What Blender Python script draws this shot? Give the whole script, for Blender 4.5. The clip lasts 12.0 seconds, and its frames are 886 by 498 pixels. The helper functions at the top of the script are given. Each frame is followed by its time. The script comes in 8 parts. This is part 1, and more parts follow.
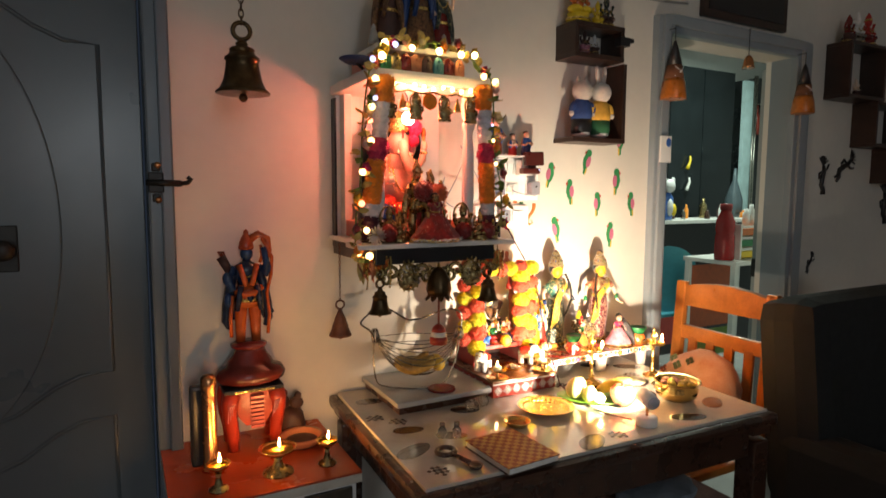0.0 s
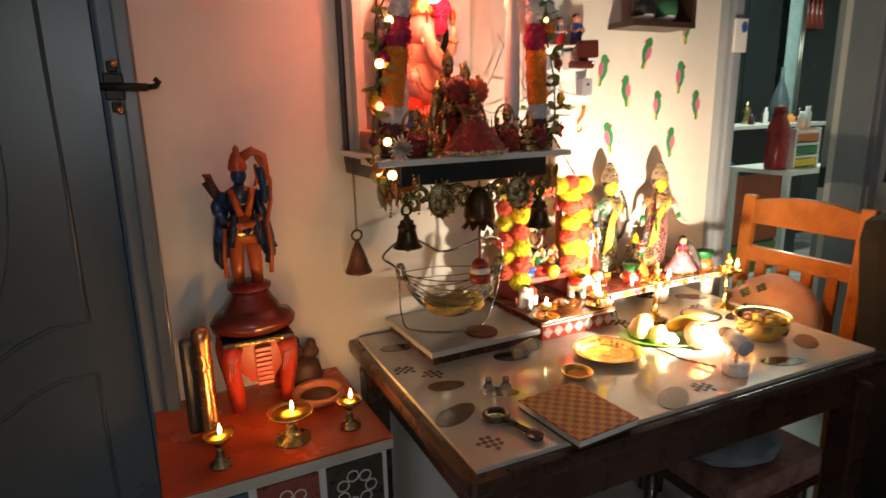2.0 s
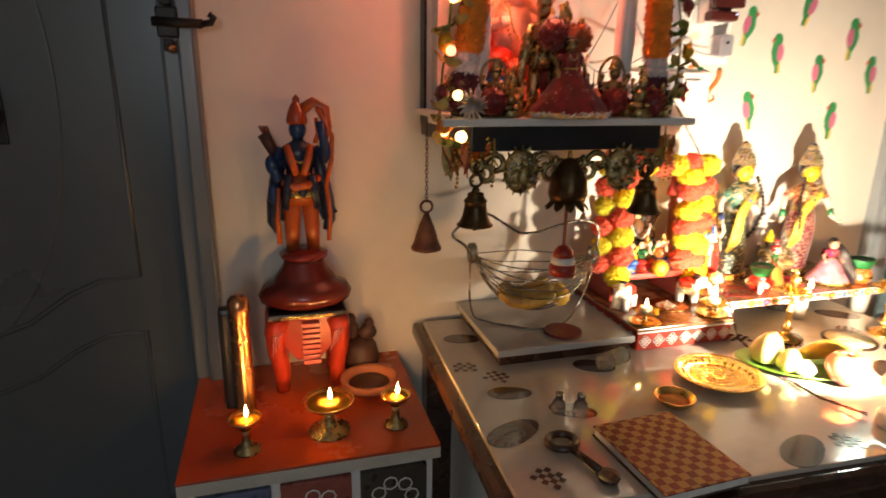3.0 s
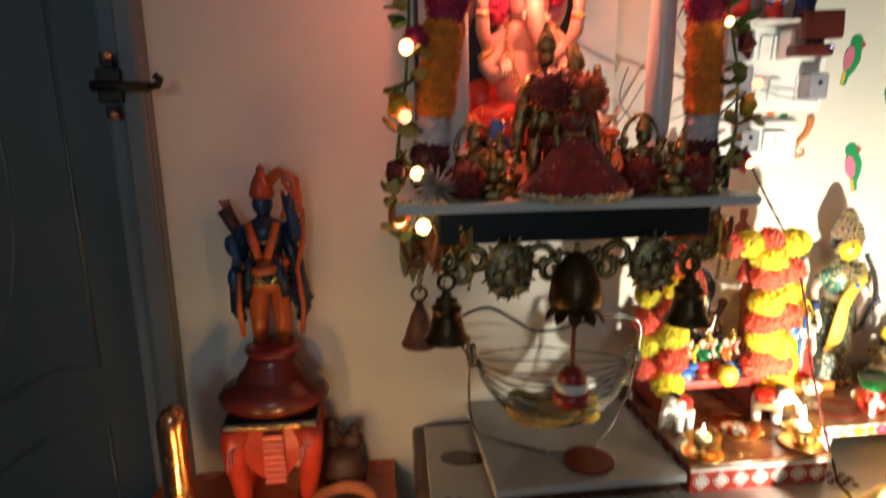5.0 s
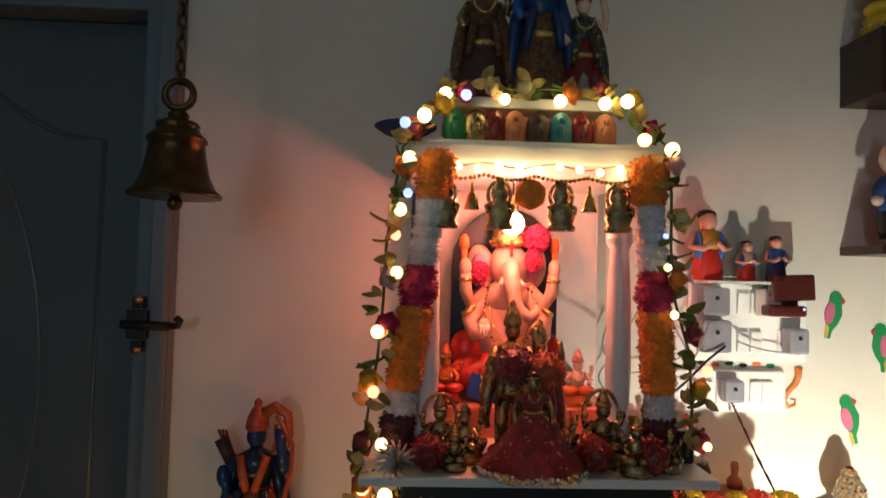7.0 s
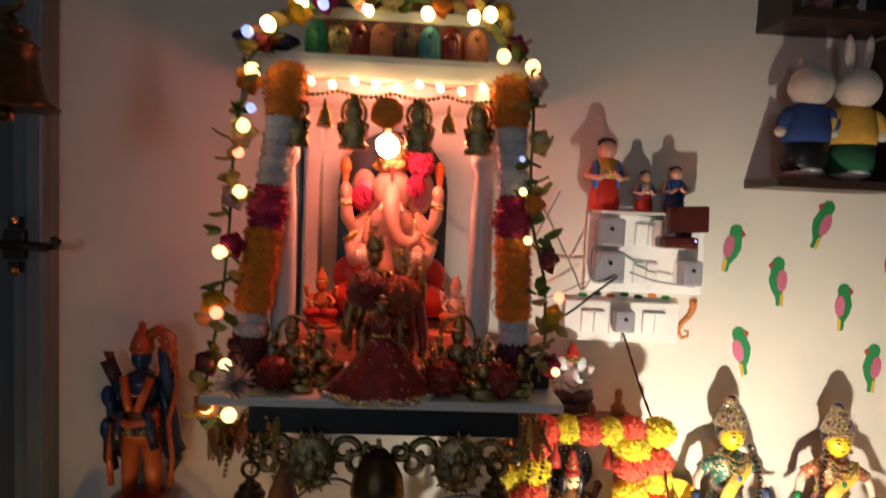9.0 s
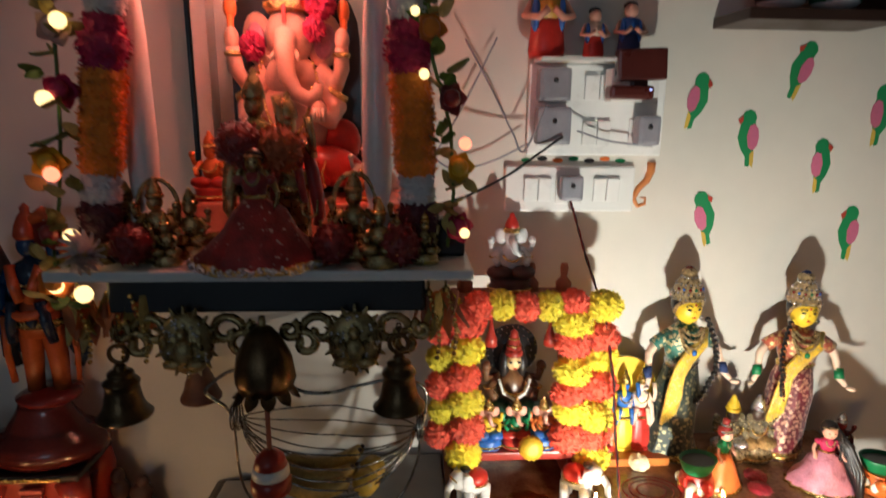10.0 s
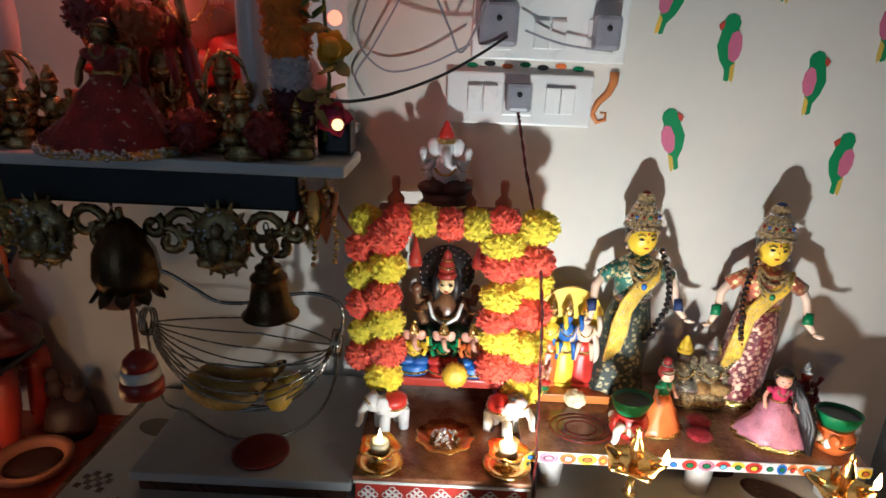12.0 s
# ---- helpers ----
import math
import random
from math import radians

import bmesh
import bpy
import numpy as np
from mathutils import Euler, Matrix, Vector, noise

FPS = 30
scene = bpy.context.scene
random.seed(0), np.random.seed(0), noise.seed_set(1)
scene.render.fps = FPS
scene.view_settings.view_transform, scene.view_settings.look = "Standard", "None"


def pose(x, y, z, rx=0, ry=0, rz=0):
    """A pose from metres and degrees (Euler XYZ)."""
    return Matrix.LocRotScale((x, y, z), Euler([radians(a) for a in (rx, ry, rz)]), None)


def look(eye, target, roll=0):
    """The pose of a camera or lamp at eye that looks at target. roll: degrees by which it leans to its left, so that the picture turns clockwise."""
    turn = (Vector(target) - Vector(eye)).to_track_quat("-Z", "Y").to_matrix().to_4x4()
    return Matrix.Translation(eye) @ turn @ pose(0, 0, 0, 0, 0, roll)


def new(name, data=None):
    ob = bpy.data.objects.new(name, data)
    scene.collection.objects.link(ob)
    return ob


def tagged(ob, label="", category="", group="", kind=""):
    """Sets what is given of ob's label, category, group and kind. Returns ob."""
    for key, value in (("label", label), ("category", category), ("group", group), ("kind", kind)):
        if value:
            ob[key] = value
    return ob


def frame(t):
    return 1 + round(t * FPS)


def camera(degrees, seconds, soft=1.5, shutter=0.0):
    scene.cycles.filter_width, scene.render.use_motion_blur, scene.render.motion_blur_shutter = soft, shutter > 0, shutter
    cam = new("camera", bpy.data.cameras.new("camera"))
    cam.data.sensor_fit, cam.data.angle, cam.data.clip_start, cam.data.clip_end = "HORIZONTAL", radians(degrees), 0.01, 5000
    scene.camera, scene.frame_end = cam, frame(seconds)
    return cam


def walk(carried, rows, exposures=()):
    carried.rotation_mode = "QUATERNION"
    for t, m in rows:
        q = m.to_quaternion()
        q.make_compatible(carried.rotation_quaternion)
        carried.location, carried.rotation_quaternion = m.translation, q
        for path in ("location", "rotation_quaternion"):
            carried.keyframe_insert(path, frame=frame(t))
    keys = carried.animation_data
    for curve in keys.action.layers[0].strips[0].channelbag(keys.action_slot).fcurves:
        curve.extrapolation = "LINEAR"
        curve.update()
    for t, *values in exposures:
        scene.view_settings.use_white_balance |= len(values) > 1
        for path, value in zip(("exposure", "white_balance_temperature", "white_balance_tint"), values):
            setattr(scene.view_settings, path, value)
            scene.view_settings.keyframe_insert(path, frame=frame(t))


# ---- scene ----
cam = camera(73.3, 12.0, shutter=0.5)
PATH = [
    (0, (0.042, 0.165, 1.35), (0.986, 1.918, 1.157), 0.3),
    (0.5, (0.05, 0.183, 1.35), (0.984, 1.932, 1.086), -0.2),
    (1, (0.077, 0.269, 1.352), (1.024, 2.011, 1.086), 0.1),
    (1.5, (0.106, 0.373, 1.329), (1.07, 2.098, 1.022), -0.5),
    (2, (0.135, 0.462, 1.317), (1.018, 2.195, 0.852), -1.3),
    (2.5, (0.196, 0.541, 1.297), (0.949, 2.33, 0.813), -0.2),
    (3, (0.279, 0.612, 1.278), (0.81, 2.461, 0.732), 0.8),
    (3.2, (0.306, 0.632, 1.276), (0.755, 2.493, 0.7), 0.6),
    (4.8, (0.473, 0.821, 1.327), (0.741, 2.716, 0.746), 0.1),
    (5, (0.502, 0.817, 1.324), (0.732, 2.753, 0.877), -0.6),
    (5.5, (0.541, 0.818, 1.368), (0.734, 2.783, 1.048), 0.9),
    (6, (0.567, 0.801, 1.418), (0.725, 2.792, 1.306), 0.9),
    (6.5, (0.589, 0.783, 1.463), (0.724, 2.778, 1.442), 0.3),
    (6.7, (0.592, 0.772, 1.463), (0.707, 2.768, 1.511), 0.7),
    (8.3, (0.68, 0.722, 1.533), (0.681, 2.719, 1.646), 2.3),
    (8.5, (0.719, 0.729, 1.524), (0.782, 2.728, 1.522), 2.5),
    (9, (0.774, 0.77, 1.457), (0.884, 2.763, 1.325), 2.5),
    (9.5, (0.853, 0.823, 1.425), (0.938, 2.798, 1.124), 2.0),
    (10, (0.903, 0.874, 1.383), (1.018, 2.822, 0.943), 0.6),
    (10.5, (0.94, 0.891, 1.36), (1.035, 2.813, 0.815), 1.7),
    (11, (0.992, 0.905, 1.347), (1.053, 2.82, 0.773), 2.0),
    (11.5, (1.031, 0.919, 1.336), (1.042, 2.819, 0.713), 1.7),
    (12, (1.076, 0.928, 1.33), (1.05, 2.826, 0.698), 2.4),
]
EXPOSURES = [(0.0, 1.17, 7250, 12), (3.0, 1.12, 7400, 12), (5.0, 0.78, 6150, -1), (6.5, 0.60, 6000, -2), (8.5, 0.62, 6700, 11), (9.5, -0.14, 6150, 5), (10.5, -0.20, 5450, 3), (12.0, -0.35, 5150, 4)]
walk(cam, [(t, look(eye, target, roll)) for t, eye, target, roll in PATH], EXPOSURES)
# ---- light ----
world = bpy.data.worlds.new("world")
scene.world = world
world.use_nodes = True
world.node_tree.nodes["Background"].inputs[0].default_value = (0.02, 0.03, 0.05, 1)
world.node_tree.nodes["Background"].inputs[1].default_value = 0.3


def lamp(name, kind, power, colour, m, size=0.02, size_y=None, cone=0, blend=0.5):
    d = bpy.data.lights.new(name, kind)
    d.energy, d.color = power, colour
    if kind == "AREA":
        d.shape, d.size, d.size_y = "RECTANGLE", size, size_y or size
    else:
        d.shadow_soft_size = size
    if kind == "SPOT":
        d.spot_size, d.spot_blend = radians(cone), blend
    ob = new(name, d)
    ob.matrix_world = m
    return ob


LED_HEAD = Vector((1.212, 1.222, 0.822))
LED_AIM = Vector((1.37, 1.845, 0.93))
lamp("lamp_beam", "SPOT", 26.0, (1.0, 0.90, 0.74), look(LED_HEAD + (LED_AIM - LED_HEAD).normalized() * 0.034, LED_AIM), 0.014, cone=130, blend=1.0)
lamp("idol_bulb_light", "POINT", 1.7, (1.0, 0.20, 0.12), pose(0.735, 1.628, 1.5465), 0.02)
lamp("window_light", "AREA", 8.5, (0.74, 0.87, 1.0), look((-0.12, -3.04, 1.66), (-0.12, 1.8, 1.5)), 0.62, 0.85)
for x, y, z, power in ((0.211, 1.529, 0.755, 0.45), (0.349, 1.553, 0.755, 0.65), (0.466, 1.542, 0.755, 0.65), (1.164, 1.598, 0.857, 0.40), (1.347, 1.532, 0.886, 0.50), (1.582, 1.506, 0.886, 0.8)):
    lamp("flame_light", "POINT", power, (1.0, 0.50, 0.17), pose(x, y, z), 0.006)
lamp("kitchen_tube_light", "AREA", 21.0, (0.74, 1.0, 0.94), look((4.2, 3.2, 2.70), (4.2, 3.2, 0)), 1.2, 0.08)


# ---- materials ----
MATS = {}


def mat(name, colour, rough=0.6, metal=0.0, vary=0.12, scale=30.0, bump=0.1, second=None, coat=0.0, sheen=0.0):
    """A painted or natural surface: two scales of colour variation, uneven roughness and fine relief."""
    if name in MATS:
        return MATS[name]
    m = bpy.data.materials.new(name)
    m.use_nodes = True
    nt = m.node_tree
    b = nt.nodes["Principled BSDF"]
    co = nt.nodes.new("ShaderNodeTexCoord")
    info = nt.nodes.new("ShaderNodeObjectInfo")
    n1 = nt.nodes.new("ShaderNodeTexNoise")
    n1.inputs["Scale"].default_value, n1.inputs["Detail"].default_value = scale, 5
    n2 = nt.nodes.new("ShaderNodeTexNoise")
    n2.inputs["Scale"].default_value, n2.inputs["Detail"].default_value = scale * 9, 3
    nt.links.new(co.outputs["Object"], n1.inputs["Vector"])
    nt.links.new(co.outputs["Object"], n2.inputs["Vector"])
    add = nt.nodes.new("ShaderNodeMath")
    add.operation = "MULTIPLY_ADD"
    add.inputs[1].default_value = 0.35
    nt.links.new(n2.outputs["Fac"], add.inputs[0])
    nt.links.new(n1.outputs["Fac"], add.inputs[2])
    ramp = nt.nodes.new("ShaderNodeValToRGB")
    c = Vector(colour)
    c2 = Vector(second) if second else c * (1 + vary)
    ramp.color_ramp.elements[0].position, ramp.color_ramp.elements[1].position = 0.45, 0.90
    ramp.color_ramp.elements[0].color = (*(c * (1 - vary)), 1)
    ramp.color_ramp.elements[1].color = (*[min(v, 1) for v in c2], 1)
    nt.links.new(add.outputs[0], ramp.inputs[0])
    hsv = nt.nodes.new("ShaderNodeHueSaturation")
    mr = nt.nodes.new("ShaderNodeMapRange")
    mr.inputs[3].default_value, mr.inputs[4].default_value = 0.9, 1.1
    nt.links.new(info.outputs["Random"], mr.inputs[0])
    nt.links.new(mr.outputs[0], hsv.inputs["Value"])
    nt.links.new(ramp.outputs[0], hsv.inputs["Color"])
    nt.links.new(hsv.outputs[0], b.inputs["Base Color"])
    rr = nt.nodes.new("ShaderNodeMapRange")
    rr.inputs[3].default_value, rr.inputs[4].default_value = max(rough - 0.12, 0.02), min(rough + 0.12, 1)
    nt.links.new(n1.outputs["Fac"], rr.inputs[0])
    nt.links.new(rr.outputs[0], b.inputs["Roughness"])
    b.inputs["Metallic"].default_value = metal
    b.inputs["Coat Weight"].default_value = coat
    b.inputs["Sheen Weight"].default_value = sheen
    bp = nt.nodes.new("ShaderNodeBump")
    bp.inputs["Strength"].default_value, bp.inputs["Distance"].default_value = bump, 0.002
    nt.links.new(n2.outputs["Fac"], bp.inputs["Height"])
    nt.links.new(bp.outputs[0], b.inputs["Normal"])
    MATS[name] = m
    return m


def glow(name, colour, strength):
    if name in MATS:
        return MATS[name]
    m = bpy.data.materials.new(name)
    m.use_nodes = True
    b = m.node_tree.nodes["Principled BSDF"]
    b.inputs["Base Color"].default_value = (*colour, 1)
    b.inputs["Emission Color"].default_value = (*colour, 1)
    b.inputs["Emission Strength"].default_value = strength
    MATS[name] = m
    return m


def glassy(name, colour, rough=0.05):
    m = mat(name, colour, rough, bump=0.0)
    m.node_tree.nodes["Principled BSDF"].inputs["Transmission Weight"].default_value = 0.95
    return m


def checker(name, c1, c2, scale, rough=0.45, bump=0.4):
    """A woven or printed check, in the thing's own coordinates."""
    m = mat(name, c1, rough, bump=bump)
    nt = m.node_tree
    co = nt.nodes.new("ShaderNodeTexCoord")
    ch = nt.nodes.new("ShaderNodeTexChecker")
    ch.inputs["Color1"].default_value, ch.inputs["Color2"].default_value = (*c1, 1), (*c2, 1)
    ch.inputs["Scale"].default_value = scale
    mp = nt.nodes.new("ShaderNodeMapping")
    mp.inputs["Location"].default_value = (0, 0, 0.0313)
    nt.links.new(co.outputs["Object"], mp.inputs[0])
    nt.links.new(mp.outputs[0], ch.inputs["Vector"])
    hsv = [n for n in nt.nodes if n.type == "HUE_SAT"][0]
    mix = nt.nodes.new("ShaderNodeMixRGB")
    mix.blend_type, mix.inputs[0].default_value = "MULTIPLY", 0.25
    ramp = [n for n in nt.nodes if n.type == "VALTORGB"][0]
    nt.links.new(ch.outputs[0], mix.inputs[1])
    nt.links.new(ramp.outputs[0], mix.inputs[2])
    nt.links.new(mix.outputs[0], hsv.inputs["Color"])
    return m


def brocade(name, ground, thread, scale, cover=0.36, rough=0.4):
    """Woven cloth with small metallic motifs, in the thing's own coordinates."""
    m = mat(name, ground, rough, vary=0.5, scale=60, bump=0.5, sheen=0.2)
    nt = m.node_tree
    b = nt.nodes["Principled BSDF"]
    co = nt.nodes.new("ShaderNodeTexCoord")
    vo = nt.nodes.new("ShaderNodeTexVoronoi")
    vo.inputs["Scale"].default_value = scale
    wv = nt.nodes.new("ShaderNodeTexVoronoi")
    wv.inputs["Scale"].default_value = scale * 3.1
    nt.links.new(co.outputs["Object"], vo.inputs["Vector"])
    nt.links.new(co.outputs["Object"], wv.inputs["Vector"])
    mul = nt.nodes.new("ShaderNodeMath")
    mul.operation = "MULTIPLY_ADD"
    mul.inputs[1].default_value = 0.45
    nt.links.new(wv.outputs["Distance"], mul.inputs[0])
    nt.links.new(vo.outputs["Distance"], mul.inputs[2])
    rng = nt.nodes.new("ShaderNodeMapRange")
    rng.inputs[1].default_value, rng.inputs[2].default_value = cover, cover + 0.14
    rng.inputs[3].default_value, rng.inputs[4].default_value = 1.0, 0.0
    nt.links.new(mul.outputs[0], rng.inputs[0])
    mix = nt.nodes.new("ShaderNodeMixRGB")
    hsv = [n for n in nt.nodes if n.type == "HUE_SAT"][0]
    mix.inputs[2].default_value = (*thread, 1)
    nt.links.new(hsv.outputs[0], mix.inputs[1])
    nt.links.new(rng.outputs[0], mix.inputs[0])
    nt.links.new(mix.outputs[0], b.inputs["Base Color"])
    met = nt.nodes.new("ShaderNodeMath")
    met.operation, met.inputs[1].default_value = "MULTIPLY", 0.8
    nt.links.new(rng.outputs[0], met.inputs[0])
    nt.links.new(met.outputs[0], b.inputs["Metallic"])
    return m


PLASTER = mat("cream_plaster", (0.72, 0.67, 0.60), 0.75, vary=0.05, scale=3.0, bump=0.25)
PLASTER_COOL = mat("grey_plaster", (0.62, 0.63, 0.62), 0.8, vary=0.05, scale=3.0, bump=0.25)
CEIL = mat("ceiling_paint", (0.78, 0.79, 0.77), 0.85, vary=0.04, scale=2.0)
FLOOR = mat("floor_tile", (0.42, 0.41, 0.40), 0.25, vary=0.08, scale=5.0, bump=0.03)
DOOR_GREY = mat("dark_grey_enamel", (0.074, 0.087, 0.097), 0.30, vary=0.08, scale=2.2, bump=0.05)
FRAME_GREY = mat("blue_grey_enamel", (0.115, 0.14, 0.165), 0.35, vary=0.08, scale=4.0, bump=0.06)
FRAME_LIGHT = mat("pale_blue_grey_enamel", (0.27, 0.31, 0.34), 0.38, vary=0.07, scale=5.0, bump=0.08)
IRON = mat("black_iron", (0.03, 0.028, 0.026), 0.45, 0.7, scale=60)
BRONZE = mat("old_bronze", (0.095, 0.058, 0.027), 0.32, 0.9, vary=0.4, scale=45, bump=0.25)
BRASS = mat("polished_brass", (0.72, 0.47, 0.16), 0.22, 1.0, vary=0.15, scale=30, bump=0.06)
BRASS_OLD = mat("antique_brass", (0.34, 0.26, 0.12), 0.27, 0.95, vary=0.45, scale=60, bump=0.45)
COPPER = mat("copper", (0.62, 0.27, 0.12), 0.25, 1.0, vary=0.2, scale=30)
STEEL = mat("steel_wire", (0.30, 0.28, 0.25), 0.25, 1.0, vary=0.1, scale=80)
SILVER = mat("silver_trim", (0.75, 0.75, 0.78), 0.2, 1.0, vary=0.3, scale=200, bump=0.5)
GOLD = mat("gold_trim", (0.80, 0.56, 0.20), 0.25, 1.0, vary=0.3, scale=150, bump=0.6)
WHITE = mat("white_lacquer", (0.76, 0.74, 0.71), 0.35, vary=0.05, scale=20, bump=0.08)
WHITE_PLASTIC = mat("white_plastic", (0.80, 0.79, 0.77), 0.3, vary=0.03, scale=20, bump=0.02)
GREY_PLASTIC = mat("grey_plastic", (0.28, 0.28, 0.32), 0.4, scale=30)
BLACK = mat("black_lacquer", (0.012, 0.012, 0.014), 0.35, scale=20)
BLACK_FABRIC = mat("black_leather", (0.005, 0.0047, 0.0045), 0.85, vary=0.3, scale=40, bump=0.4)
DARK_WOOD = mat("dark_stained_wood", (0.045, 0.018, 0.010), 0.28, vary=0.3, scale=18, bump=0.15, coat=0.3)
BOX_WOOD = mat("dark_brown_veneer", (0.034, 0.017, 0.012), 0.4, vary=0.25, scale=20, bump=0.2)
ORANGE_WOOD = mat("orange_varnished_wood", (0.50, 0.155, 0.030), 0.32, vary=0.22, scale=14, bump=0.12, coat=0.2)
RED_TOP = mat("red_orange_laminate", (0.47, 0.075, 0.026), 0.26, vary=0.06, scale=7, bump=0.03)
RED_WOOD = mat("red_painted_wood", (0.33, 0.030, 0.018), 0.32, vary=0.2, scale=25, bump=0.15)
RED_CLAY = mat("terracotta", (0.36, 0.13, 0.07), 0.7, vary=0.2, scale=25, bump=0.3)
DARK_CLAY = mat("dark_clay", (0.06, 0.025, 0.02), 0.55, vary=0.3, scale=30, bump=0.3)
MAROON = mat("maroon_gloss", (0.16, 0.016, 0.014), 0.22, vary=0.2, scale=20)
ORANGE = mat("orange_paint", (0.62, 0.15, 0.03), 0.35, vary=0.15, scale=40)
SKIN = mat("painted_pink_clay", (0.66, 0.33, 0.24), 0.4, vary=0.12, scale=30)
PEACH = mat("painted_cream_clay", (0.74, 0.55, 0.42), 0.4, vary=0.1, scale=30)
BLUE = mat("blue_paint", (0.03, 0.12, 0.42), 0.35, vary=0.2, scale=40)
NAVY = mat("navy_cloth", (0.02, 0.035, 0.12), 0.7, vary=0.2, scale=80, bump=0.4)
RED = mat("red_paint", (0.50, 0.03, 0.02), 0.35, vary=0.2, scale=40)
GREEN = mat("green_paint", (0.014, 0.16, 0.055), 0.35, vary=0.2, scale=40)
YELLOW = mat("yellow_paint", (0.80, 0.55, 0.03), 0.4, vary=0.1, scale=40)
HAIR = mat("black_paint", (0.015, 0.012, 0.012), 0.35, scale=60)
RED_CLOTH = mat("red_satin", (0.24, 0.013, 0.013), 0.34, vary=0.35, scale=50, bump=0.5, sheen=0.3)
PINK_CLOTH = mat("pink_satin", (0.50, 0.20, 0.27), 0.3, vary=0.4, scale=50, bump=0.4)
GREEN_CLOTH = brocade("dark_green_brocade", (0.010, 0.022, 0.017), (0.30, 0.27, 0.15), 120, 0.52)
RED_CLOTH2 = brocade("red_gold_brocade", (0.13, 0.008, 0.016), (0.72, 0.42, 0.30), 130, 0.60)
YELLOW_CLOTH = mat("yellow_silk", (0.72, 0.44, 0.03), 0.4, vary=0.25, scale=60, bump=0.4)
JEWEL = mat("beaded_gold", (0.26, 0.15, 0.05), 0.3, 0.5, vary=0.6, scale=220, bump=1.0, second=(0.74, 0.55, 0.28))
MARI_Y = mat("marigold_yellow", (0.88, 0.72, 0.03), 0.75, vary=0.12, scale=90, bump=0.12, sheen=0.25)
MARI_R = mat("marigold_red", (0.84, 0.105, 0.050), 0.75, vary=0.14, scale=90, bump=0.12, sheen=0.25)
MARI_O = mat("marigold_orange", (0.80, 0.24, 0.015), 0.75, vary=0.12, scale=90, bump=0.12, sheen=0.25)
PETAL_W = mat("white_tinsel", (0.70, 0.68, 0.68), 0.5, vary=0.12, scale=90, bump=0.5)
PETAL_M = mat("magenta_petal", (0.42, 0.015, 0.08), 0.6, vary=0.3, scale=90, bump=0.4)
PETAL_D = mat("dark_maroon_petal", (0.07, 0.008, 0.02), 0.6, vary=0.3, scale=90, bump=0.4)
LEAF = mat("artificial_leaf", (0.10, 0.17, 0.03), 0.45, vary=0.4, scale=60, bump=0.2)
LEAF_DRY = mat("faded_leaf", (0.46, 0.34, 0.10), 0.5, vary=0.4, scale=60, bump=0.2)
WAX = mat("wax", (0.78, 0.66, 0.42), 0.4, scale=40)
OIL = mat("lamp_oil", (0.40, 0.20, 0.03), 0.08, scale=40)
TABLE_TOP = mat("printed_glass_top", (0.50, 0.46, 0.40), 0.08, vary=0.10, scale=6, bump=0.0, coat=0.6)
MOTIF = mat("brown_print", (0.065, 0.035, 0.024), 0.12, vary=0.3, scale=30, bump=0.0, coat=0.6)
BOARD_TOP = mat("white_marble_board", (0.42, 0.42, 0.41), 0.22, vary=0.08, scale=8, bump=0.03)
FRUIT_Y = mat("yellow_fruit", (0.66, 0.42, 0.06), 0.4, vary=0.25, scale=30, bump=0.1)
APPLE = mat("red_apple", (0.55, 0.14, 0.06), 0.28, vary=0.35, scale=25)
GREEN_LEAF = mat("banana_leaf", (0.10, 0.23, 0.025), 0.4, vary=0.25, scale=25, bump=0.25)
FLAME = glow("flame", (1.0, 0.60, 0.20), 60.0)
FLAME_LOW = glow("candle_flame", (1.0, 0.66, 0.28), 70.0)
BULB_WARM = glow("warm_bead", (1.0, 0.66, 0.26), 2.4)
BULB_ROOF = glow("roof_bead", (1.0, 0.72, 0.28), 8.0)
BULB_EAVE = glow("eave_bead", (1.0, 0.74, 0.32), 17.0)
BULB_WHITE = glow("cool_bead", (0.42, 0.50, 1.0), 1.1)
BULB_RED = glow("red_bead", (1.0, 0.24, 0.12), 2.6)
IDOL_BULB = glow("idol_bulb", (1.0, 0.60, 0.52), 16.0)
LED_FACE = glow("led_face", (1.0, 0.90, 0.72), 25.0)


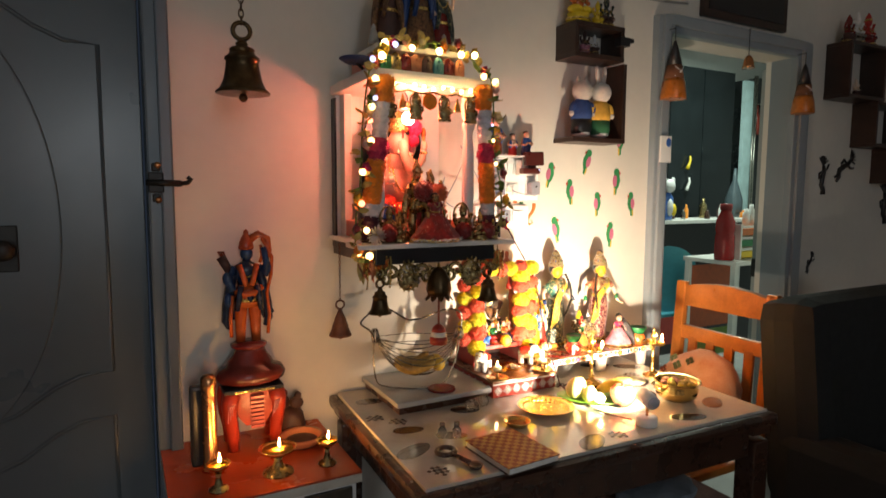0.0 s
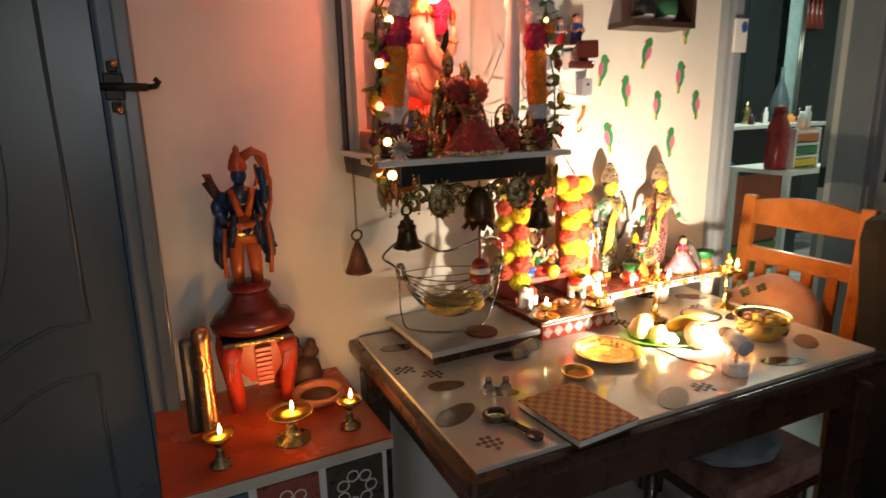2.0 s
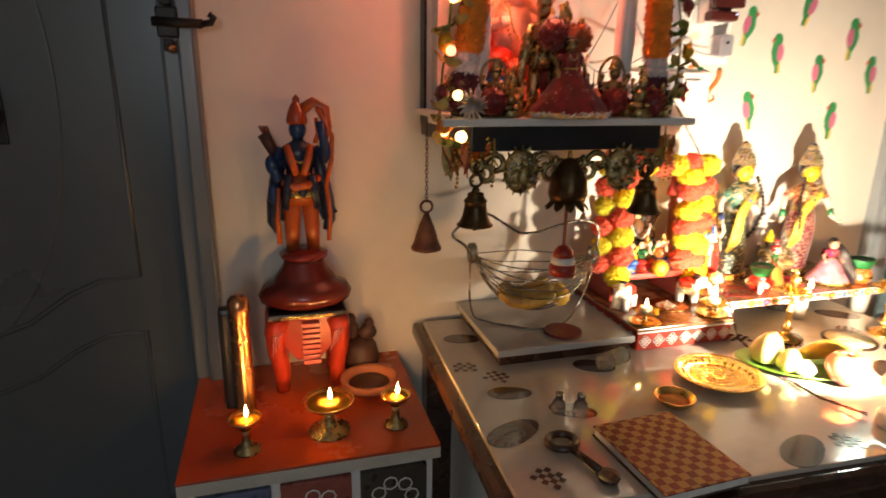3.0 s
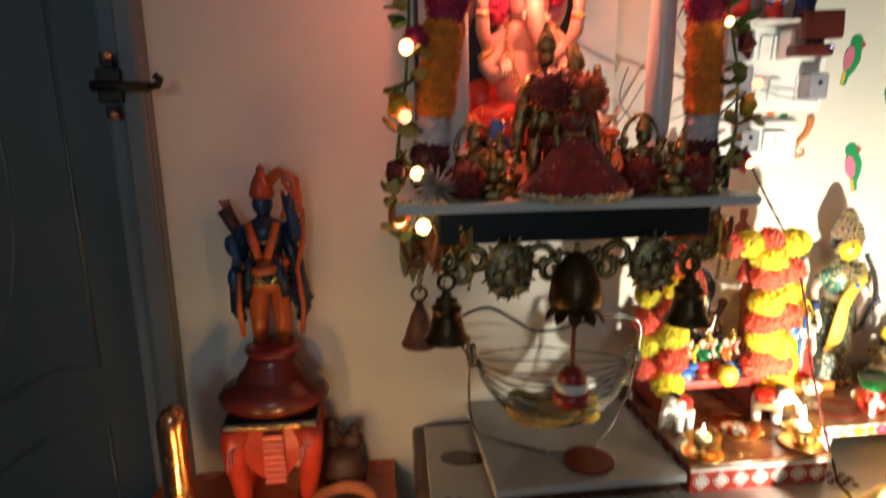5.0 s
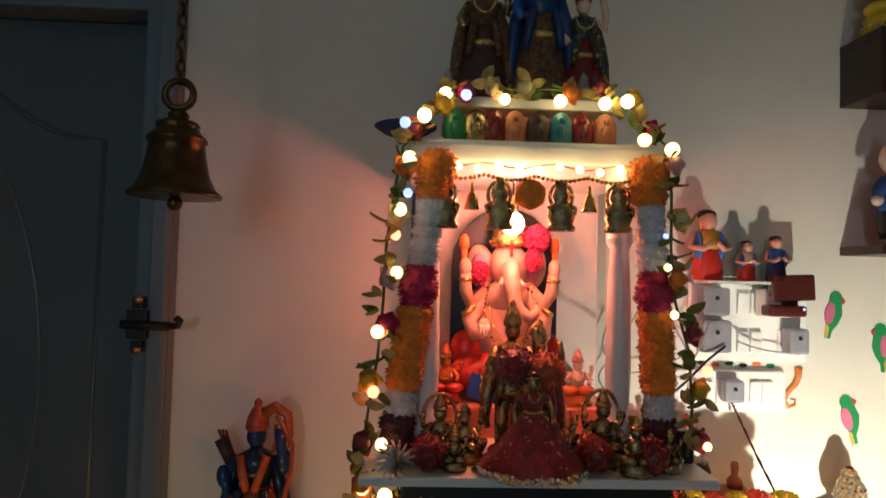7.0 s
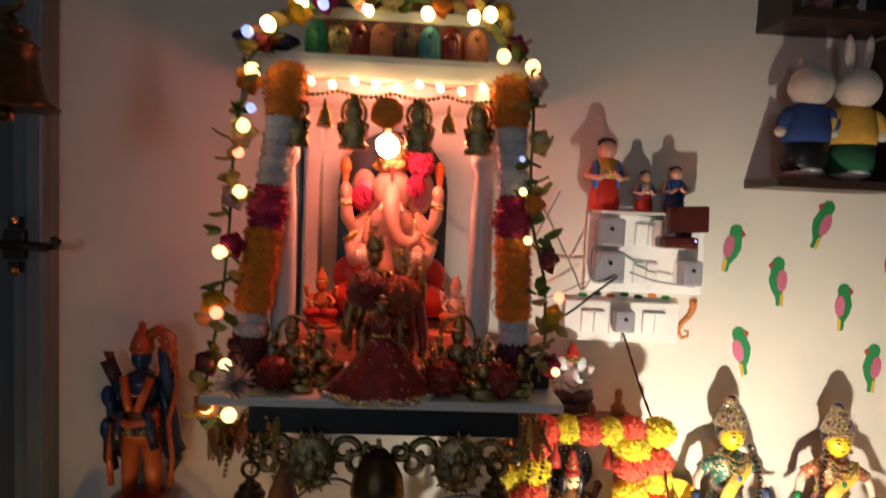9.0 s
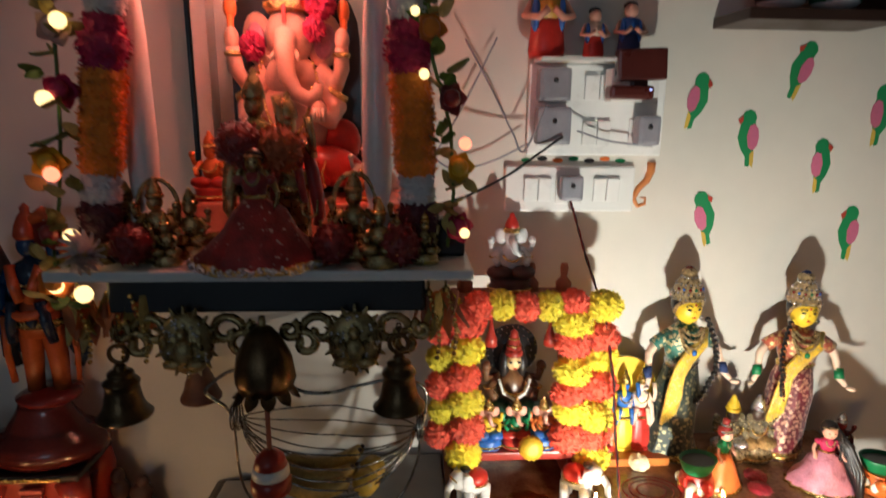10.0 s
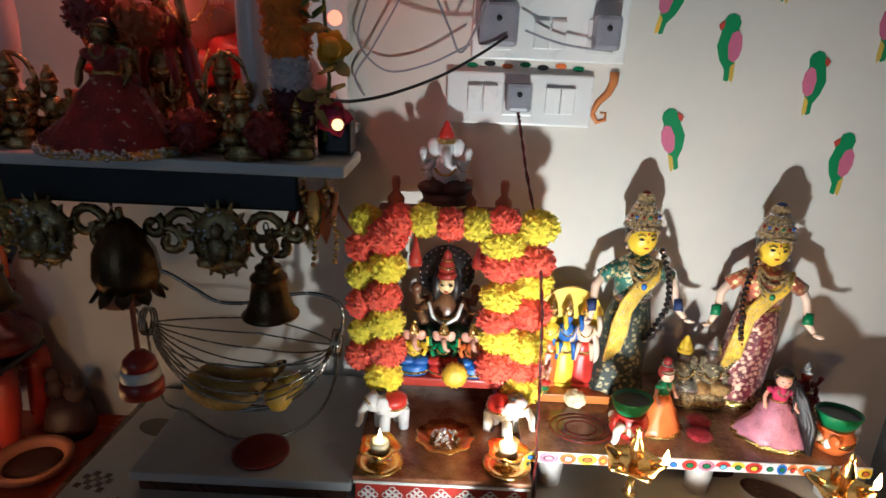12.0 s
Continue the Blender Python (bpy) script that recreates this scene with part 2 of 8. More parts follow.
# ---- mesh tools ----
class Shape:
    """Collects primitives into one mesh; use() picks the material of what follows."""

    def __init__(self, material=None):
        self.bm, self.mats, self.cur = bmesh.new(), [], 0
        if material:
            self.use(material)

    def use(self, material):
        if material not in self.mats:
            self.mats.append(material)
        self.cur = self.mats.index(material)
        return self

    def paint(self, verts, smooth):
        for f in {f for v in verts for f in v.link_faces}:
            f.material_index, f.smooth = self.cur, smooth

    def box(self, c, s, rot=(0, 0, 0), bevel=0.0):
        m = pose(*c, *rot) @ Matrix.Diagonal((*s, 1))
        vs = bmesh.ops.create_cube(self.bm, size=1, matrix=m)["verts"]
        if bevel:
            es = list({e for v in vs for e in v.link_edges})
            r = bmesh.ops.bevel(self.bm, geom=es, offset=bevel, segments=2, profile=0.6, affect="EDGES")
            vs = list({v for f in r["faces"] for v in f.verts})
            for f in {f for v in vs for f in v.link_faces}:
                f.material_index = self.cur
            return self
        self.paint(vs, False)
        return self

    def ball(self, c, r, rot=(0, 0, 0), seg=12):
        r = (r, r, r) if isinstance(r, (int, float)) else r
        m = pose(*c, *rot) @ Matrix.Diagonal((*r, 1))
        vs = bmesh.ops.create_uvsphere(self.bm, u_segments=seg, v_segments=max(6, seg * 2 // 3), radius=1, matrix=m)["verts"]
        self.paint(vs, True)
        return self

    def rod(self, a, b, r0, r1=None, seg=10):
        a, b = Vector(a), Vector(b)
        d = b - a
        m = Matrix.Translation((a + b) / 2) @ d.to_track_quat("Z", "Y").to_matrix().to_4x4()
        vs = bmesh.ops.create_cone(self.bm, cap_ends=True, segments=seg, radius1=r0, radius2=r0 if r1 is None else r1, depth=d.length, matrix=m)["verts"]
        self.paint(vs, seg > 5)
        return self

    def lathe(self, prof, c=(0, 0, 0), seg=20, rot=(0, 0, 0), squash=1.0, ripple=0.0, lobes=8):
        """Turns a profile of (radius, height) about the upright through c; ripple makes the radius wavy."""
        m = pose(*c, *rot)
        rings = []
        for r, z in prof:
            ring = []
            for i in range(seg):
                a = 2 * math.pi * i / seg
                q = r * (1 + ripple * math.cos(lobes * a))
                ring.append(self.bm.verts.new(m @ Vector((q * math.cos(a), q * math.sin(a) * squash, z))))
            rings.append(ring)
        fs = []
        for ra, rb in zip(rings, rings[1:]):
            for i in range(seg):
                j = (i + 1) % seg
                fs.append(self.bm.faces.new((ra[i], ra[j], rb[j], rb[i])))
        if prof[0][0] > 1e-6:
            fs.append(self.bm.faces.new(rings[0][::-1]))
        if prof[-1][0] > 1e-6:
            fs.append(self.bm.faces.new(rings[-1]))
        for f in fs:
            f.material_index, f.smooth = self.cur, len(f.verts) == 4
        return self

    def tube(self, pts, r, seg=6, closed=False):
        """A round wire along points."""
        pts = [Vector(p) for p in pts]
        n = len(pts)
        rings = []
        side = None
        for i, p in enumerate(pts):
            a = pts[(i - 1) % n] if closed or i else p
            b = pts[(i + 1) % n] if closed or i < n - 1 else p
            d = (b - a).normalized()
            if side is None:
                side = d.orthogonal()
            side = (side - d * side.dot(d)).normalized()
            up = d.cross(side)
            rad = r(i / max(1, n - 1)) if callable(r) else r
            rings.append([self.bm.verts.new(p + (side * math.cos(2 * math.pi * k / seg) + up * math.sin(2 * math.pi * k / seg)) * rad) for k in range(seg)])
        fs = []
        for i in range(n if closed else n - 1):
            ra, rb = rings[i], rings[(i + 1) % n]
            for k in range(seg):
                fs.append(self.bm.faces.new((ra[k], ra[(k + 1) % seg], rb[(k + 1) % seg], rb[k])))
        if not closed:
            fs.append(self.bm.faces.new(rings[0][::-1]))
            fs.append(self.bm.faces.new(rings[-1]))
        for f in fs:
            f.material_index, f.smooth = self.cur, True
        return self

    def puff(self, c, r, seed=0, rough=0.22, sub=3, squash=(1, 1, 1)):
        """A ruffled pompom."""
        rnd = random.Random(seed)
        vs = bmesh.ops.create_icosphere(self.bm, subdivisions=sub, radius=1)["verts"]
        for v in vs:
            k = r * (1 - rough + 1.3 * rough * rnd.random() + 0.9 * rough * (0.5 + noise.noise(v.co * 4.3 + Vector((seed, 0, 0)))))
            v.co = Vector(c) + Vector((v.co.x * k * squash[0], v.co.y * k * squash[1], v.co.z * k * squash[2]))
        self.paint(vs, False)
        return self

    def pompom(self, c, r, seed=0, n=430, squash=(1, 1, 1)):
        """A paper marigold: many small frilled petals round a soft core."""
        self.puff(c, r * 0.93, seed, 0.04, 3, squash)
        rnd = random.Random(seed)
        c = Vector(c)
        fs = []
        for i in range(n):
            z = 1 - 2 * (i + 0.5) / n
            a = i * 2.39996 + rnd.uniform(-0.15, 0.15)
            q = math.sqrt(1 - z * z)
            d = Vector((q * math.cos(a), q * math.sin(a), z))
            d = (d + Vector((rnd.uniform(-0.2, 0.2), rnd.uniform(-0.2, 0.2), rnd.uniform(-0.2, 0.2)))).normalized()
            s = d.orthogonal().normalized()
            s = (s * math.cos(a * 1.7) + d.cross(s) * math.sin(a * 1.7)).normalized()
            t = d.cross(s)
            w, k = r * rnd.uniform(0.09, 0.15), r * rnd.uniform(1.02, 1.13)
            pts = (d * r * 0.88 - t * w, d * r * 0.97 + s * w * 0.7, d * k + s * w * 0.35 + t * w * 1.2, d * k * 1.01 + t * w * 1.5, d * r * 0.97 - s * w * 0.7)
            vs = [self.bm.verts.new(c + Vector((p.x * squash[0], p.y * squash[1], p.z * squash[2]))) for p in pts]
            fs.append(self.bm.faces.new((vs[0], vs[1], vs[2], vs[3])))
            fs.append(self.bm.faces.new((vs[0], vs[3], vs[4])))
        for f in fs:
            f.material_index, f.smooth = self.cur, False
        return self

    def slab(self, outline, y0, y1, m=None):
        """A flat piece cut to an outline of (x, z), from y0 to y1."""
        m = m or Matrix()
        fa = [self.bm.verts.new(m @ Vector((x, y0, z))) for x, z in outline]
        fb = [self.bm.verts.new(m @ Vector((x, y1, z))) for x, z in outline]
        n = len(outline)
        fs = [self.bm.faces.new(fa), self.bm.faces.new(fb[::-1])]
        fs += [self.bm.faces.new((fa[i], fb[i], fb[(i + 1) % n], fa[(i + 1) % n])) for i in range(n)]
        for f in fs:
            f.material_index, f.smooth = self.cur, False
        return self

    def petal(self, c, length, width, rot, thick=0.0012):
        """A leaf or petal: a bent, pointed blade."""
        m = pose(*c, *rot)
        k = 5
        top = []
        for i in range(k + 1):
            u = i / k
            w = width * math.sin(math.pi * min(1, 0.12 + 0.88 * u)) ** 0.8 / 2 + 0.0004
            z = 0.25 * length * u * u
            top.append([m @ Vector((length * u, -w, z)), m @ Vector((length * u, 0, z - 0.12 * width)), m @ Vector((length * u, w, z))])
        rows = [[self.bm.verts.new(p) for p in row] for row in top]
        low = [[self.bm.verts.new(p - m.to_3x3() @ Vector((0, 0, thick))) for p in row] for row in top]
        fs = []
        for i in range(k):
            for j in range(2):
                fs.append(self.bm.faces.new((rows[i][j], rows[i + 1][j], rows[i + 1][j + 1], rows[i][j + 1])))
                fs.append(self.bm.faces.new((low[i][j + 1], low[i + 1][j + 1], low[i + 1][j], low[i][j])))
        for f in fs:
            f.material_index, f.smooth = self.cur, True
        return self

    def mesh(self, name):
        me = bpy.data.meshes.new(name)
        bmesh.ops.recalc_face_normals(self.bm, faces=self.bm.faces)
        self.bm.to_mesh(me)
        self.bm.free()
        for m in self.mats:
            me.materials.append(m)
        return me

    def part(self, name, parent, label=""):
        ob = new(name, self.mesh(name))
        ob.parent = parent
        return tagged(ob, label) if label else ob

    def thing(self, name, loc, label, category, group="", kind="", rz=0.0, rx=0.0, ry=0.0):
        ob = new(name, self.mesh(name))
        ob.matrix_basis = pose(*loc, rx, ry, rz)
        return tagged(ob, label, category, group, kind)


def thing(name, loc, label, category, group="", kind="", rz=0.0):
    ob = new(name)
    ob.empty_display_size = 0.02
    ob.matrix_basis = pose(*loc, 0, 0, rz)
    return tagged(ob, label, category, group, kind)


# ---- structure ----
WALL = 1.845
D1, D2 = (-0.83, 0.100, 1.925), (1.925, 2.725, 1.955)  # the openings: from, to, top


def structure():
    s = Shape(PLASTER)
    y, th = WALL + 0.06, 0.12
    for x0, x1, z0, z1 in ((-1.4, D1[0], 0, 2.75), (D1[0], D1[1], D1[2], 2.75), (D1[1], D2[0], 0, 2.75), (D2[0], D2[1], D2[2], 2.75), (D2[1], 4.2, 0, 2.75)):
        s.box(((x0 + x1) / 2, y, (z0 + z1) / 2), (x1 - x0, th, z1 - z0))
    s.thing("wall_north", (0, 0, 0), "cream plastered wall with two doorways", "wall", kind="structure")
    for name, c, sz in (("wall_west", (-1.46, -0.6, 1.375), (0.12, 5.2, 2.75)), ("wall_east", (4.26, -0.6, 1.375), (0.12, 4.9, 2.75)),
                        ("wall_south", (1.4, -3.16, 1.375), (5.9, 0.12, 2.75))):
        Shape(PLASTER_COOL).box(c, sz).thing(name, (0, 0, 0), "plain painted plaster wall", "wall", kind="structure")
    Shape(FLOOR).box((1.4, -0.6, -0.05), (5.9, 5.1, 0.1)).thing("floor", (0, 0, 0), "grey tiled floor", "floor", kind="structure")
    Shape(CEIL).box((1.4, -0.6, 2.80), (5.9, 5.1, 0.1)).thing("ceiling", (0, 0, 0), "white painted ceiling", "ceiling", kind="structure")
    # the lit room beyond the doorway
    Shape(FLOOR).box((4.3, 3.2, -0.05), (5.8, 2.46, 0.1)).thing("kitchen_floor", (0, 0, 0), "grey tiled floor of the next room", "floor", kind="structure")
    Shape(CEIL).box((4.3, 3.2, 2.80), (5.8, 2.46, 0.1)).thing("kitchen_ceiling", (0, 0, 0), "pale ceiling of the next room", "ceiling", kind="structure")
    kw = PLASTER_COOL
    Shape(kw).box((4.3, 4.41, 1.375), (5.8, 0.12, 2.75)).thing("kitchen_wall_north", (0, 0, 0), "pale wall of the next room above the cabinets", "wall", kind="structure")
    Shape(PLASTER_COOL).box((1.46, 3.2, 1.375), (0.12, 2.3, 2.75)).thing("kitchen_wall_west", (0, 0, 0), "plain wall of the next room", "wall", kind="structure")
    Shape(PLASTER_COOL).box((7.14, 3.2, 1.375), (0.12, 2.3, 2.75)).thing("kitchen_wall_east", (0, 0, 0), "plain wall of the next room", "wall", kind="structure")
    Shape(PLASTER_COOL).box((5.7, 2.02, 1.375), (2.9, 0.1, 2.75)).thing("kitchen_wall_south", (0, 0, 0), "plain wall of the next room", "wall", kind="structure")

    # closed grey door with moulded panels
    d = thing("door_1", (0, 0, 0), "closed dark grey painted door with moulded panels", "door", kind="structure")
    f = Shape(FRAME_GREY)
    for x in (D1[1] + 0.030, D1[0] - 0.030):
        f.box((x, WALL + 0.015, 0.98), (0.060, 0.09, 1.96), bevel=0.006)
        f.box((x + (0.014 if x > 0 else -0.014), WALL - 0.036, 0.98), (0.030, 0.018, 1.99), bevel=0.005)
    f.box(((D1[0] + D1[1]) / 2, WALL + 0.015, D1[2] + 0.03), (D1[1] - D1[0] + 0.12, 0.086, 0.066), bevel=0.006)
    f.part("door_frame", d, "blue-grey enamelled door frame")
    leaf = Shape(DOOR_GREY).box(((D1[0] + D1[1]) / 2, WALL + 0.050, D1[2] / 2), (D1[1] - D1[0] - 0.012, 0.035, D1[2] - 0.01), bevel=0.003).part("door_leaf", d)
    cx = (D1[0] + D1[1]) / 2
    half = [(0.370, 0.0), (0.30, 0.004), (0.24, 0.030), (0.165, 0.082), (0.09, 0.108), (0.0, 0.115)]  # the ogee from a corner to the middle
    ogee = lambda z, sg: [(cx + d, z + sg * k) for d, k in half] + [(cx - d, z + sg * k) for d, k in half[-2::-1]]
    for low, high in ((ogee(0.888, -1), ogee(1.70, 1)), ([(cx + 0.37, 0.13), (cx - 0.37, 0.13)], ogee(0.770, -1))):
        pts = low + high[::-1]
        o = Shape(DOOR_GREY)
        o.tube([(x, WALL + 0.0355, z) for x, z in pts], 0.0065, 8, closed=True)
        o.part("panel_moulding", leaf)
    o = Shape(DOOR_GREY)
    ring = [(cx + 0.272 * math.cos(k * math.pi / 32), 1.26 + 0.52 * math.sin(k * math.pi / 32)) for k in range(64)]
    o.slab(ring, WALL + 0.0305, WALL + 0.036)
    o.tube([(x, WALL + 0.0355, z) for x, z in ring], 0.0055, 8, closed=True)
    o.part("oval_panel", leaf, "raised oval field")
    h = Shape(IRON).rod((-0.20, WALL + 0.033, 1.21), (-0.20, WALL - 0.020, 1.21), 0.011)
    h.ball((-0.20, WALL - 0.03, 1.21), (0.024, 0.014, 0.024)).box((-0.20, WALL + 0.028, 1.21), (0.045, 0.008, 0.11), bevel=0.003)
    h.part("door_handle", leaf, "dark iron door knob")
    b = Shape(IRON)
    b.rod((0.095, WALL - 0.058, 1.368), (0.176, WALL - 0.060, 1.366), 0.008)
    b.tube([(0.176, WALL - 0.060, 1.366), (0.19, WALL - 0.062, 1.368), (0.196, WALL - 0.066, 1.376), (0.188, WALL - 0.066, 1.382)], 0.006)
    b.box((0.118, WALL - 0.05, 1.368), (0.035, 0.012, 0.050), bevel=0.003)
    b.box((0.118, WALL - 0.05, 1.405), (0.018, 0.012, 0.020), bevel=0.003).box((0.118, WALL - 0.05, 1.33), (0.018, 0.012, 0.020), bevel=0.003)
    b.part("sliding_bolt", d, "black iron sliding bolt")
    for z in (1.41, 1.325):
        Shape(COPPER).ball((0.122, WALL - 0.058, z), (0.008, 0.006, 0.008)).part("bolt_screw", d, "coppery screw head")

    # open doorway to the next room
    d = thing("door_2", (0, 0, 0), "open doorway with a pale blue-grey painted frame", "door", kind="structure")
    for x0, x1 in ((1.850, D2[0]), (D2[1], 2.835)):
        f = Shape(FRAME_LIGHT).box(((x0 + x1) / 2, WALL + 0.035, 1.01), (x1 - x0, 0.13, 2.02), bevel=0.006)
        f.box(((x0 + x1) / 2, WALL - 0.034, 1.01), ((x1 - x0) * 0.5, 0.016, 2.02), bevel=0.004)
        f.part("jamb", d)
    f = Shape(FRAME_LIGHT).box((2.3425, WALL + 0.035, 1.993), (0.835, 0.128, 0.076), bevel=0.006)
    f.box((2.3425, WALL - 0.034, 2.003), (0.90, 0.015, 0.040), bevel=0.004)
    f.part("lintel", d)
    Shape(mat("pale_grey_door", (0.34, 0.37, 0.37), 0.5, vary=0.08, scale=8)).box((3.195, WALL + 0.185, 0.975), (0.75, 0.038, 1.94), bevel=0.004).part("door_leaf", d, "pale grey door leaf standing open")
    Shape(WHITE).box((2.838, WALL + 0.163, 0.975), (0.034, 0.008, 1.938), bevel=0.001).part("leaf_edge", d, "white lipping of the open leaf")
    Shape(IRON).box((2.805, WALL + 0.175, 0.98), (0.022, 0.03, 0.09), bevel=0.003).part("door_hinge", d, "dark hinge")
    # window behind the camera
    w = thing("window_1", (0, 0, 0), "dim window with a white frame", "window", kind="structure")
    for c, sz in (((-0.12, -3.075, 2.13), (0.78, 0.05, 0.06)), ((-0.12, -3.075, 1.19), (0.78, 0.05, 0.06)), ((-0.48, -3.075, 1.66), (0.06, 0.05, 0.88)), ((0.24, -3.075, 1.66), (0.06, 0.05, 0.88))):
        Shape(WHITE).box(c, sz).part("window_frame", w)


structure()


# ---- large furniture ----
def dining_table():
    t = thing("dining_table", (1.090, 1.487, 0), "dark wooden dining table with a printed glass top against the wall", "table", rz=-2.2)
    Shape(DARK_WOOD).box((0, 0, 0.728), (1.086, 0.68, 0.034), bevel=0.012).part("table_frame", t)
    Shape(TABLE_TOP).box((0, 0, 0.7485), (1.042, 0.636, 0.009), bevel=0.002).part("glass_top", t, "cream glass top with brown printed leaves")
    for x in (-0.49, 0.49):
        for y in (-0.30, 0.30):
            Shape(DARK_WOOD).box((x, y, 0.335), (0.06, 0.06, 0.67), bevel=0.006).box((x, y, 0.70), (0.075, 0.06, 0.024), bevel=0.004).part("leg", t)
    for y in (-0.30, 0.30):
        Shape(DARK_WOOD).box((0, y, 0.668), (0.92, 0.025, 0.086), bevel=0.004).part("apron", t)
    for x in (-0.49, 0.49):
        Shape(DARK_WOOD).box((x, 0, 0.668), (0.025, 0.54, 0.086), bevel=0.004).part("apron", t)
    rnd = random.Random(4)
    spots = [(-0.462, 0.208, 0), (-0.442, -0.028, 0), (-0.478, -0.148, 0), (-0.247, 0.037, 0), (-0.358, -0.102, 0), (-0.070, -0.285, 0), (0.268, -0.266, 0), (0.42, -0.22, 0), (0.43, -0.02, 0), (0.45, 0.16, 0), (0.30, -0.10, 0), (0.36, 0.22, 0), (0.22, 0.05, 0),
             (-0.488, 0.082, 1), (-0.440, 0.034, 1), (-0.462, -0.258, 1), (0.02, -0.275, 1), (0.125, 0.09, 1), (0.40, 0.08, 1)]
    for i, (x, y, check) in enumerate(spots):
        a, b = 0.033 + 0.014 * rnd.random(), 0.021 + 0.008 * rnd.random()
        rot = rnd.uniform(-0.9, 0.9)
        o = Shape(MOTIF)
        m = Matrix.Translation((x, y, 0.7536)) @ Matrix.Rotation(rot, 4, "Z")
        if check:
            for u in range(5):
                for v in range(4):
                    if (u + v) % 2 == 0:
                        Shape(mat("pale_brown_print", (0.12, 0.075, 0.055), 0.12, vary=0.3, scale=30, bump=0.0, coat=0.6)).box(m @ Vector(((u - 2) * 0.0088, (v - 1.5) * 0.0088, 0)), (0.0085, 0.0085, 0.0008), (0, 0, math.degrees(rot))).part("printed_check", t)
            o.bm.free()
            continue
        else:
            pts = [(a * math.cos(k * math.pi / 10) * (1.25 if k < 4 or k > 16 else 1), b * math.sin(k * math.pi / 10)) for k in range(20)]
            o.slab(pts, -0.0004, 0.0004, m @ Matrix.Rotation(math.pi / 2, 4, "X"))
        o.part("printed_motif", t, "brown printed motif")


dining_table()


def side_cabinet():
    c = thing("side_cabinet", (0.315, 1.660, 0), "low cabinet with a red laminate top and painted drawer tiles", "cabinet")
    Shape(WHITE).box((0, 0.0, 0.34), (0.40, 0.36, 0.62), bevel=0.003).part("body", c, "pale painted cabinet body")
    Shape(RED_TOP).box((0, 0, 0.6755), (0.422, 0.385, 0.005), bevel=0.001).part("top", c, "glossy red laminate top")
    Shape(mat("cream_edge", (0.55, 0.50, 0.42), 0.5, scale=20)).box((0, 0, 0.662), (0.422, 0.385, 0.022), bevel=0.002).part("edge_band", c, "cream edge band")
    tiles = [("blue_tile", (0.10, 0.13, 0.22)), ("red_tile", (0.30, 0.07, 0.05)), ("dark_tile", (0.06, 0.05, 0.035))]
    for i, (n, col) in enumerate(tiles):
        for j in range(3):
            k = (i + j) % 3
            x, z = -0.130 + i * 0.130, 0.585 - j * 0.130
            o = Shape(mat(tiles[k][0], tiles[k][1], 0.3, vary=0.3, scale=40)).box((x, -0.184, z), (0.115, 0.010, 0.115), bevel=0.002)
            o.use(WHITE)
            for q in range(7):
                a = q * 2 * math.pi / 7
                o.tube([(x + 0.030 * math.cos(a) + 0.012 * math.cos(w * math.pi / 4), -0.190, z + 0.030 * math.sin(a) + 0.012 * math.sin(w * math.pi / 4)) for w in range(8)], 0.0018, 4, closed=True)
            o.part("drawer_tile", c, "painted tile with a looped flower")


side_cabinet()


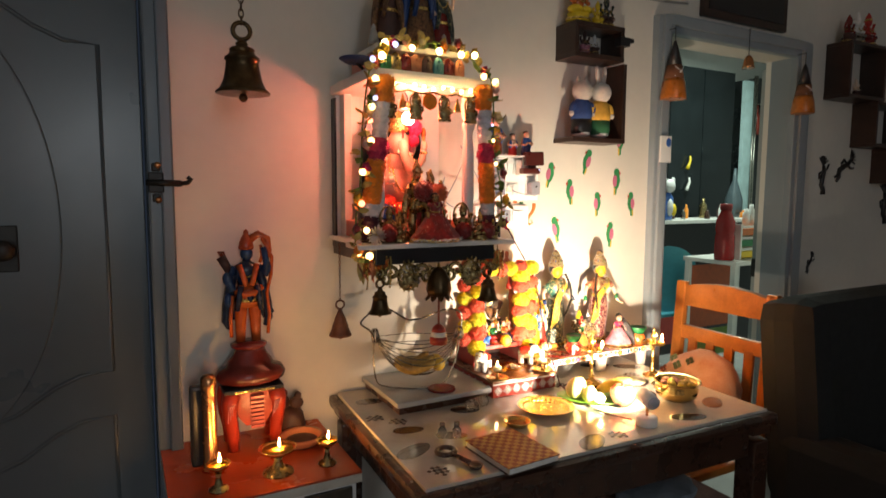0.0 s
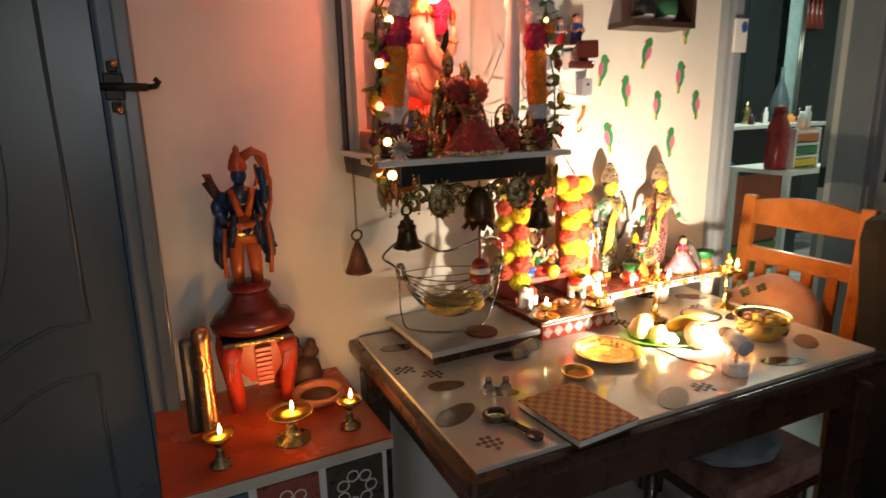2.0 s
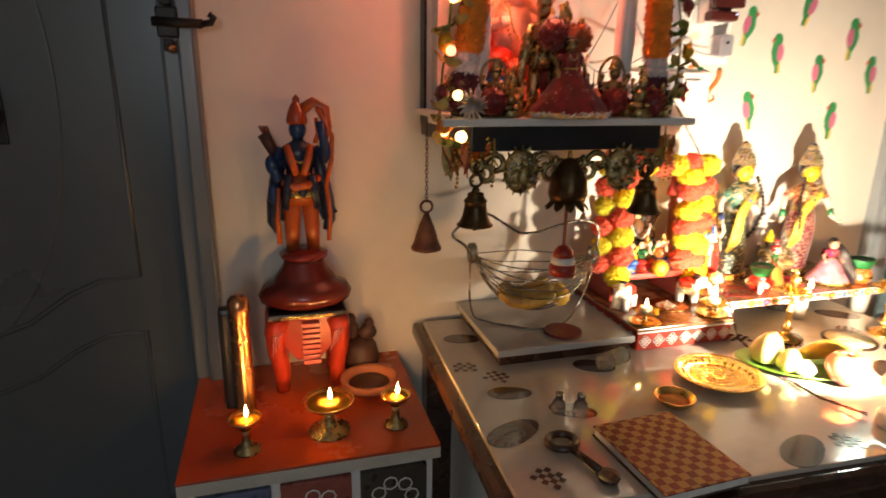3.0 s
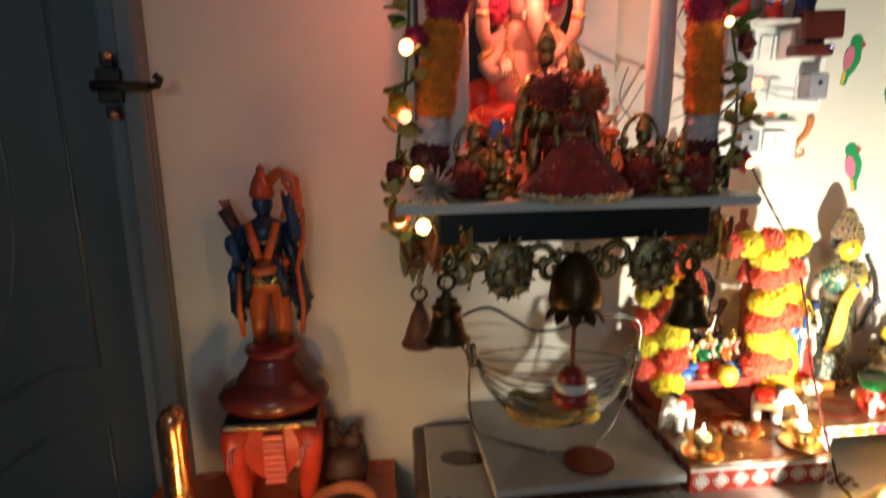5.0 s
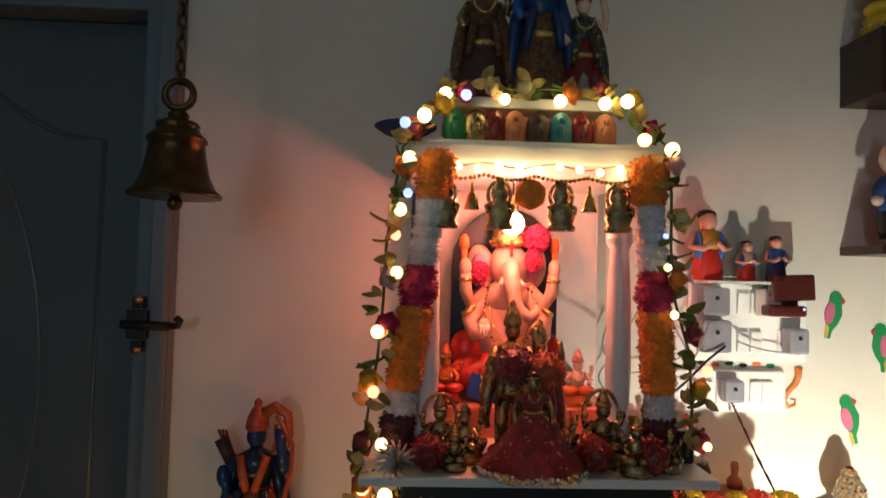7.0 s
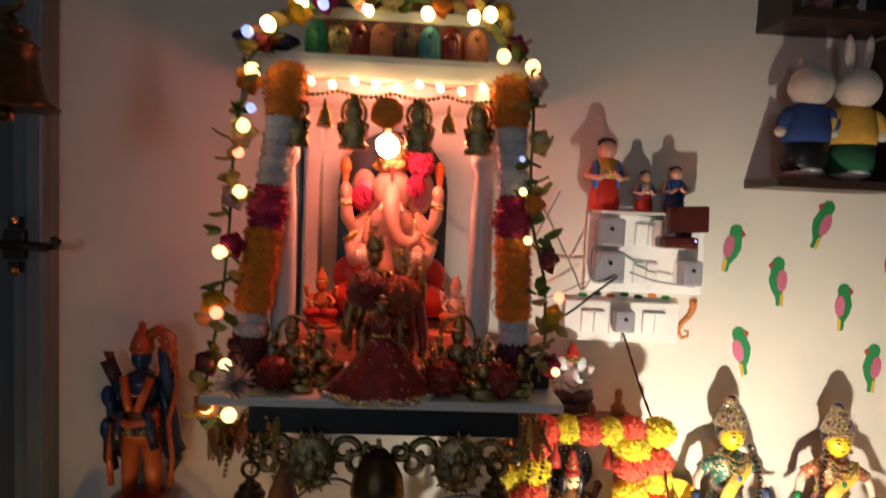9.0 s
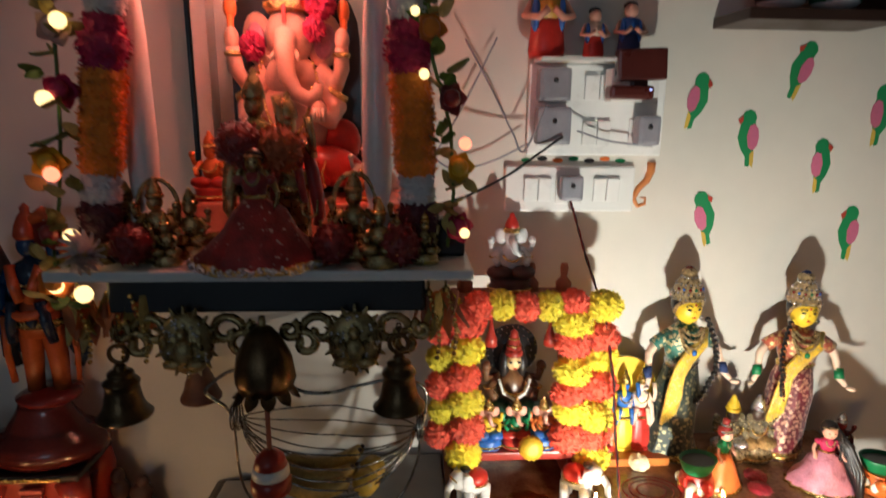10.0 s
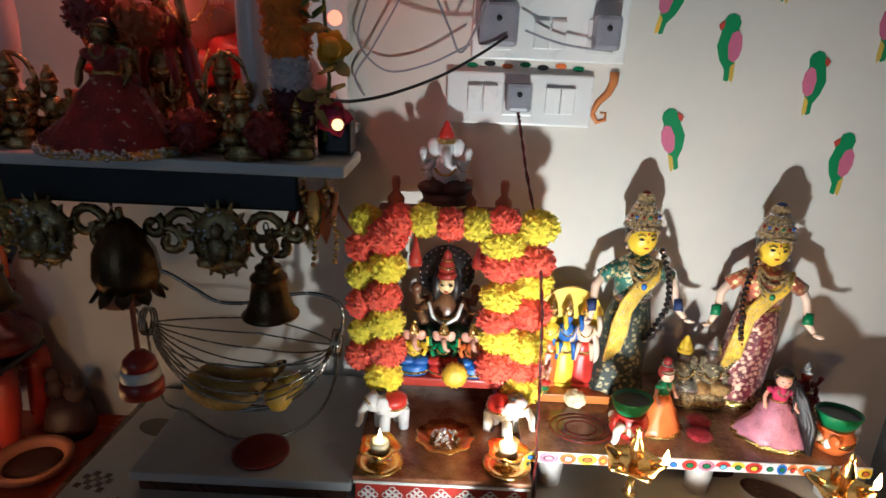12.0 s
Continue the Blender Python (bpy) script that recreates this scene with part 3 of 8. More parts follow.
def chair():
    c = thing("dining_chair", (1.83, 1.60, 0), "orange varnished wooden chair with a slatted back at the table end", "chair")
    for y in (-0.19, 0.19):
        Shape(ORANGE_WOOD).box((0.165, y, 0.72), (0.030, 0.042, 0.56), (0, 4, 0), bevel=0.006).box((0.14, y, 0.23), (0.036, 0.042, 0.46), bevel=0.005).part("rear_leg", c)
        Shape(ORANGE_WOOD).box((-0.19, y, 0.215), (0.036, 0.038, 0.43), bevel=0.005).part("front_leg", c)
    pts = [(-0.21, 0.905), (0.21, 0.905), (0.21, 0.975)] + [(0.21 - 0.42 * k / 10, 0.975 + 0.030 * math.sin(math.pi * k / 10)) for k in range(1, 10)] + [(-0.21, 0.975)]
    Shape(ORANGE_WOOD).slab(pts, -0.014, 0.014, pose(0.186, 0, 0, 0, 0, 90)).part("top_rail", c)
    Shape(ORANGE_WOOD).box((0.174, 0, 0.80), (0.022, 0.36, 0.055), bevel=0.004).part("middle_rail", c)
    Shape(ORANGE_WOOD).box((0.152, 0, 0.52), (0.022, 0.36, 0.05), bevel=0.004).part("lower_rail", c)
    for k in range(4):
        Shape(ORANGE_WOOD).box((0.162, -0.12 + 0.08 * k, 0.66), (0.014, 0.036, 0.25), (0, 3, 0), bevel=0.003).part("back_slat", c)
    Shape(ORANGE_WOOD).box((-0.02, 0, 0.43), (0.40, 0.42, 0.03), bevel=0.010).part("seat", c)
    cush = mat("floral_cushion_cloth", (0.86, 0.34, 0.16), 0.8, vary=0.12, scale=18, bump=0.3, second=(0.90, 0.50, 0.30), sheen=0.3)
    o = Shape(cush).ball((0, 0, 0), (0.19, 0.17, 0.10), (0, -58, 0), 24)
    for v in o.bm.verts:
        v.co += v.co.normalized() * 0.012 * noise.noise(v.co * 14)
    rnd = random.Random(2)
    for k in range(14):
        o.use(mat("cushion_print", (0.30, 0.09, 0.05), 0.8) if k % 2 else mat("cushion_green_print", (0.13, 0.13, 0.05), 0.8))
        a, b = rnd.uniform(-1, 1), rnd.uniform(-1, 1)
        p = pose(0, 0, 0, 0, -58, 0) @ Vector((a * 0.12, b * 0.11, 0.098 * math.sqrt(max(0.05, 1 - (a * 0.64) ** 2 - (b * 0.65) ** 2))))
        for q in range(4):
            w = q * math.pi / 2
            o.ball(p + pose(0, 0, 0, 0, -58, 0).to_3x3() @ Vector((0.010 * math.cos(w), 0.010 * math.sin(w), 0.004)), (0.009, 0.009, 0.004), (0, -58, 0), 6)
    o.thing("cushion", (1.862, 1.60, 0.600), "orange floral cushion leaning on the wooden chair", "cushion")


chair()


def padded_stool():
    s = thing("padded_stool", (1.40, 1.36, 0), "low stool with a pink flowered pad pushed under the table", "stool")
    Shape(mat("pink_flowered_cloth", (0.20, 0.07, 0.06), 0.8, vary=0.35, scale=22, bump=0.4, second=(0.30, 0.16, 0.13))).box((0, 0, 0.44), (0.34, 0.32, 0.07), bevel=0.025).part("pad", s, "pink flowered pad")
    Shape(DARK_WOOD).box((0, 0, 0.39), (0.32, 0.30, 0.03), bevel=0.004).part("frame_board", s)
    for x in (-0.13, 0.13):
        for y in (-0.12, 0.12):
            Shape(DARK_WOOD).rod((x, y, 0), (x, y, 0.38), 0.016, 0.020).part("leg", s)
    Shape(mat("pale_blue_cloth_fold", (0.16, 0.18, 0.21), 0.85, vary=0.2, scale=20, bump=0.5)).puff((0, 0, 0.5), 0.09, 9, 0.06, 3, (1.5, 1.1, 0.35)).thing("folded_cloth", (1.36, 1.32, 0.0), "pale blue folded cloth on the padded stool", "cloth")


padded_stool()


def black_armchair():
    s = thing("armchair", (2.235, 0.92, 0), "large black leather armchair standing in the shade", "armchair")
    Shape(BLACK_FABRIC).box((0, 0, 0.26), (0.80, 0.74, 0.36), bevel=0.05).part("base", s)
    o = Shape(BLACK_FABRIC).box((-0.02, 0.30, 0.70), (0.82, 0.20, 0.66), (-6, 0, 0), bevel=0.07)
    o.part("backrest", s)
    for x in (-0.37, 0.37):
        Shape(BLACK_FABRIC).box((x, -0.02, 0.44), (0.14, 0.70, 0.38), bevel=0.05).part("armrest", s)
    Shape(BLACK_FABRIC).box((0, -0.06, 0.47), (0.58, 0.56, 0.12), bevel=0.04).part("seat_cushion", s)
    for x in (-0.34, 0.34):
        for y in (-0.30, 0.30):
            Shape(BLACK).rod((x, y, 0), (x, y, 0.09), 0.02, 0.028).part("foot", s)


black_armchair()


# ---- the shrine on the wall ----
def shrine():
    s = thing("wall_shrine", (0.75, WALL, 1.21), "white wooden wall shrine with turned pillars and a stepped roof", "shrine")
    y = lambda v: v - WALL
    z = lambda v: v - 1.21
    Shape(WHITE).box((0.0, y(1.532), z(1.216)), (0.445, 0.096, 0.012), bevel=0.003).box((0.0, y(1.712), z(1.216)), (0.36, 0.262, 0.0118), bevel=0.001).part("base_plank", s)
    Shape(BLACK).box((0.0, y(1.672), z(1.189)), (0.342, 0.33, 0.040), bevel=0.003).part("drawer_box", s, "black lacquered box beneath the plank")
    pts = [(-0.165, 0), (0.165, 0)] + [(0.135 + 0.03 * math.cos(k * math.pi / 8), 0.40 + 0.03 * math.sin(k * math.pi / 8)) for k in range(5)] + [(-0.135 - 0.03 * math.sin(k * math.pi / 8), 0.40 + 0.03 * math.cos(k * math.pi / 8)) for k in range(5)]
    Shape(WHITE).slab(pts, y(1.818), y(1.836), Matrix.Translation((0, 0, z(1.222)))).part("back_panel", s)
    Shape(BLACK).box((-0.1685, y(1.826), z(1.40)), (0.006, 0.030, 0.42), bevel=0.001).part("dark_edge", s, "black edge strip")
    pink = mat("coral_laminate", (0.62, 0.20, 0.13), 0.35, scale=20)
    Shape(pink).box((0.0, y(1.735), z(1.245)), (0.30, 0.155, 0.045), bevel=0.003).part("inner_step", s, "coral inner step")
    prof = [(0.019, 0), (0.019, 0.020), (0.013, 0.026), (0.018, 0.040), (0.018, 0.05), (0.011, 0.058), (0.015, 0.075), (0.017, 0.12), (0.015, 0.24), (0.012, 0.285), (0.018, 0.295), (0.018, 0.305), (0.012, 0.315), (0.019, 0.33), (0.019, 0.398)]
    for x in (-0.142, 0.118):
        Shape(WHITE).lathe(prof, (x, y(1.56), z(1.222)), 18).part("pillar", s, "turned white pillar")
    Shape(WHITE).box((-0.142, y(1.80), z(1.42)), (0.022, 0.04, 0.396), bevel=0.002).part("rear_post", s)
    Shape(WHITE).box((0.0, y(1.69), z(1.6315)), (0.350, 0.29, 0.026), bevel=0.004).box((0, y(1.70), z(1.648)), (0.325, 0.27, 0.010), bevel=0.002).part("lower_roof", s)
    Shape(pink).box((0, y(1.725), z(1.6805)), (0.238, 0.17, 0.055), bevel=0.002).part("roof_tier", s, "coral middle tier")
    Shape(WHITE).box((0.0, y(1.70), z(1.716)), (0.250, 0.20, 0.016), bevel=0.003).part("upper_roof", s)
    # scrolled brass fringe under the box
    for x in (-0.088, 0.094):
        for sg in (-1, 1):
            for k in range(3):
                o = Shape(BRASS_OLD)
                r = 0.020 - 0.004 * k
                pts = [(x + sg * (0.040 + 0.017 * k + r * (1 - a / 16) * math.cos(a * 0.55 + k)), y(1.507), z(1.140 + 0.008 * (-1) ** k + r * (1 - a / 16) * math.sin(a * 0.55 + k))) for a in range(13)]
                o.tube(pts, 0.0052, 6)
                o.part("scroll", s, "antique brass scroll")
        o = Shape(BRASS_OLD).ball((x, y(1.497), z(1.138)), (0.030, 0.012, 0.036), seg=18)
        rnd = random.Random(int(x * 1000))
        for k in range(16):
            a = k * math.pi / 8
            o.rod((x + 0.026 * math.cos(a), y(1.497), z(1.140) + 0.031 * math.sin(a)), (x + 0.036 * math.cos(a), y(1.494), z(1.140) + 0.042 * math.sin(a)), 0.004, 0.001, 5)
        o.ball((x, y(1.486), z(1.132)), (0.012, 0.008, 0.016), seg=10).ball((x, y(1.484), z(1.152)), (0.007, 0.007, 0.008), seg=8)
        for sg in (-1, 1):
            o.ball((x + sg * 0.012, y(1.486), z(1.118)), (0.012, 0.007, 0.006), seg=8).tube([(x + sg * 0.010, y(1.486), z(1.142)), (x + sg * 0.020, y(1.484), z(1.136)), (x + sg * 0.018, y(1.482), z(1.150))], 0.003, 5)
        o.use(SILVER)
        for k in range(40):
            a = rnd.uniform(0, 6.28)
            q = rnd.uniform(0.5, 1.0)
            o.ball((x + 0.027 * q * math.cos(a), y(1.4885) - 0.002 * rnd.random(), z(1.138) + 0.033 * q * math.sin(a)), 0.0014 + 0.0014 * rnd.random(), seg=5)
        o.part("medallion", s, "cast metal medallion with a jagged rim")
    return s


shrine()


def elephant_idol():
    """The large seated idol: one plain mesh."""
    o = Shape(BLACK)
    pts = [(-0.098, 0), (0.098, 0), (0.098, 0.20)] + [(0.098 * math.cos(k * math.pi / 12), 0.20 + 0.09 * math.sin(k * math.pi / 12)) for k in range(1, 12)] + [(-0.098, 0.20)]
    o.slab(pts, 0.030, 0.044)
    o.use(mat("rose_painted_clay", (0.66, 0.37, 0.27), 0.38, vary=0.18, scale=30, bump=0.25))
    o.ball((0, 0.0, 0.092), (0.052, 0.040, 0.060), seg=18)
    o.ball((0, -0.005, 0.150), (0.040, 0.032, 0.030), seg=16)
    o.ball((0, -0.012, 0.198), (0.034, 0.032, 0.036), seg=18)
    for sg in (-1, 1):
        o.ball((sg * 0.048, 0.004, 0.196), (0.026, 0.008, 0.034), (0, sg * 14, sg * 20), 14)
    o.tube([(0, -0.038, 0.198), (0, -0.052, 0.176), (0.003, -0.056, 0.150), (0.014, -0.056, 0.130), (0.032, -0.054, 0.122), (0.044, -0.052, 0.130), (0.046, -0.05, 0.140)], lambda u: 0.0155 - 0.009 * u, 10)
    for sg in (-1, 1):
        o.tube([(sg * 0.040, 0, 0.158), (sg * 0.066, -0.01, 0.140), (sg * 0.076, -0.024, 0.160), (sg * 0.077, -0.030, 0.185)], lambda u: 0.015 - 0.005 * u, 8)
        o.tube([(sg * 0.040, 0, 0.150), (sg * 0.068, -0.012, 0.112), (sg * 0.060, -0.040, 0.098), (sg * 0.048, -0.052, 0.104)], lambda u: 0.015 - 0.004 * u, 8)
        o.ball((sg * 0.078, -0.03, 0.194), (0.011, 0.010, 0.014), seg=8)
        o.ball((sg * 0.046, -0.055, 0.108), (0.012, 0.010, 0.013), seg=8)
    o.use(ORANGE)
    o.rod((-0.080, -0.026, 0.19), (-0.080, -0.022, 0.225), 0.004, 0.006, 8).ball((-0.080, -0.022, 0.230), (0.010, 0.008, 0.014), seg=8)
    o.rod((0.080, -0.026, 0.19), (0.080, -0.022, 0.222), 0.004, 0.006, 8).ball((0.080, -0.022, 0.228), (0.009, 0.008, 0.015), seg=8)
    o.use(RED)
    for sg in (-1, 1):
        o.ball((sg * 0.058, -0.022, 0.040), (0.050, 0.036, 0.026), (0, sg * 12, 0), 16)
    o.ball((0, -0.04, 0.026), (0.062, 0.030, 0.022), seg=14)
    o.use(BLUE).box((-0.046, -0.052, 0.020), (0.050, 0.012, 0.038), (0, 15, 0), bevel=0.003)
    o.use(GOLD)
    o.lathe([(0.031, 0), (0.034, 0.005), (0.031, 0.012), (0.030, 0.026), (0.033, 0.030), (0.020, 0.042), (0.008, 0.052), (0, 0.060)], (0, -0.012, 0.226), 16)
    o.tube([(0.036 * math.sin(a * 0.35), -0.044 - 0.008 * math.cos(a * 0.35), 0.150 - 0.075 * math.cos(a * 0.35)) for a in range(-4, 5)], 0.0024, 6)
    o.use(PETAL_M)
    o.puff((0.048, -0.028, 0.238), 0.021, 3, 0.2, 4).puff((0.040, -0.036, 0.205), 0.015, 4, 0.2, 4).puff((-0.052, -0.02, 0.186), 0.017, 5, 0.2, 4)
    o.use(PEACH)
    for sg in (-1, 1):
        o.tube([(sg * 0.014, -0.044, 0.178), (sg * 0.020, -0.058, 0.168), (sg * 0.022, -0.064, 0.172)], lambda u: 0.0042 - 0.003 * u, 6)
    for sg in (-1, 1):
        for k in range(4):
            o.rod((sg * (0.040 + 0.004 * k), -0.062, 0.112), (sg * (0.038 + 0.005 * k), -0.066, 0.096), 0.0030, 0.0022, 6)
    o.use(GOLD)
    for sg in (-1, 1):
        for k in range(16):
            u = k / 15
            o.ball((sg * (0.036 - 0.020 * u + 0.018 * math.sin(math.pi * u)), -0.034 - 0.012 * math.sin(math.pi * u), 0.166 - 0.092 * u), 0.0026, seg=6)
        o.lathe([(0.0150, -0.004), (0.0165, 0), (0.0150, 0.004)], (sg * 0.068, -0.012, 0.130), 12, rot=(0, sg * 30, 0))
        o.lathe([(0.0115, -0.003), (0.013, 0), (0.0115, 0.003)], (sg * 0.077, -0.029, 0.176), 12)
    o.use(RED)
    for sg in (-1, 1):
        o.ball((sg * 0.070, 0.004, 0.070), (0.030, 0.020, 0.030), seg=14)
    for v in o.bm.verts:
        v.co *= 1.07
    o.use(PINK_CLOTH)
    for sg in (-1, 1):
        o.ball((sg * 0.053, -0.004, 0.208), (0.017, 0.008, 0.024), (0, sg * 14, sg * 20), 12)
    o.use(RED).box((0, -0.0475, 0.236), (0.006, 0.004, 0.022), bevel=0.001)
    o.use(GOLD)
    for k in range(12):
        a = k * math.pi / 6
        o.ball((0.036 * math.cos(a), -0.013 + 0.036 * math.sin(a), 0.250), 0.0032, seg=6)
    for k in range(5):
        o.lathe([(0.0135 - 0.0012 * k, -0.0008), (0.0145 - 0.0012 * k, 0), (0.0135 - 0.0012 * k, 0.0008)], (0, -0.050 - 0.002 * k, 0.205 - 0.012 * k), 12, rot=(70, 0, 0))
    for k in range(9):
        o.tube([(-0.055 + 0.014 * k, -0.062 + 0.001 * abs(k - 4), 0.052), (-0.052 + 0.013 * k, -0.072, 0.036), (-0.056 + 0.014 * k, -0.070, 0.018)], 0.0018, 5)
    for v in o.bm.verts:
        v.co = Vector((v.co.x * 0.87, v.co.y * 0.92, v.co.z * 1.02))
    o.thing("elephant_headed_statue", (0.742, 1.748, 1.2675), "painted clay statue of a seated elephant-headed deity in the shrine", "statue")


elephant_idol()
b = thing("idol_bulb", (0.735, 1.655, 1.5465), "glowing pink night bulb in front of the statue", "bulb")
Shape(IDOL_BULB).ball((0, 0, 0), 0.0175, seg=20).part("glass", b, "lit round pink glass")
Shape(BRASS_OLD).lathe([(0.008, 0.014), (0.0085, 0.030), (0.007, 0.044), (0, 0.045)], (0, 0, 0), 14).part("socket", b)
Shape(BLACK).tube([(0, 0, 0.040), (0.002, 0.010, 0.058), (0.004, 0.030, 0.0735)], 0.0016, 5).part("wire", b)


# ---- garlands and fairy lights ----
def pillar_garland(x, lean, seed):
    g = thing("flower_garland", (x, 1.528, 1.222), "hanging garland of orange, white and magenta artificial flowers", "garland", "shrine garlands")
    spec = [(0.388, 0.025, MARI_O), (0.370, 0.026, MARI_O), (0.352, 0.022, MARI_O)]
    spec += [(0.334 - 0.017 * k, 0.0195, PETAL_W) for k in range(5)]
    spec += [(0.246, 0.020, PETAL_M), (0.226, 0.025, PETAL_M), (0.208, 0.020, PETAL_M)]
    spec += [(0.194 - 0.0125 * k, 0.0225 - 0.0006 * (k % 3), MARI_O) for k in range(8)]
    spec += [(0.090, 0.019, PETAL_W), (0.074, 0.020, PETAL_W), (0.055, 0.022, PETAL_D), (0.038, 0.020, PETAL_D), (0.023, 0.018, PETAL_D)]
    for k, (h, r, m) in enumerate(spec):
        o = Shape(m).pompom((lean * (h - 0.2), 0, h), r, seed + k, 220, (1.05, 0.8, 0.85))
        o.part("flower", g)


pillar_garland(0.591, 0.13, 10)
pillar_garland(0.905, -0.06, 40)


def fairy_vine():
    """Leafy string of lights round the shrine: stem, leaves, roses and lit beads."""
    v = thing("fairy_light_vine", (0.75, 1.52, 1.21), "leafy vine with lit fairy lights and small roses round the shrine", "string lights")
    rnd = random.Random(8)
    left = [(-0.215, -0.010, -0.03), (-0.222, -0.012, 0.02), (-0.215, 0, 0.08), (-0.205, 0, 0.15), (-0.200, 0.0, 0.22), (-0.198, 0, 0.29), (-0.190, 0, 0.36), (-0.180, 0, 0.42), (-0.150, 0.02, 0.465), (-0.125, 0.05, 0.512)]
    top = [(-0.08, 0.065, 0.524), (-0.03, 0.065, 0.521), (0.02, 0.065, 0.523), (0.07, 0.065, 0.522), (0.11, 0.060, 0.515)]
    right = [(0.135, 0.03, 0.475), (0.162, 0, 0.435), (0.172, 0, 0.37), (0.172, 0, 0.30), (0.178, 0, 0.23), (0.198, 0, 0.16), (0.202, 0, 0.09), (0.196, 0, 0.03)]
    path = [Vector(p) for p in left + top + right]
    Shape(LEAF).tube(path, 0.002, 5).part("stem", v)
    roses = [MARI_O, RED_CLOTH, YELLOW_CLOTH, PETAL_M, mat("pale_rose", (0.7, 0.42, 0.35), 0.6), mat("cream_rose", (0.72, 0.6, 0.3), 0.6)]
    for i in range(len(path) - 1):
        a, c = path[i], path[i + 1]
        for k in range(4):
            p = a.lerp(c, (k + rnd.random()) / 4) + Vector((rnd.uniform(-0.012, 0.012), rnd.uniform(-0.02, 0.004), rnd.uniform(-0.01, 0.01)))
            o = Shape(LEAF if rnd.random() < 0.3 else LEAF_DRY)
            for q in range(2):
                o.petal(p, rnd.uniform(0.016, 0.028), rnd.uniform(0.012, 0.018), (rnd.uniform(-60, 60), rnd.uniform(-50, 50), rnd.uniform(0, 360)))
            o.part("leaf", v)
        p = a.lerp(c, 0.5) + Vector((rnd.uniform(-0.01, 0.01), -0.014, rnd.uniform(-0.008, 0.008)))
        o = Shape(roses[i % 6])
        for q in range(9):
            o.petal(p + Vector((0, 0.004, 0)), 0.020 - 0.0008 * q, 0.017, (90 + 20 * rnd.random(), 360 * q / 5, 40 - 4 * q))
        o.ball(p, (0.010, 0.007, 0.010), seg=8)
        o.part("rose", v)
    beads = [(-0.218, -0.02, -0.007, 0), (-0.196, -0.02, 0.046, 0), (-0.208, -0.02, 0.110, 2), (-0.205, -0.02, 0.184, 0), (-0.183, -0.02, 0.258, 0), (-0.186, -0.02, 0.305, 2), (-0.181, -0.02, 0.337, 0), (-0.172, -0.02, 0.358, 1),
             (-0.171, -0.02, 0.402, 0), (-0.178, -0.02, 0.447, 1), (-0.154, -0.02, 0.457, 0), (-0.126, 0.03, 0.500, 0), (-0.098, 0.03, 0.500, 1), (-0.043, 0.05, 0.502, 0), (0.035, 0.05, 0.502, 0), (0.095, 0.04, 0.498, 0),
             (0.112, 0.0, 0.490, 0), (0.128, -0.02, 0.435, 0), (0.164, -0.02, 0.424, 0), (0.157, -0.02, 0.313, 1), (0.160, -0.02, 0.273, 0), (0.169, -0.02, 0.213, 0), (0.212, -0.02, 0.144, 2), (0.213, -0.02, 0.049, 0), (-0.190, -0.022, -0.016, 0)]
    for x, y, z, k in beads:
        Shape(BULB_ROOF if k == 0 and z > 0.44 else (BULB_WARM, BULB_WHITE, BULB_RED)[k]).ball((x, y, z), (0.0088 if k == 0 else 0.0072) * (0.6 if x > 0.14 and z < 0.4 and k != 2 else 1.0) * rnd.uniform(0.85, 1.1), seg=10).part("lit_bead", v)
    e = thing("eave_lights", (0.75, 1.535, 1.617), "row of warm fairy lights under the shrine roof", "string lights")
    Shape(BRASS).tube([(-0.14 + 0.28 * k / 14, 0, -0.004 - 0.004 * math.sin(k * 1.4)) for k in range(15)], 0.001, 4).part("wire", e)
    for k in range(11):
        Shape(BULB_EAVE).ball((-0.135 + 0.027 * k, -0.002, -0.004 - 0.003 * (k % 3)), 0.0048, seg=8).part("lit_bead", e)


fairy_vine()


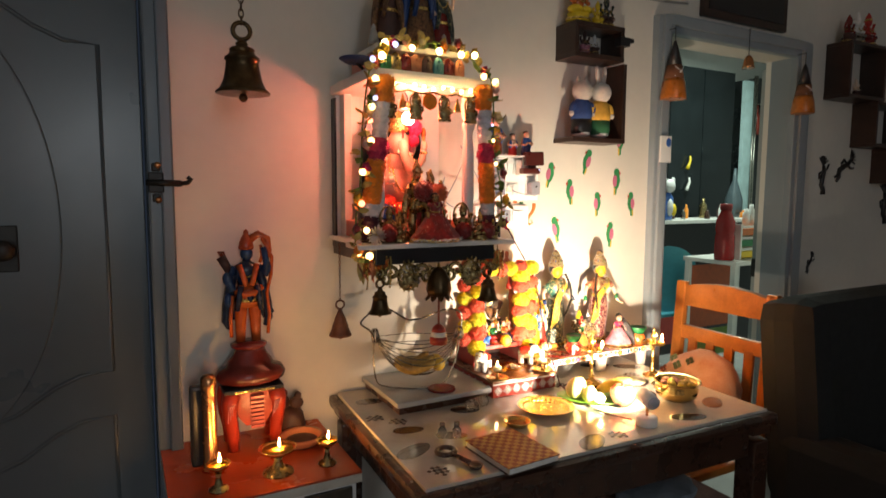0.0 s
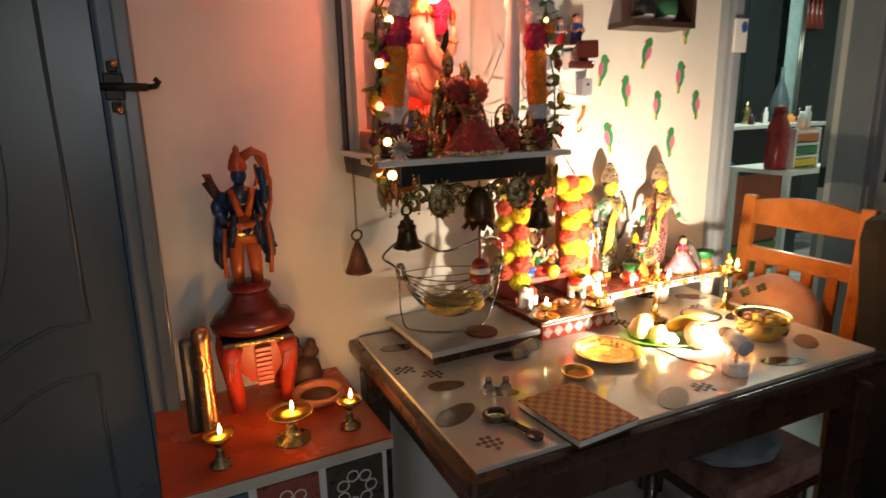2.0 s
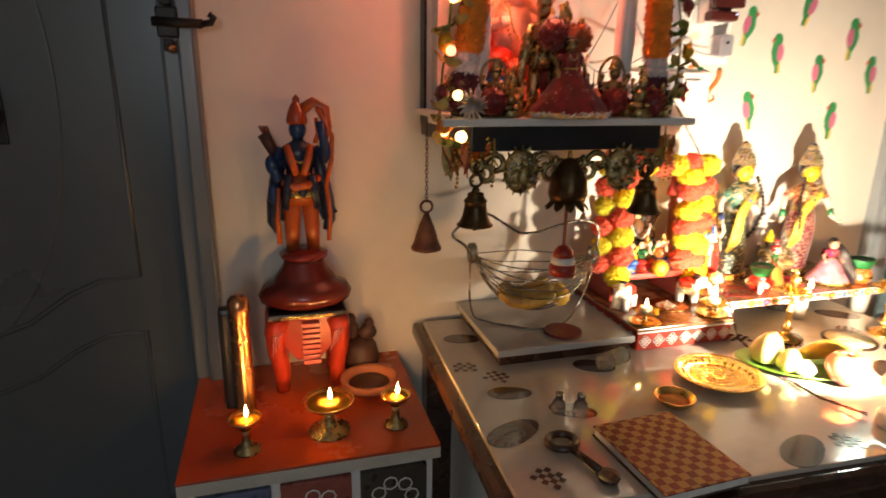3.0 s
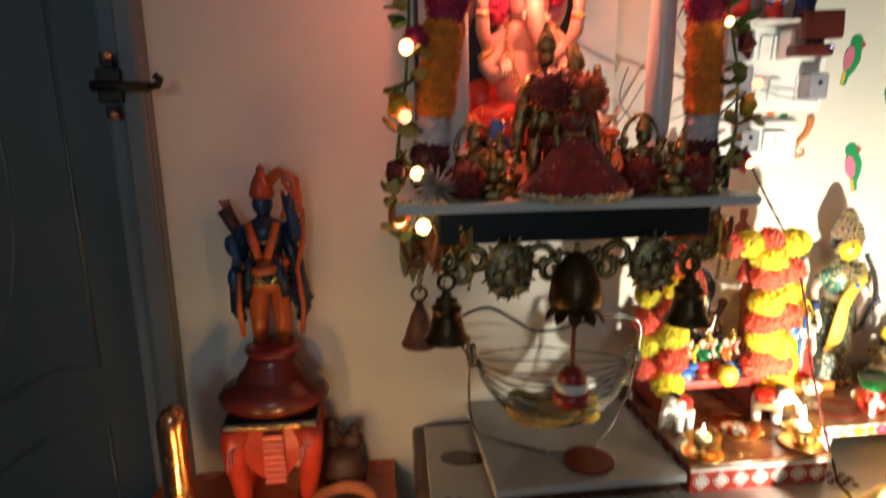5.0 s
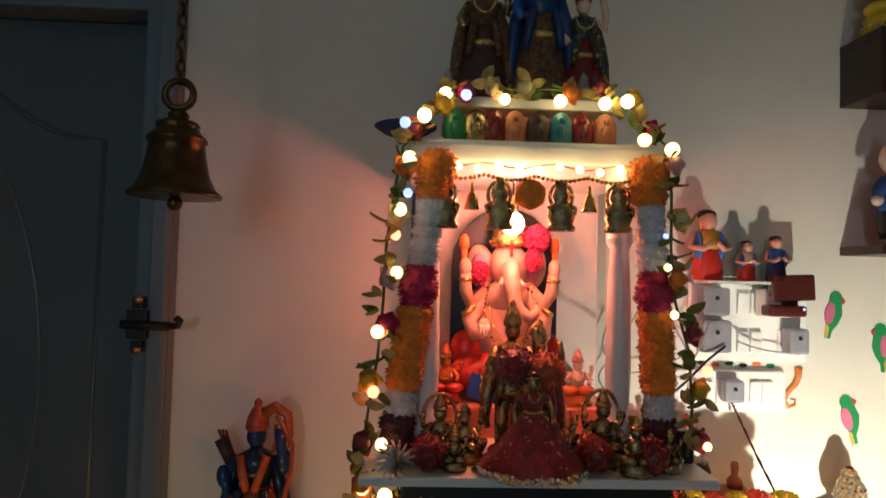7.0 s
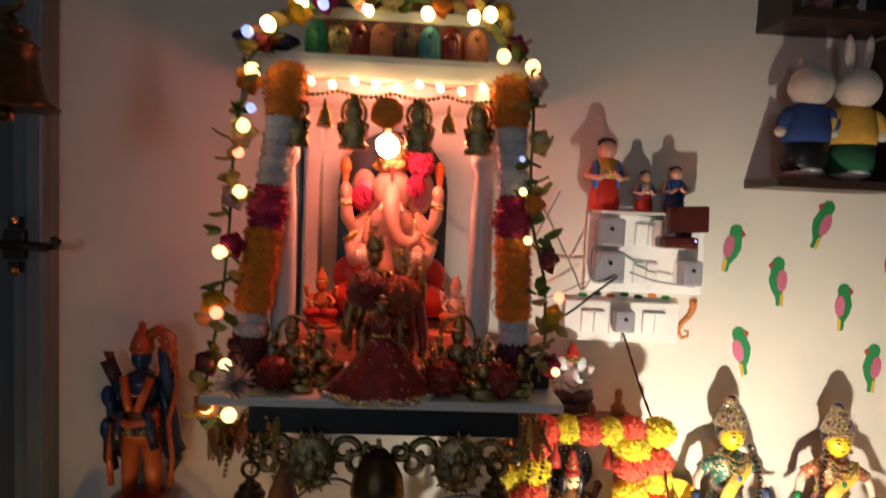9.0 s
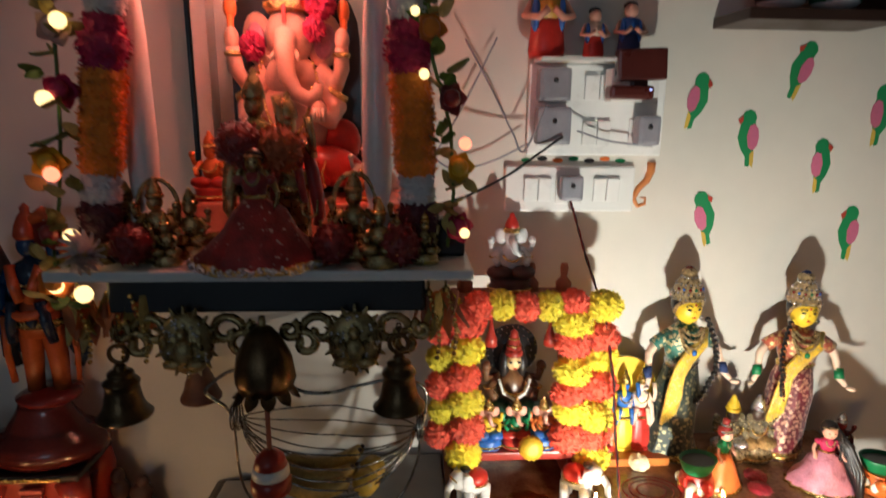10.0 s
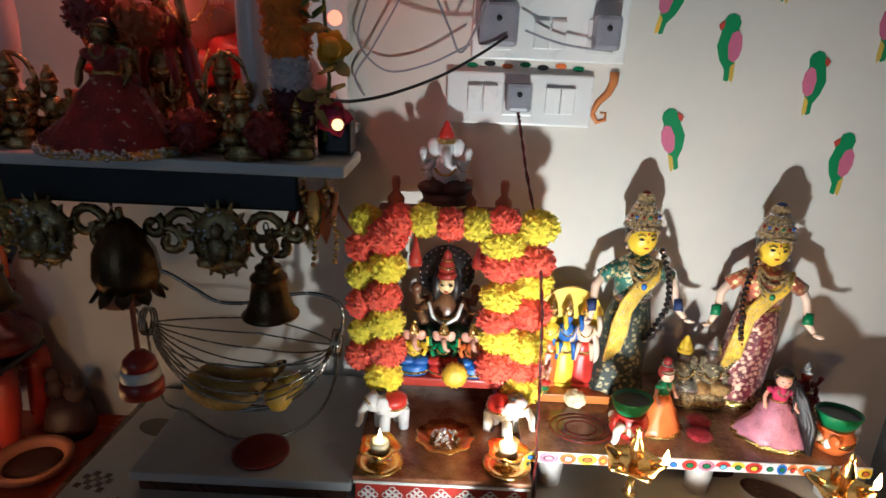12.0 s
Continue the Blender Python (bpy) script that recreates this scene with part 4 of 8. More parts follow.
# ---- bells ----
def hanging_bell(loc, r, h, top, material, label, chain=True, group="hanging bells", cone=False):
    b = thing("hanging_bell", loc, label, "bell", group)
    prof = [(r, 0), (r * 1.02, h * 0.03), (r * 0.86, h * 0.10), (r * 0.72, h * 0.25), (r * 0.62, h * 0.5), (r * 0.60, h * 0.62), (r * 0.66, h * 0.64), (r * 0.64, h * 0.68), (r * 0.50, h * 0.74), (r * 0.44, h * 0.80), (r * 0.48, h * 0.82), (r * 0.42, h * 0.86), (r * 0.20, h * 0.90), (r * 0.24, h * 0.94), (r * 0.14, h), (0.0, h * 1.02)]
    if cone:
        prof = [(r, 0), (r * 1.02, h * 0.06), (r * 0.90, h * 0.14), (r * 0.72, h * 0.34), (r * 0.74, h * 0.37), (r * 0.52, h * 0.60), (r * 0.54, h * 0.63), (r * 0.30, h * 0.84), (r * 0.16, h), (0, h * 1.02)]
    Shape(material).lathe(prof, (0, 0, 0), 28).part("bell_body", b)
    Shape(material).rod((0, 0, h * 0.3), (0, 0, -h * 0.05), r * 0.06).ball((0, 0, -h * 0.07), r * 0.17, seg=10).part("clapper", b)
    k = h * 0.2
    Shape(material).tube([(k * 0.8 * math.cos(a * math.pi / 8), 0, h * 1.02 + k * 0.8 + k * 0.8 * math.sin(a * math.pi / 8)) for a in range(16)], r * 0.09, 6, closed=True).part("ring", b)
    if chain:
        o = Shape(material)
        z, q = h * 1.02 + k * 1.4, max(0.004, r * 0.14)
        n = 0
        while z + 2 * q < top - loc[2]:
            o.tube([((q * 0.62 * math.cos(a * math.pi / 5)) * (n % 2), (q * 0.62 * math.cos(a * math.pi / 5)) * (1 - n % 2), z + q + q * 1.25 * math.sin(a * math.pi / 5)) for a in range(10)], q * 0.22, 4, closed=True)
            z += 1.9 * q
            n += 1
        o.part("chain", b)
    return b


hanging_bell((0.282, 1.523, 1.556), 0.056, 0.112, 2.75, BRONZE, "large old bronze bell hanging on a chain")
hanging_bell((0.587, 1.500, 1.052), 0.029, 0.062, 1.168, BRONZE, "small dark bronze bell hanging below the shrine", True)
hanging_bell((0.574, 1.765, 0.940), 0.031, 0.076, 1.21, mat("brown_clay_bell", (0.10, 0.035, 0.02), 0.55, vary=0.3, scale=60, bump=0.3), "small brown cone-shaped bell on a long chain", True, cone=True)
hanging_bell((0.892, 1.490, 1.062), 0.029, 0.064, 1.168, BRONZE, "small dark bronze bell hanging below the shrine", True)


def hanging_lotus():
    b = thing("hanging_metal_lotus", (0.745, 1.492, 1.085), "dark antique metal lotus ornament hanging below the shrine", "ornament")
    o = Shape(BRONZE).lathe([(0.0, 0.075), (0.012, 0.072), (0.022, 0.062), (0.036, 0.040), (0.040, 0.015), (0.034, 0.0), (0.02, 0.004), (0, 0.01)], (0, 0, 0), 24, ripple=0.06, lobes=10)
    o.part("lotus_body", b)
    for k in range(10):
        a = k * math.pi / 5
        Shape(BRONZE).petal((0.030 * math.cos(a), 0.030 * math.sin(a), 0.008), 0.024, 0.02, (0, 60, math.degrees(a))).part("petal", b)
    Shape(BRASS_OLD).rod((0, 0, 0.07), (0, 0, 0.085), 0.006, 0.004).part("hanger", b)
    Shape(mat("cord", (0.25, 0.08, 0.05), 0.8)).rod((0.0, 0, -0.08), (0, 0, 0.01), 0.0035).part("cord", b)
    o = Shape(RED_WOOD).lathe([(0, 0), (0.028, 0.0), (0.029, 0.012), (0.026, 0.02)], (0, 0, -0.125), 18)
    o.use(WHITE).lathe([(0.0265, 0.02), (0.0255, 0.028), (0.023, 0.032)], (0, 0, -0.125), 18)
    o.use(RED_WOOD).lathe([(0.0235, 0.032), (0.020, 0.042), (0.010, 0.050), (0, 0.052)], (0, 0, -0.125), 18)
    o.part("striped_bob", b, "red and white striped wooden bob")
    for child in b.children:
        for v in child.data.vertices:
            v.co.x *= 0.80
            v.co.y *= 0.80


hanging_lotus()


def door_toran():
    """Beaded chain with small idols and bells under the shrine roof."""
    t = thing("shrine_toran", (0.75, 1.528, 1.605), "brass bead chain with hanging figures and bells under the roof", "ornament")
    o = Shape(BRASS_OLD)
    for k in range(46):
        x = -0.14 + 0.27 * k / 45
        o.ball((x, 0, -0.006 - 0.006 * abs(math.sin(k * math.pi / 11.25))), 0.0032, seg=6)
    o.part("bead_chain", t)
    prof = [(0.018, 0), (0.019, 0.006), (0.015, 0.010), (0.019, 0.020), (0.013, 0.032), (0.009, 0.038), (0.012, 0.046), (0.009, 0.056), (0.004, 0.066), (0, 0.07)]
    for x in (-0.125, -0.053, 0.029, 0.105):
        p = Shape(BRASS_OLD).lathe(prof, (x, 0, -0.078), 14, squash=0.6)
        p.tube([(x + 0.015 * math.cos(a * math.pi / 9), 0.003, -0.032 + 0.018 * math.sin(a * math.pi / 9)) for a in range(18)], 0.0025, 5, closed=True)
        for sg in (-1, 1):
            p.tube([(x + sg * 0.008, 0, -0.042), (x + sg * 0.018, -0.004, -0.048), (x + sg * 0.016, -0.008, -0.056)], 0.003, 5)
        p.part("hanging_figure", t, "small cast brass seated figure")
    for x in (-0.089, 0.066):
        Shape(BRASS).lathe([(0.011, 0), (0.009, 0.006), (0.007, 0.018), (0.003, 0.024), (0.002, 0.034), (0, 0.036)], (x, 0, -0.052), 14).part("small_bell", t, "small shiny brass bell")
    Shape(MARI_O).puff((-0.012, 0.004, -0.030), 0.021, 5, 0.1, 2, (1, 0.4, 1)).part("mask_disc", t, "round golden disc")


door_toran()


def tassel(x, y, z, seed):
    t = thing("petal_tassel", (x, y, z), "bundle of dry brown petals and beads hanging from the plank", "tassel", "plank tassels")
    rnd = random.Random(seed)
    Shape(BRASS_OLD).rod((0, 0, -0.02), (0, 0, 0.0), 0.0015).ball((0, 0, -0.022), 0.005, seg=8).part("string", t)
    for k in range(9):
        Shape((LEAF_DRY, RED_CLAY, ORANGE)[k % 3]).petal((rnd.uniform(-0.012, 0.012), rnd.uniform(-0.01, 0.01), -0.020 - 0.004 * (k % 4)), rnd.uniform(0.035, 0.055), 0.014, (rnd.uniform(-30, 30), rnd.uniform(70, 100), rnd.uniform(0, 360))).part("dry_petal", t)
    o = Shape(GOLD)
    for k in range(12):
        o.ball((0.012 * math.sin(k * 0.2), -0.012, -0.02 - 0.0068 * k), 0.0028, seg=6)
    tagged(o.part("bead_string", t, "string of gold beads"), kind="stuff")


for i, (x, z) in enumerate(((0.545, 1.2100), (0.575, 1.2100), (0.605, 1.2100), (0.945, 1.2100), (0.925, 1.2100))):
    tassel(x, 1.515 + 0.012 * (i % 2), z, 50 + i)


# ---- figures: each one plain mesh ----
def seated_figure(loc, h, body, robe, crown, label, halo=None, base=None, rz=0.0, name="seated_statue", group="", trunk=False, face=None, disc=None):
    """A small seated idol: plinth, folded legs, torso, arms, head and crown."""
    k = h / 0.10
    o = Shape(base or robe)
    o.lathe([(0.026, 0), (0.028, 0.006), (0.024, 0.012), (0.026, 0.018), (0, 0.02)], (0, 0, 0), 16, squash=0.8)
    o.use(robe)
    for sg in (-1, 1):
        o.ball((sg * 0.014, -0.006, 0.026), (0.017, 0.014, 0.009), (0, 0, sg * 20), 10)
    o.use(body).ball((0, 0.002, 0.044), (0.014, 0.011, 0.018), seg=12)
    for sg in (-1, 1):
        o.tube([(sg * 0.012, 0, 0.054), (sg * 0.022, -0.002, 0.044), (sg * 0.017, -0.012, 0.038)], 0.0042, 6)
        o.tube([(sg * 0.012, 0.003, 0.054), (sg * 0.024, 0.002, 0.052), (sg * 0.025, -0.003, 0.064)], 0.0038, 6)
        o.ball((sg * 0.025, -0.003, 0.066), 0.005, seg=6)
    if disc:
        o.use(disc).lathe([(0.0, -0.002), (0.024, -0.002), (0.024, 0.001), (0, 0.001)], (0, 0.011, 0.076), 28, rot=(90, 0, 0))
        for sg in (-1, 1):
            o.ball((sg * 0.008, 0.0, 0.066), (0.005, 0.006, 0.013), seg=10)
        o.ball((0, 0.003, 0.078), (0.0105, 0.008, 0.008), seg=12)
        o.use(SILVER)
        for q in range(48):
            r = 0.0225 if q < 28 else 0.0175
            t = q * math.pi / 14 if q < 28 else q * math.pi / 10
            o.ball((r * math.cos(t), 0.008, 0.076 + r * math.sin(t)), 0.0010, seg=5)
        o.use(HAIR)
        for sg in (-1, 1):
            o.ball((sg * 0.0038, -0.0098, 0.0715), (0.0018, 0.001, 0.0009), seg=6)
        o.use(RED).ball((0, -0.0098, 0.0655), (0.0020, 0.001, 0.0008), seg=6)
        o.use(SILVER)
        o.use(WHITE).tube([(-0.014, -0.010, 0.056), (-0.010, -0.013, 0.044), (0, -0.015, 0.038), (0.010, -0.013, 0.044), (0.014, -0.010, 0.056)], 0.0016, 5)
    q = 0.80 if disc else 1.0
    o.use(face or body).ball((0, -0.001, 0.070), (0.0095 * q, 0.009, 0.011 * q), seg=12)
    if trunk:
        o.tube([(0, -0.008, 0.070), (0.001, -0.014, 0.062), (0.003, -0.015, 0.054), (0.008, -0.015, 0.050), (0.011, -0.014, 0.053)], lambda u: 0.0050 - 0.0025 * u, 8)
        for sg in (-1, 1):
            o.ball((sg * 0.013, 0.001, 0.070), (0.008, 0.003, 0.010), (0, sg * 12, sg * 15), 10)
    o.use(GOLD if crown in (RED, ORANGE) else crown)
    o.lathe([(0.0098 * q, 0), (0.0112 * q, 0.003), (0.0095 * q, 0.006)], (0, 0, 0.075), 12)
    o.use(crown).lathe([(0.0090 * q, 0.004), (0.0086 * q, 0.009), (0.0060 * q, 0.015), (0.0032, 0.019), (0.0036, 0.021), (0, 0.024)], (0, 0, 0.076), 12)
    if disc:
        o.use(GOLD)
        for r, h in ((0.0080, 0.079), (0.0074, 0.085), (0.0053, 0.091)):
            o.lathe([(r - 0.0006, -0.0008), (r + 0.0003, 0), (r - 0.0006, 0.0008)], (0, 0, h), 14)
    o.use(GOLD if body is not BRASS_OLD else BRASS_OLD)
    for sg in (-1, 1):
        o.lathe([(0.0045, -0.001), (0.0054, 0), (0.0045, 0.001)], (sg * 0.0225, -0.002, 0.045), 8)
    o.lathe([(0.0285, 0.004), (0.0295, 0.006), (0.0285, 0.008)], (0, 0, 0), 16, squash=0.8)
    o.tube([(0.012 * math.cos(a * 0.4), -0.010 - 0.002 * math.sin(a * 0.4), 0.053 - 0.012 * math.sin(a * 0.4)) for a in range(8)], 0.0016, 5)
    if halo:
        o.use(halo).tube([(0.024 * math.cos(a * math.pi / 10), 0.008, 0.062 + 0.034 * math.sin(a * math.pi / 10)) for a in range(20)], 0.003, 6, closed=True)
    for v in o.bm.verts:
        v.co *= k
    return o.thing(name, loc, label, "statue", group, rz=rz)


def standing_figure(loc, h, robe, body, top, crown, label, rz=0.0, bow=False, flute=False, name="standing_statue", group="", fan=False, gown=False):
    k = h / 0.30
    o = Shape(MAROON if bow else robe)
    o.lathe([(0.045, 0), (0.047, 0.008), (0.036, 0.014), (0, 0.016)], (0, 0, 0), 18)
    o.use(robe)
    for sg in (-1, 1):
        o.tube([(sg * 0.020, 0, 0.012), (sg * 0.019, 0.002, 0.06), (sg * 0.016, 0, 0.12), (sg * 0.012, 0, 0.155)], lambda u: 0.012 + 0.008 * u, 10)
    o.lathe([(0.030, 0.105), (0.034, 0.125), (0.030, 0.150), (0.024, 0.165)], (0, 0, 0), 16, squash=0.8)
    if gown:
        o.lathe([(0.052, 0.012), (0.054, 0.02), (0.045, 0.07), (0.035, 0.125), (0.026, 0.160)], (0, 0.002, 0), 24, squash=0.75, ripple=0.05, lobes=9)
    o.use(top).lathe([(0.024, 0.158), (0.026, 0.175), (0.033, 0.20), (0.030, 0.215), (0.012, 0.225), (0.009, 0.232)], (0, 0, 0), 16, squash=0.75)
    for sg in (-1, 1):
        o.tube([(sg * 0.030, 0.0, 0.205), (sg * 0.042, 0.004, 0.16), (sg * 0.050, 0.004, 0.11), (sg * 0.054, 0.006, 0.07), (sg * 0.046, 0.006, 0.05)], lambda u: 0.006 + 0.008 * math.sin(math.pi * (0.15 + 0.8 * u)), 8)
        o.tube([(sg * 0.020, -0.026, 0.165), (sg * 0.026, -0.028, 0.13), (sg * 0.030, -0.022, 0.10)], lambda u: 0.009 - 0.002 * u, 7)
    o.use(body).ball((0, -0.002, 0.246), (0.0165, 0.0165, 0.020), seg=14)
    for sg in (-1, 1):
        if flute and sg > 0:
            o.tube([(0.030, 0, 0.210), (0.050, -0.018, 0.205), (0.030, -0.030, 0.232)], 0.0085, 8)
        elif sg > 0:
            o.tube([(0.030, 0, 0.212), (0.048, -0.008, 0.190), (0.046, -0.020, 0.225), (0.040, -0.016, 0.262)], 0.0085, 8)
        else:
            o.tube([(-0.030, 0, 0.212), (-0.048, -0.006, 0.178), (-0.038, -0.022, 0.152)], 0.0085, 8)
    o.use(crown).lathe([(0.018, 0), (0.020, 0.006), (0.017, 0.020), (0.011, 0.034), (0.006, 0.040), (0.007, 0.046), (0, 0.054)], (0, 0, 0.256), 14)
    o.use(GOLD).tube([(0.022 * math.cos(a * 0.45), -0.018 - 0.004 * math.sin(a * 0.45), 0.216 - 0.030 * math.sin(a * 0.45)) for a in range(8)], 0.003, 6)
    o.lathe([(0.0335, 0.120), (0.036, 0.126), (0.0335, 0.132)], (0, 0, 0), 16, squash=0.8)
    if bow:
        o.use(robe).tube([(0.036, -0.02, 0.285), (0.062, -0.014, 0.235), (0.060, -0.010, 0.19), (0.048, -0.01, 0.14), (0.054, -0.008, 0.08), (0.050, -0.004, 0.03)], 0.0045, 6)
        o.tube([(-0.040, -0.02, 0.14), (-0.046, -0.015, 0.08), (-0.044, -0.01, 0.03)], 0.005, 6)
        o.tube([(0.010, 0.0, 0.282), (0.030, -0.008, 0.296), (0.052, -0.012, 0.284), (0.056, -0.012, 0.250), (0.048, -0.012, 0.225)], lambda u: 0.011 - 0.005 * u, 8)
        o.tube([(0.034, -0.014, 0.268), (0.036, -0.016, 0.240), (0.030, -0.018, 0.222)], 0.004, 6)
        for sg in (-1, 1):
            o.tube([(sg * 0.022, -0.018, 0.218), (sg * 0.014, -0.028, 0.190), (sg * 0.006, -0.030, 0.165)], 0.0075, 7)
        o.tube([(-0.032, -0.020, 0.152), (-0.010, -0.030, 0.142), (0.014, -0.030, 0.146), (0.034, -0.018, 0.158)], 0.008, 7)
        o.use(top)
        o.slab([(-0.016, 0.15), (-0.050, 0.135), (-0.058, 0.085), (-0.034, 0.070), (-0.020, 0.11)], 0.004, 0.014)
        o.slab([(0.018, 0.15), (0.050, 0.125), (0.070, 0.085), (0.040, 0.070), (0.022, 0.11)], 0.004, 0.014)
        o.ball((0.003, -0.026, 0.134), (0.009, 0.006, 0.012), seg=10)
        o.use(body)
        for sg, zz in ((-1, 0.180), (1, 0.205)):
            o.ball((sg * 0.049, -0.008, zz), (0.013, 0.012, 0.020), (0, sg * 12, 0), 12)
        o.ball((-0.050, -0.014, 0.128), (0.011, 0.010, 0.020), seg=10)
        o.use(DARK_CLAY).rod((-0.040, 0.006, 0.195), (-0.062, 0.010, 0.238), 0.010, 0.012, 10)
        o.use(crown)
        for q in range(3):
            o.rod((-0.060 + 0.005 * q, 0.010, 0.236), (-0.068 + 0.006 * q, 0.012, 0.252), 0.0025, 0.0025, 6)
    if flute:
        o.use(BRASS_OLD).rod((-0.05, -0.032, 0.236), (0.075, -0.032, 0.240), 0.004)
    if fan:
        o.use(GOLD).lathe([(0.040, -0.004), (0.042, 0), (0.040, 0.004)], (0, 0.022, 0.275), 22, rot=(90, 0, 0), ripple=0.06, lobes=11)
    for v in o.bm.verts:
        v.co *= k
    return o.thing(name, loc, label, "statue", group, rz=rz)


def skirted_doll(loc, h, skirt, bodice, skin, hair, label, flare=0.30, rz=0.0, braid=False, sash=None, group="", arms=None, crumple=0.012, head=1.0, veil=False):
    o = Shape(skirt)
    n = 16
    o.lathe([(flare, 0), (flare * 1.02, 0.02), (flare * 0.86, 0.12), (max(flare * 0.62, 0.135), 0.28), (max(flare * 0.42, 0.125), 0.44), (0.100, 0.52), (0.078, 0.55)], (0, 0, 0), 32, squash=0.8, ripple=0.05, lobes=n)
    o.use(GOLD).lathe([(flare * 1.01, 0.0), (flare * 1.06, 0.020), (flare * 1.01, 0.055)], (0, 0, 0), 32, squash=0.8, ripple=0.05, lobes=n)
    o.lathe([(0.090, 0.535), (0.100, 0.55), (0.090, 0.565)], (0, 0, 0), 20, squash=0.8)
    o.use(bodice).lathe([(0.076, 0.55), (0.092, 0.61), (0.112, 0.665), (0.105, 0.695), (0.05, 0.73), (0.032, 0.75)], (0, 0, 0), 20, squash=0.75)
    for sg in (-1, 1):
        o.ball((sg * 0.120, 0, 0.675), (0.05, 0.045, 0.04), seg=10)
    o.use(arms or skin)
    for sg in (-1, 1):
        o.tube([(sg * 0.14, 0, 0.66), (sg * 0.175, -0.02, 0.57), (sg * 0.17, -0.07, 0.50), (sg * 0.19, -0.09, 0.46)], lambda u: 0.026 - 0.010 * u, 8)
    if arms:
        o.use(BLUE)
        for sg in (-1, 1):
            o.rod((sg * 0.172, -0.060, 0.515), (sg * 0.182, -0.082, 0.475), 0.024, 0.022, 10)
    o.use(skin).ball((0, -0.008, 0.808), (0.066, 0.064, 0.078), seg=18)
    o.use(hair).ball((0, 0.020, 0.838), (0.082, 0.070, 0.080), seg=16)
    o.use(HAIR)
    for sg in (-1, 1):
        o.ball((sg * 0.026, -0.066, 0.815), (0.010, 0.005, 0.007), seg=7)
    o.use(RED).ball((0, -0.068, 0.775), (0.012, 0.005, 0.005), seg=7)
    o.use(hair)
    if hair is not HAIR:
        o.lathe([(0.070, 0.835), (0.067, 0.868), (0.052, 0.905), (0.036, 0.928), (0.034, 0.940), (0.041, 0.955), (0.037, 0.982), (0, 1.0)], (0, 0.012, 0), 18)
        o.use(SILVER).lathe([(0.076, 0.835), (0.080, 0.848), (0.074, 0.862)], (0, 0.008, 0), 18).lathe([(0.054, 0.905), (0.057, 0.914), (0.050, 0.922)], (0, 0.01, 0), 16)
        o.use(MAROON).ball((0, -0.062, 0.885), (0.012, 0.008, 0.014), seg=8)
    o.use(JEWEL).tube([(0.055 * math.cos(a * 0.33), -0.075 - 0.012 * math.sin(a * 0.33), 0.735 - 0.09 * math.sin(a * 0.33)) for a in range(10)], 0.011, 6)
    o.tube([(0.066 * math.cos(a * 0.314), -0.008 - 0.058 * math.sin(a * 0.314), 0.850 + 0.018 * math.sin(a * 0.314)) for a in range(11)], 0.008, 6)
    if sash:
        for j in range(4):
            q = 0.016 * j
            o.use(sash if j % 2 == 0 else JEWEL if j == 3 else sash).tube([(0.085 - q * 0.6, -0.050 - q * 0.3, 0.715 - q * 0.3), (0.035 - q, -0.092, 0.61 - q * 0.5), (-0.03 - q, -0.098, 0.52 - q * 0.6), (-0.075 - q * 1.1, -0.125, 0.38 - q), (-0.10 - q * 1.5, -0.135, 0.24 - q * 1.2)], lambda u: 0.011 + 0.006 * u, 7)
    if braid:
        o.use(JEWEL if hair is not HAIR else HAIR)
        for j in range(20):
            u = j / 19
            o.ball((0.095 + 0.05 * math.sin(3 * u), -0.05 - 0.05 * u, 0.78 - 0.46 * u), (0.017, 0.016, 0.015), seg=7)
    if veil:
        o.use(HAIR)
        for j in range(7):
            a = -0.5 + 0.22 * j
            o.tube([(0.05, 0.03, 0.86), (0.14 + 0.02 * j, 0.02 - 0.02 * j, 0.66), (0.24 + 0.02 * j, -0.05 - 0.03 * j, 0.36), (0.36 * math.cos(a * 0.6), -0.06 - 0.05 * j, 0.06)], 0.030, 6)
        o.use(SILVER)
        rnd = random.Random(5)
        for j in range(26):
            u = rnd.random()
            o.ball((0.10 + 0.28 * u, -0.10 - 0.22 * u * rnd.random(), 0.74 - 0.62 * u), 0.010, seg=5)
    for v in o.bm.verts:
        if v.co.z > 0.745:
            v.co = Vector((0, 0, 0.745)) + (v.co - Vector((0, 0, 0.745))) * head
        if v.co.z < 0.5:
            d = noise.noise_vector(v.co * 7.0 + Vector((h * 50, 0, 0)))
            v.co += Vector((d.x, d.y, d.z * 0.4 if v.co.z > 0.03 else 0)) * crumple * 2
        v.co *= h
    return o.thing("doll", loc, label, "doll", group, rz=rz)


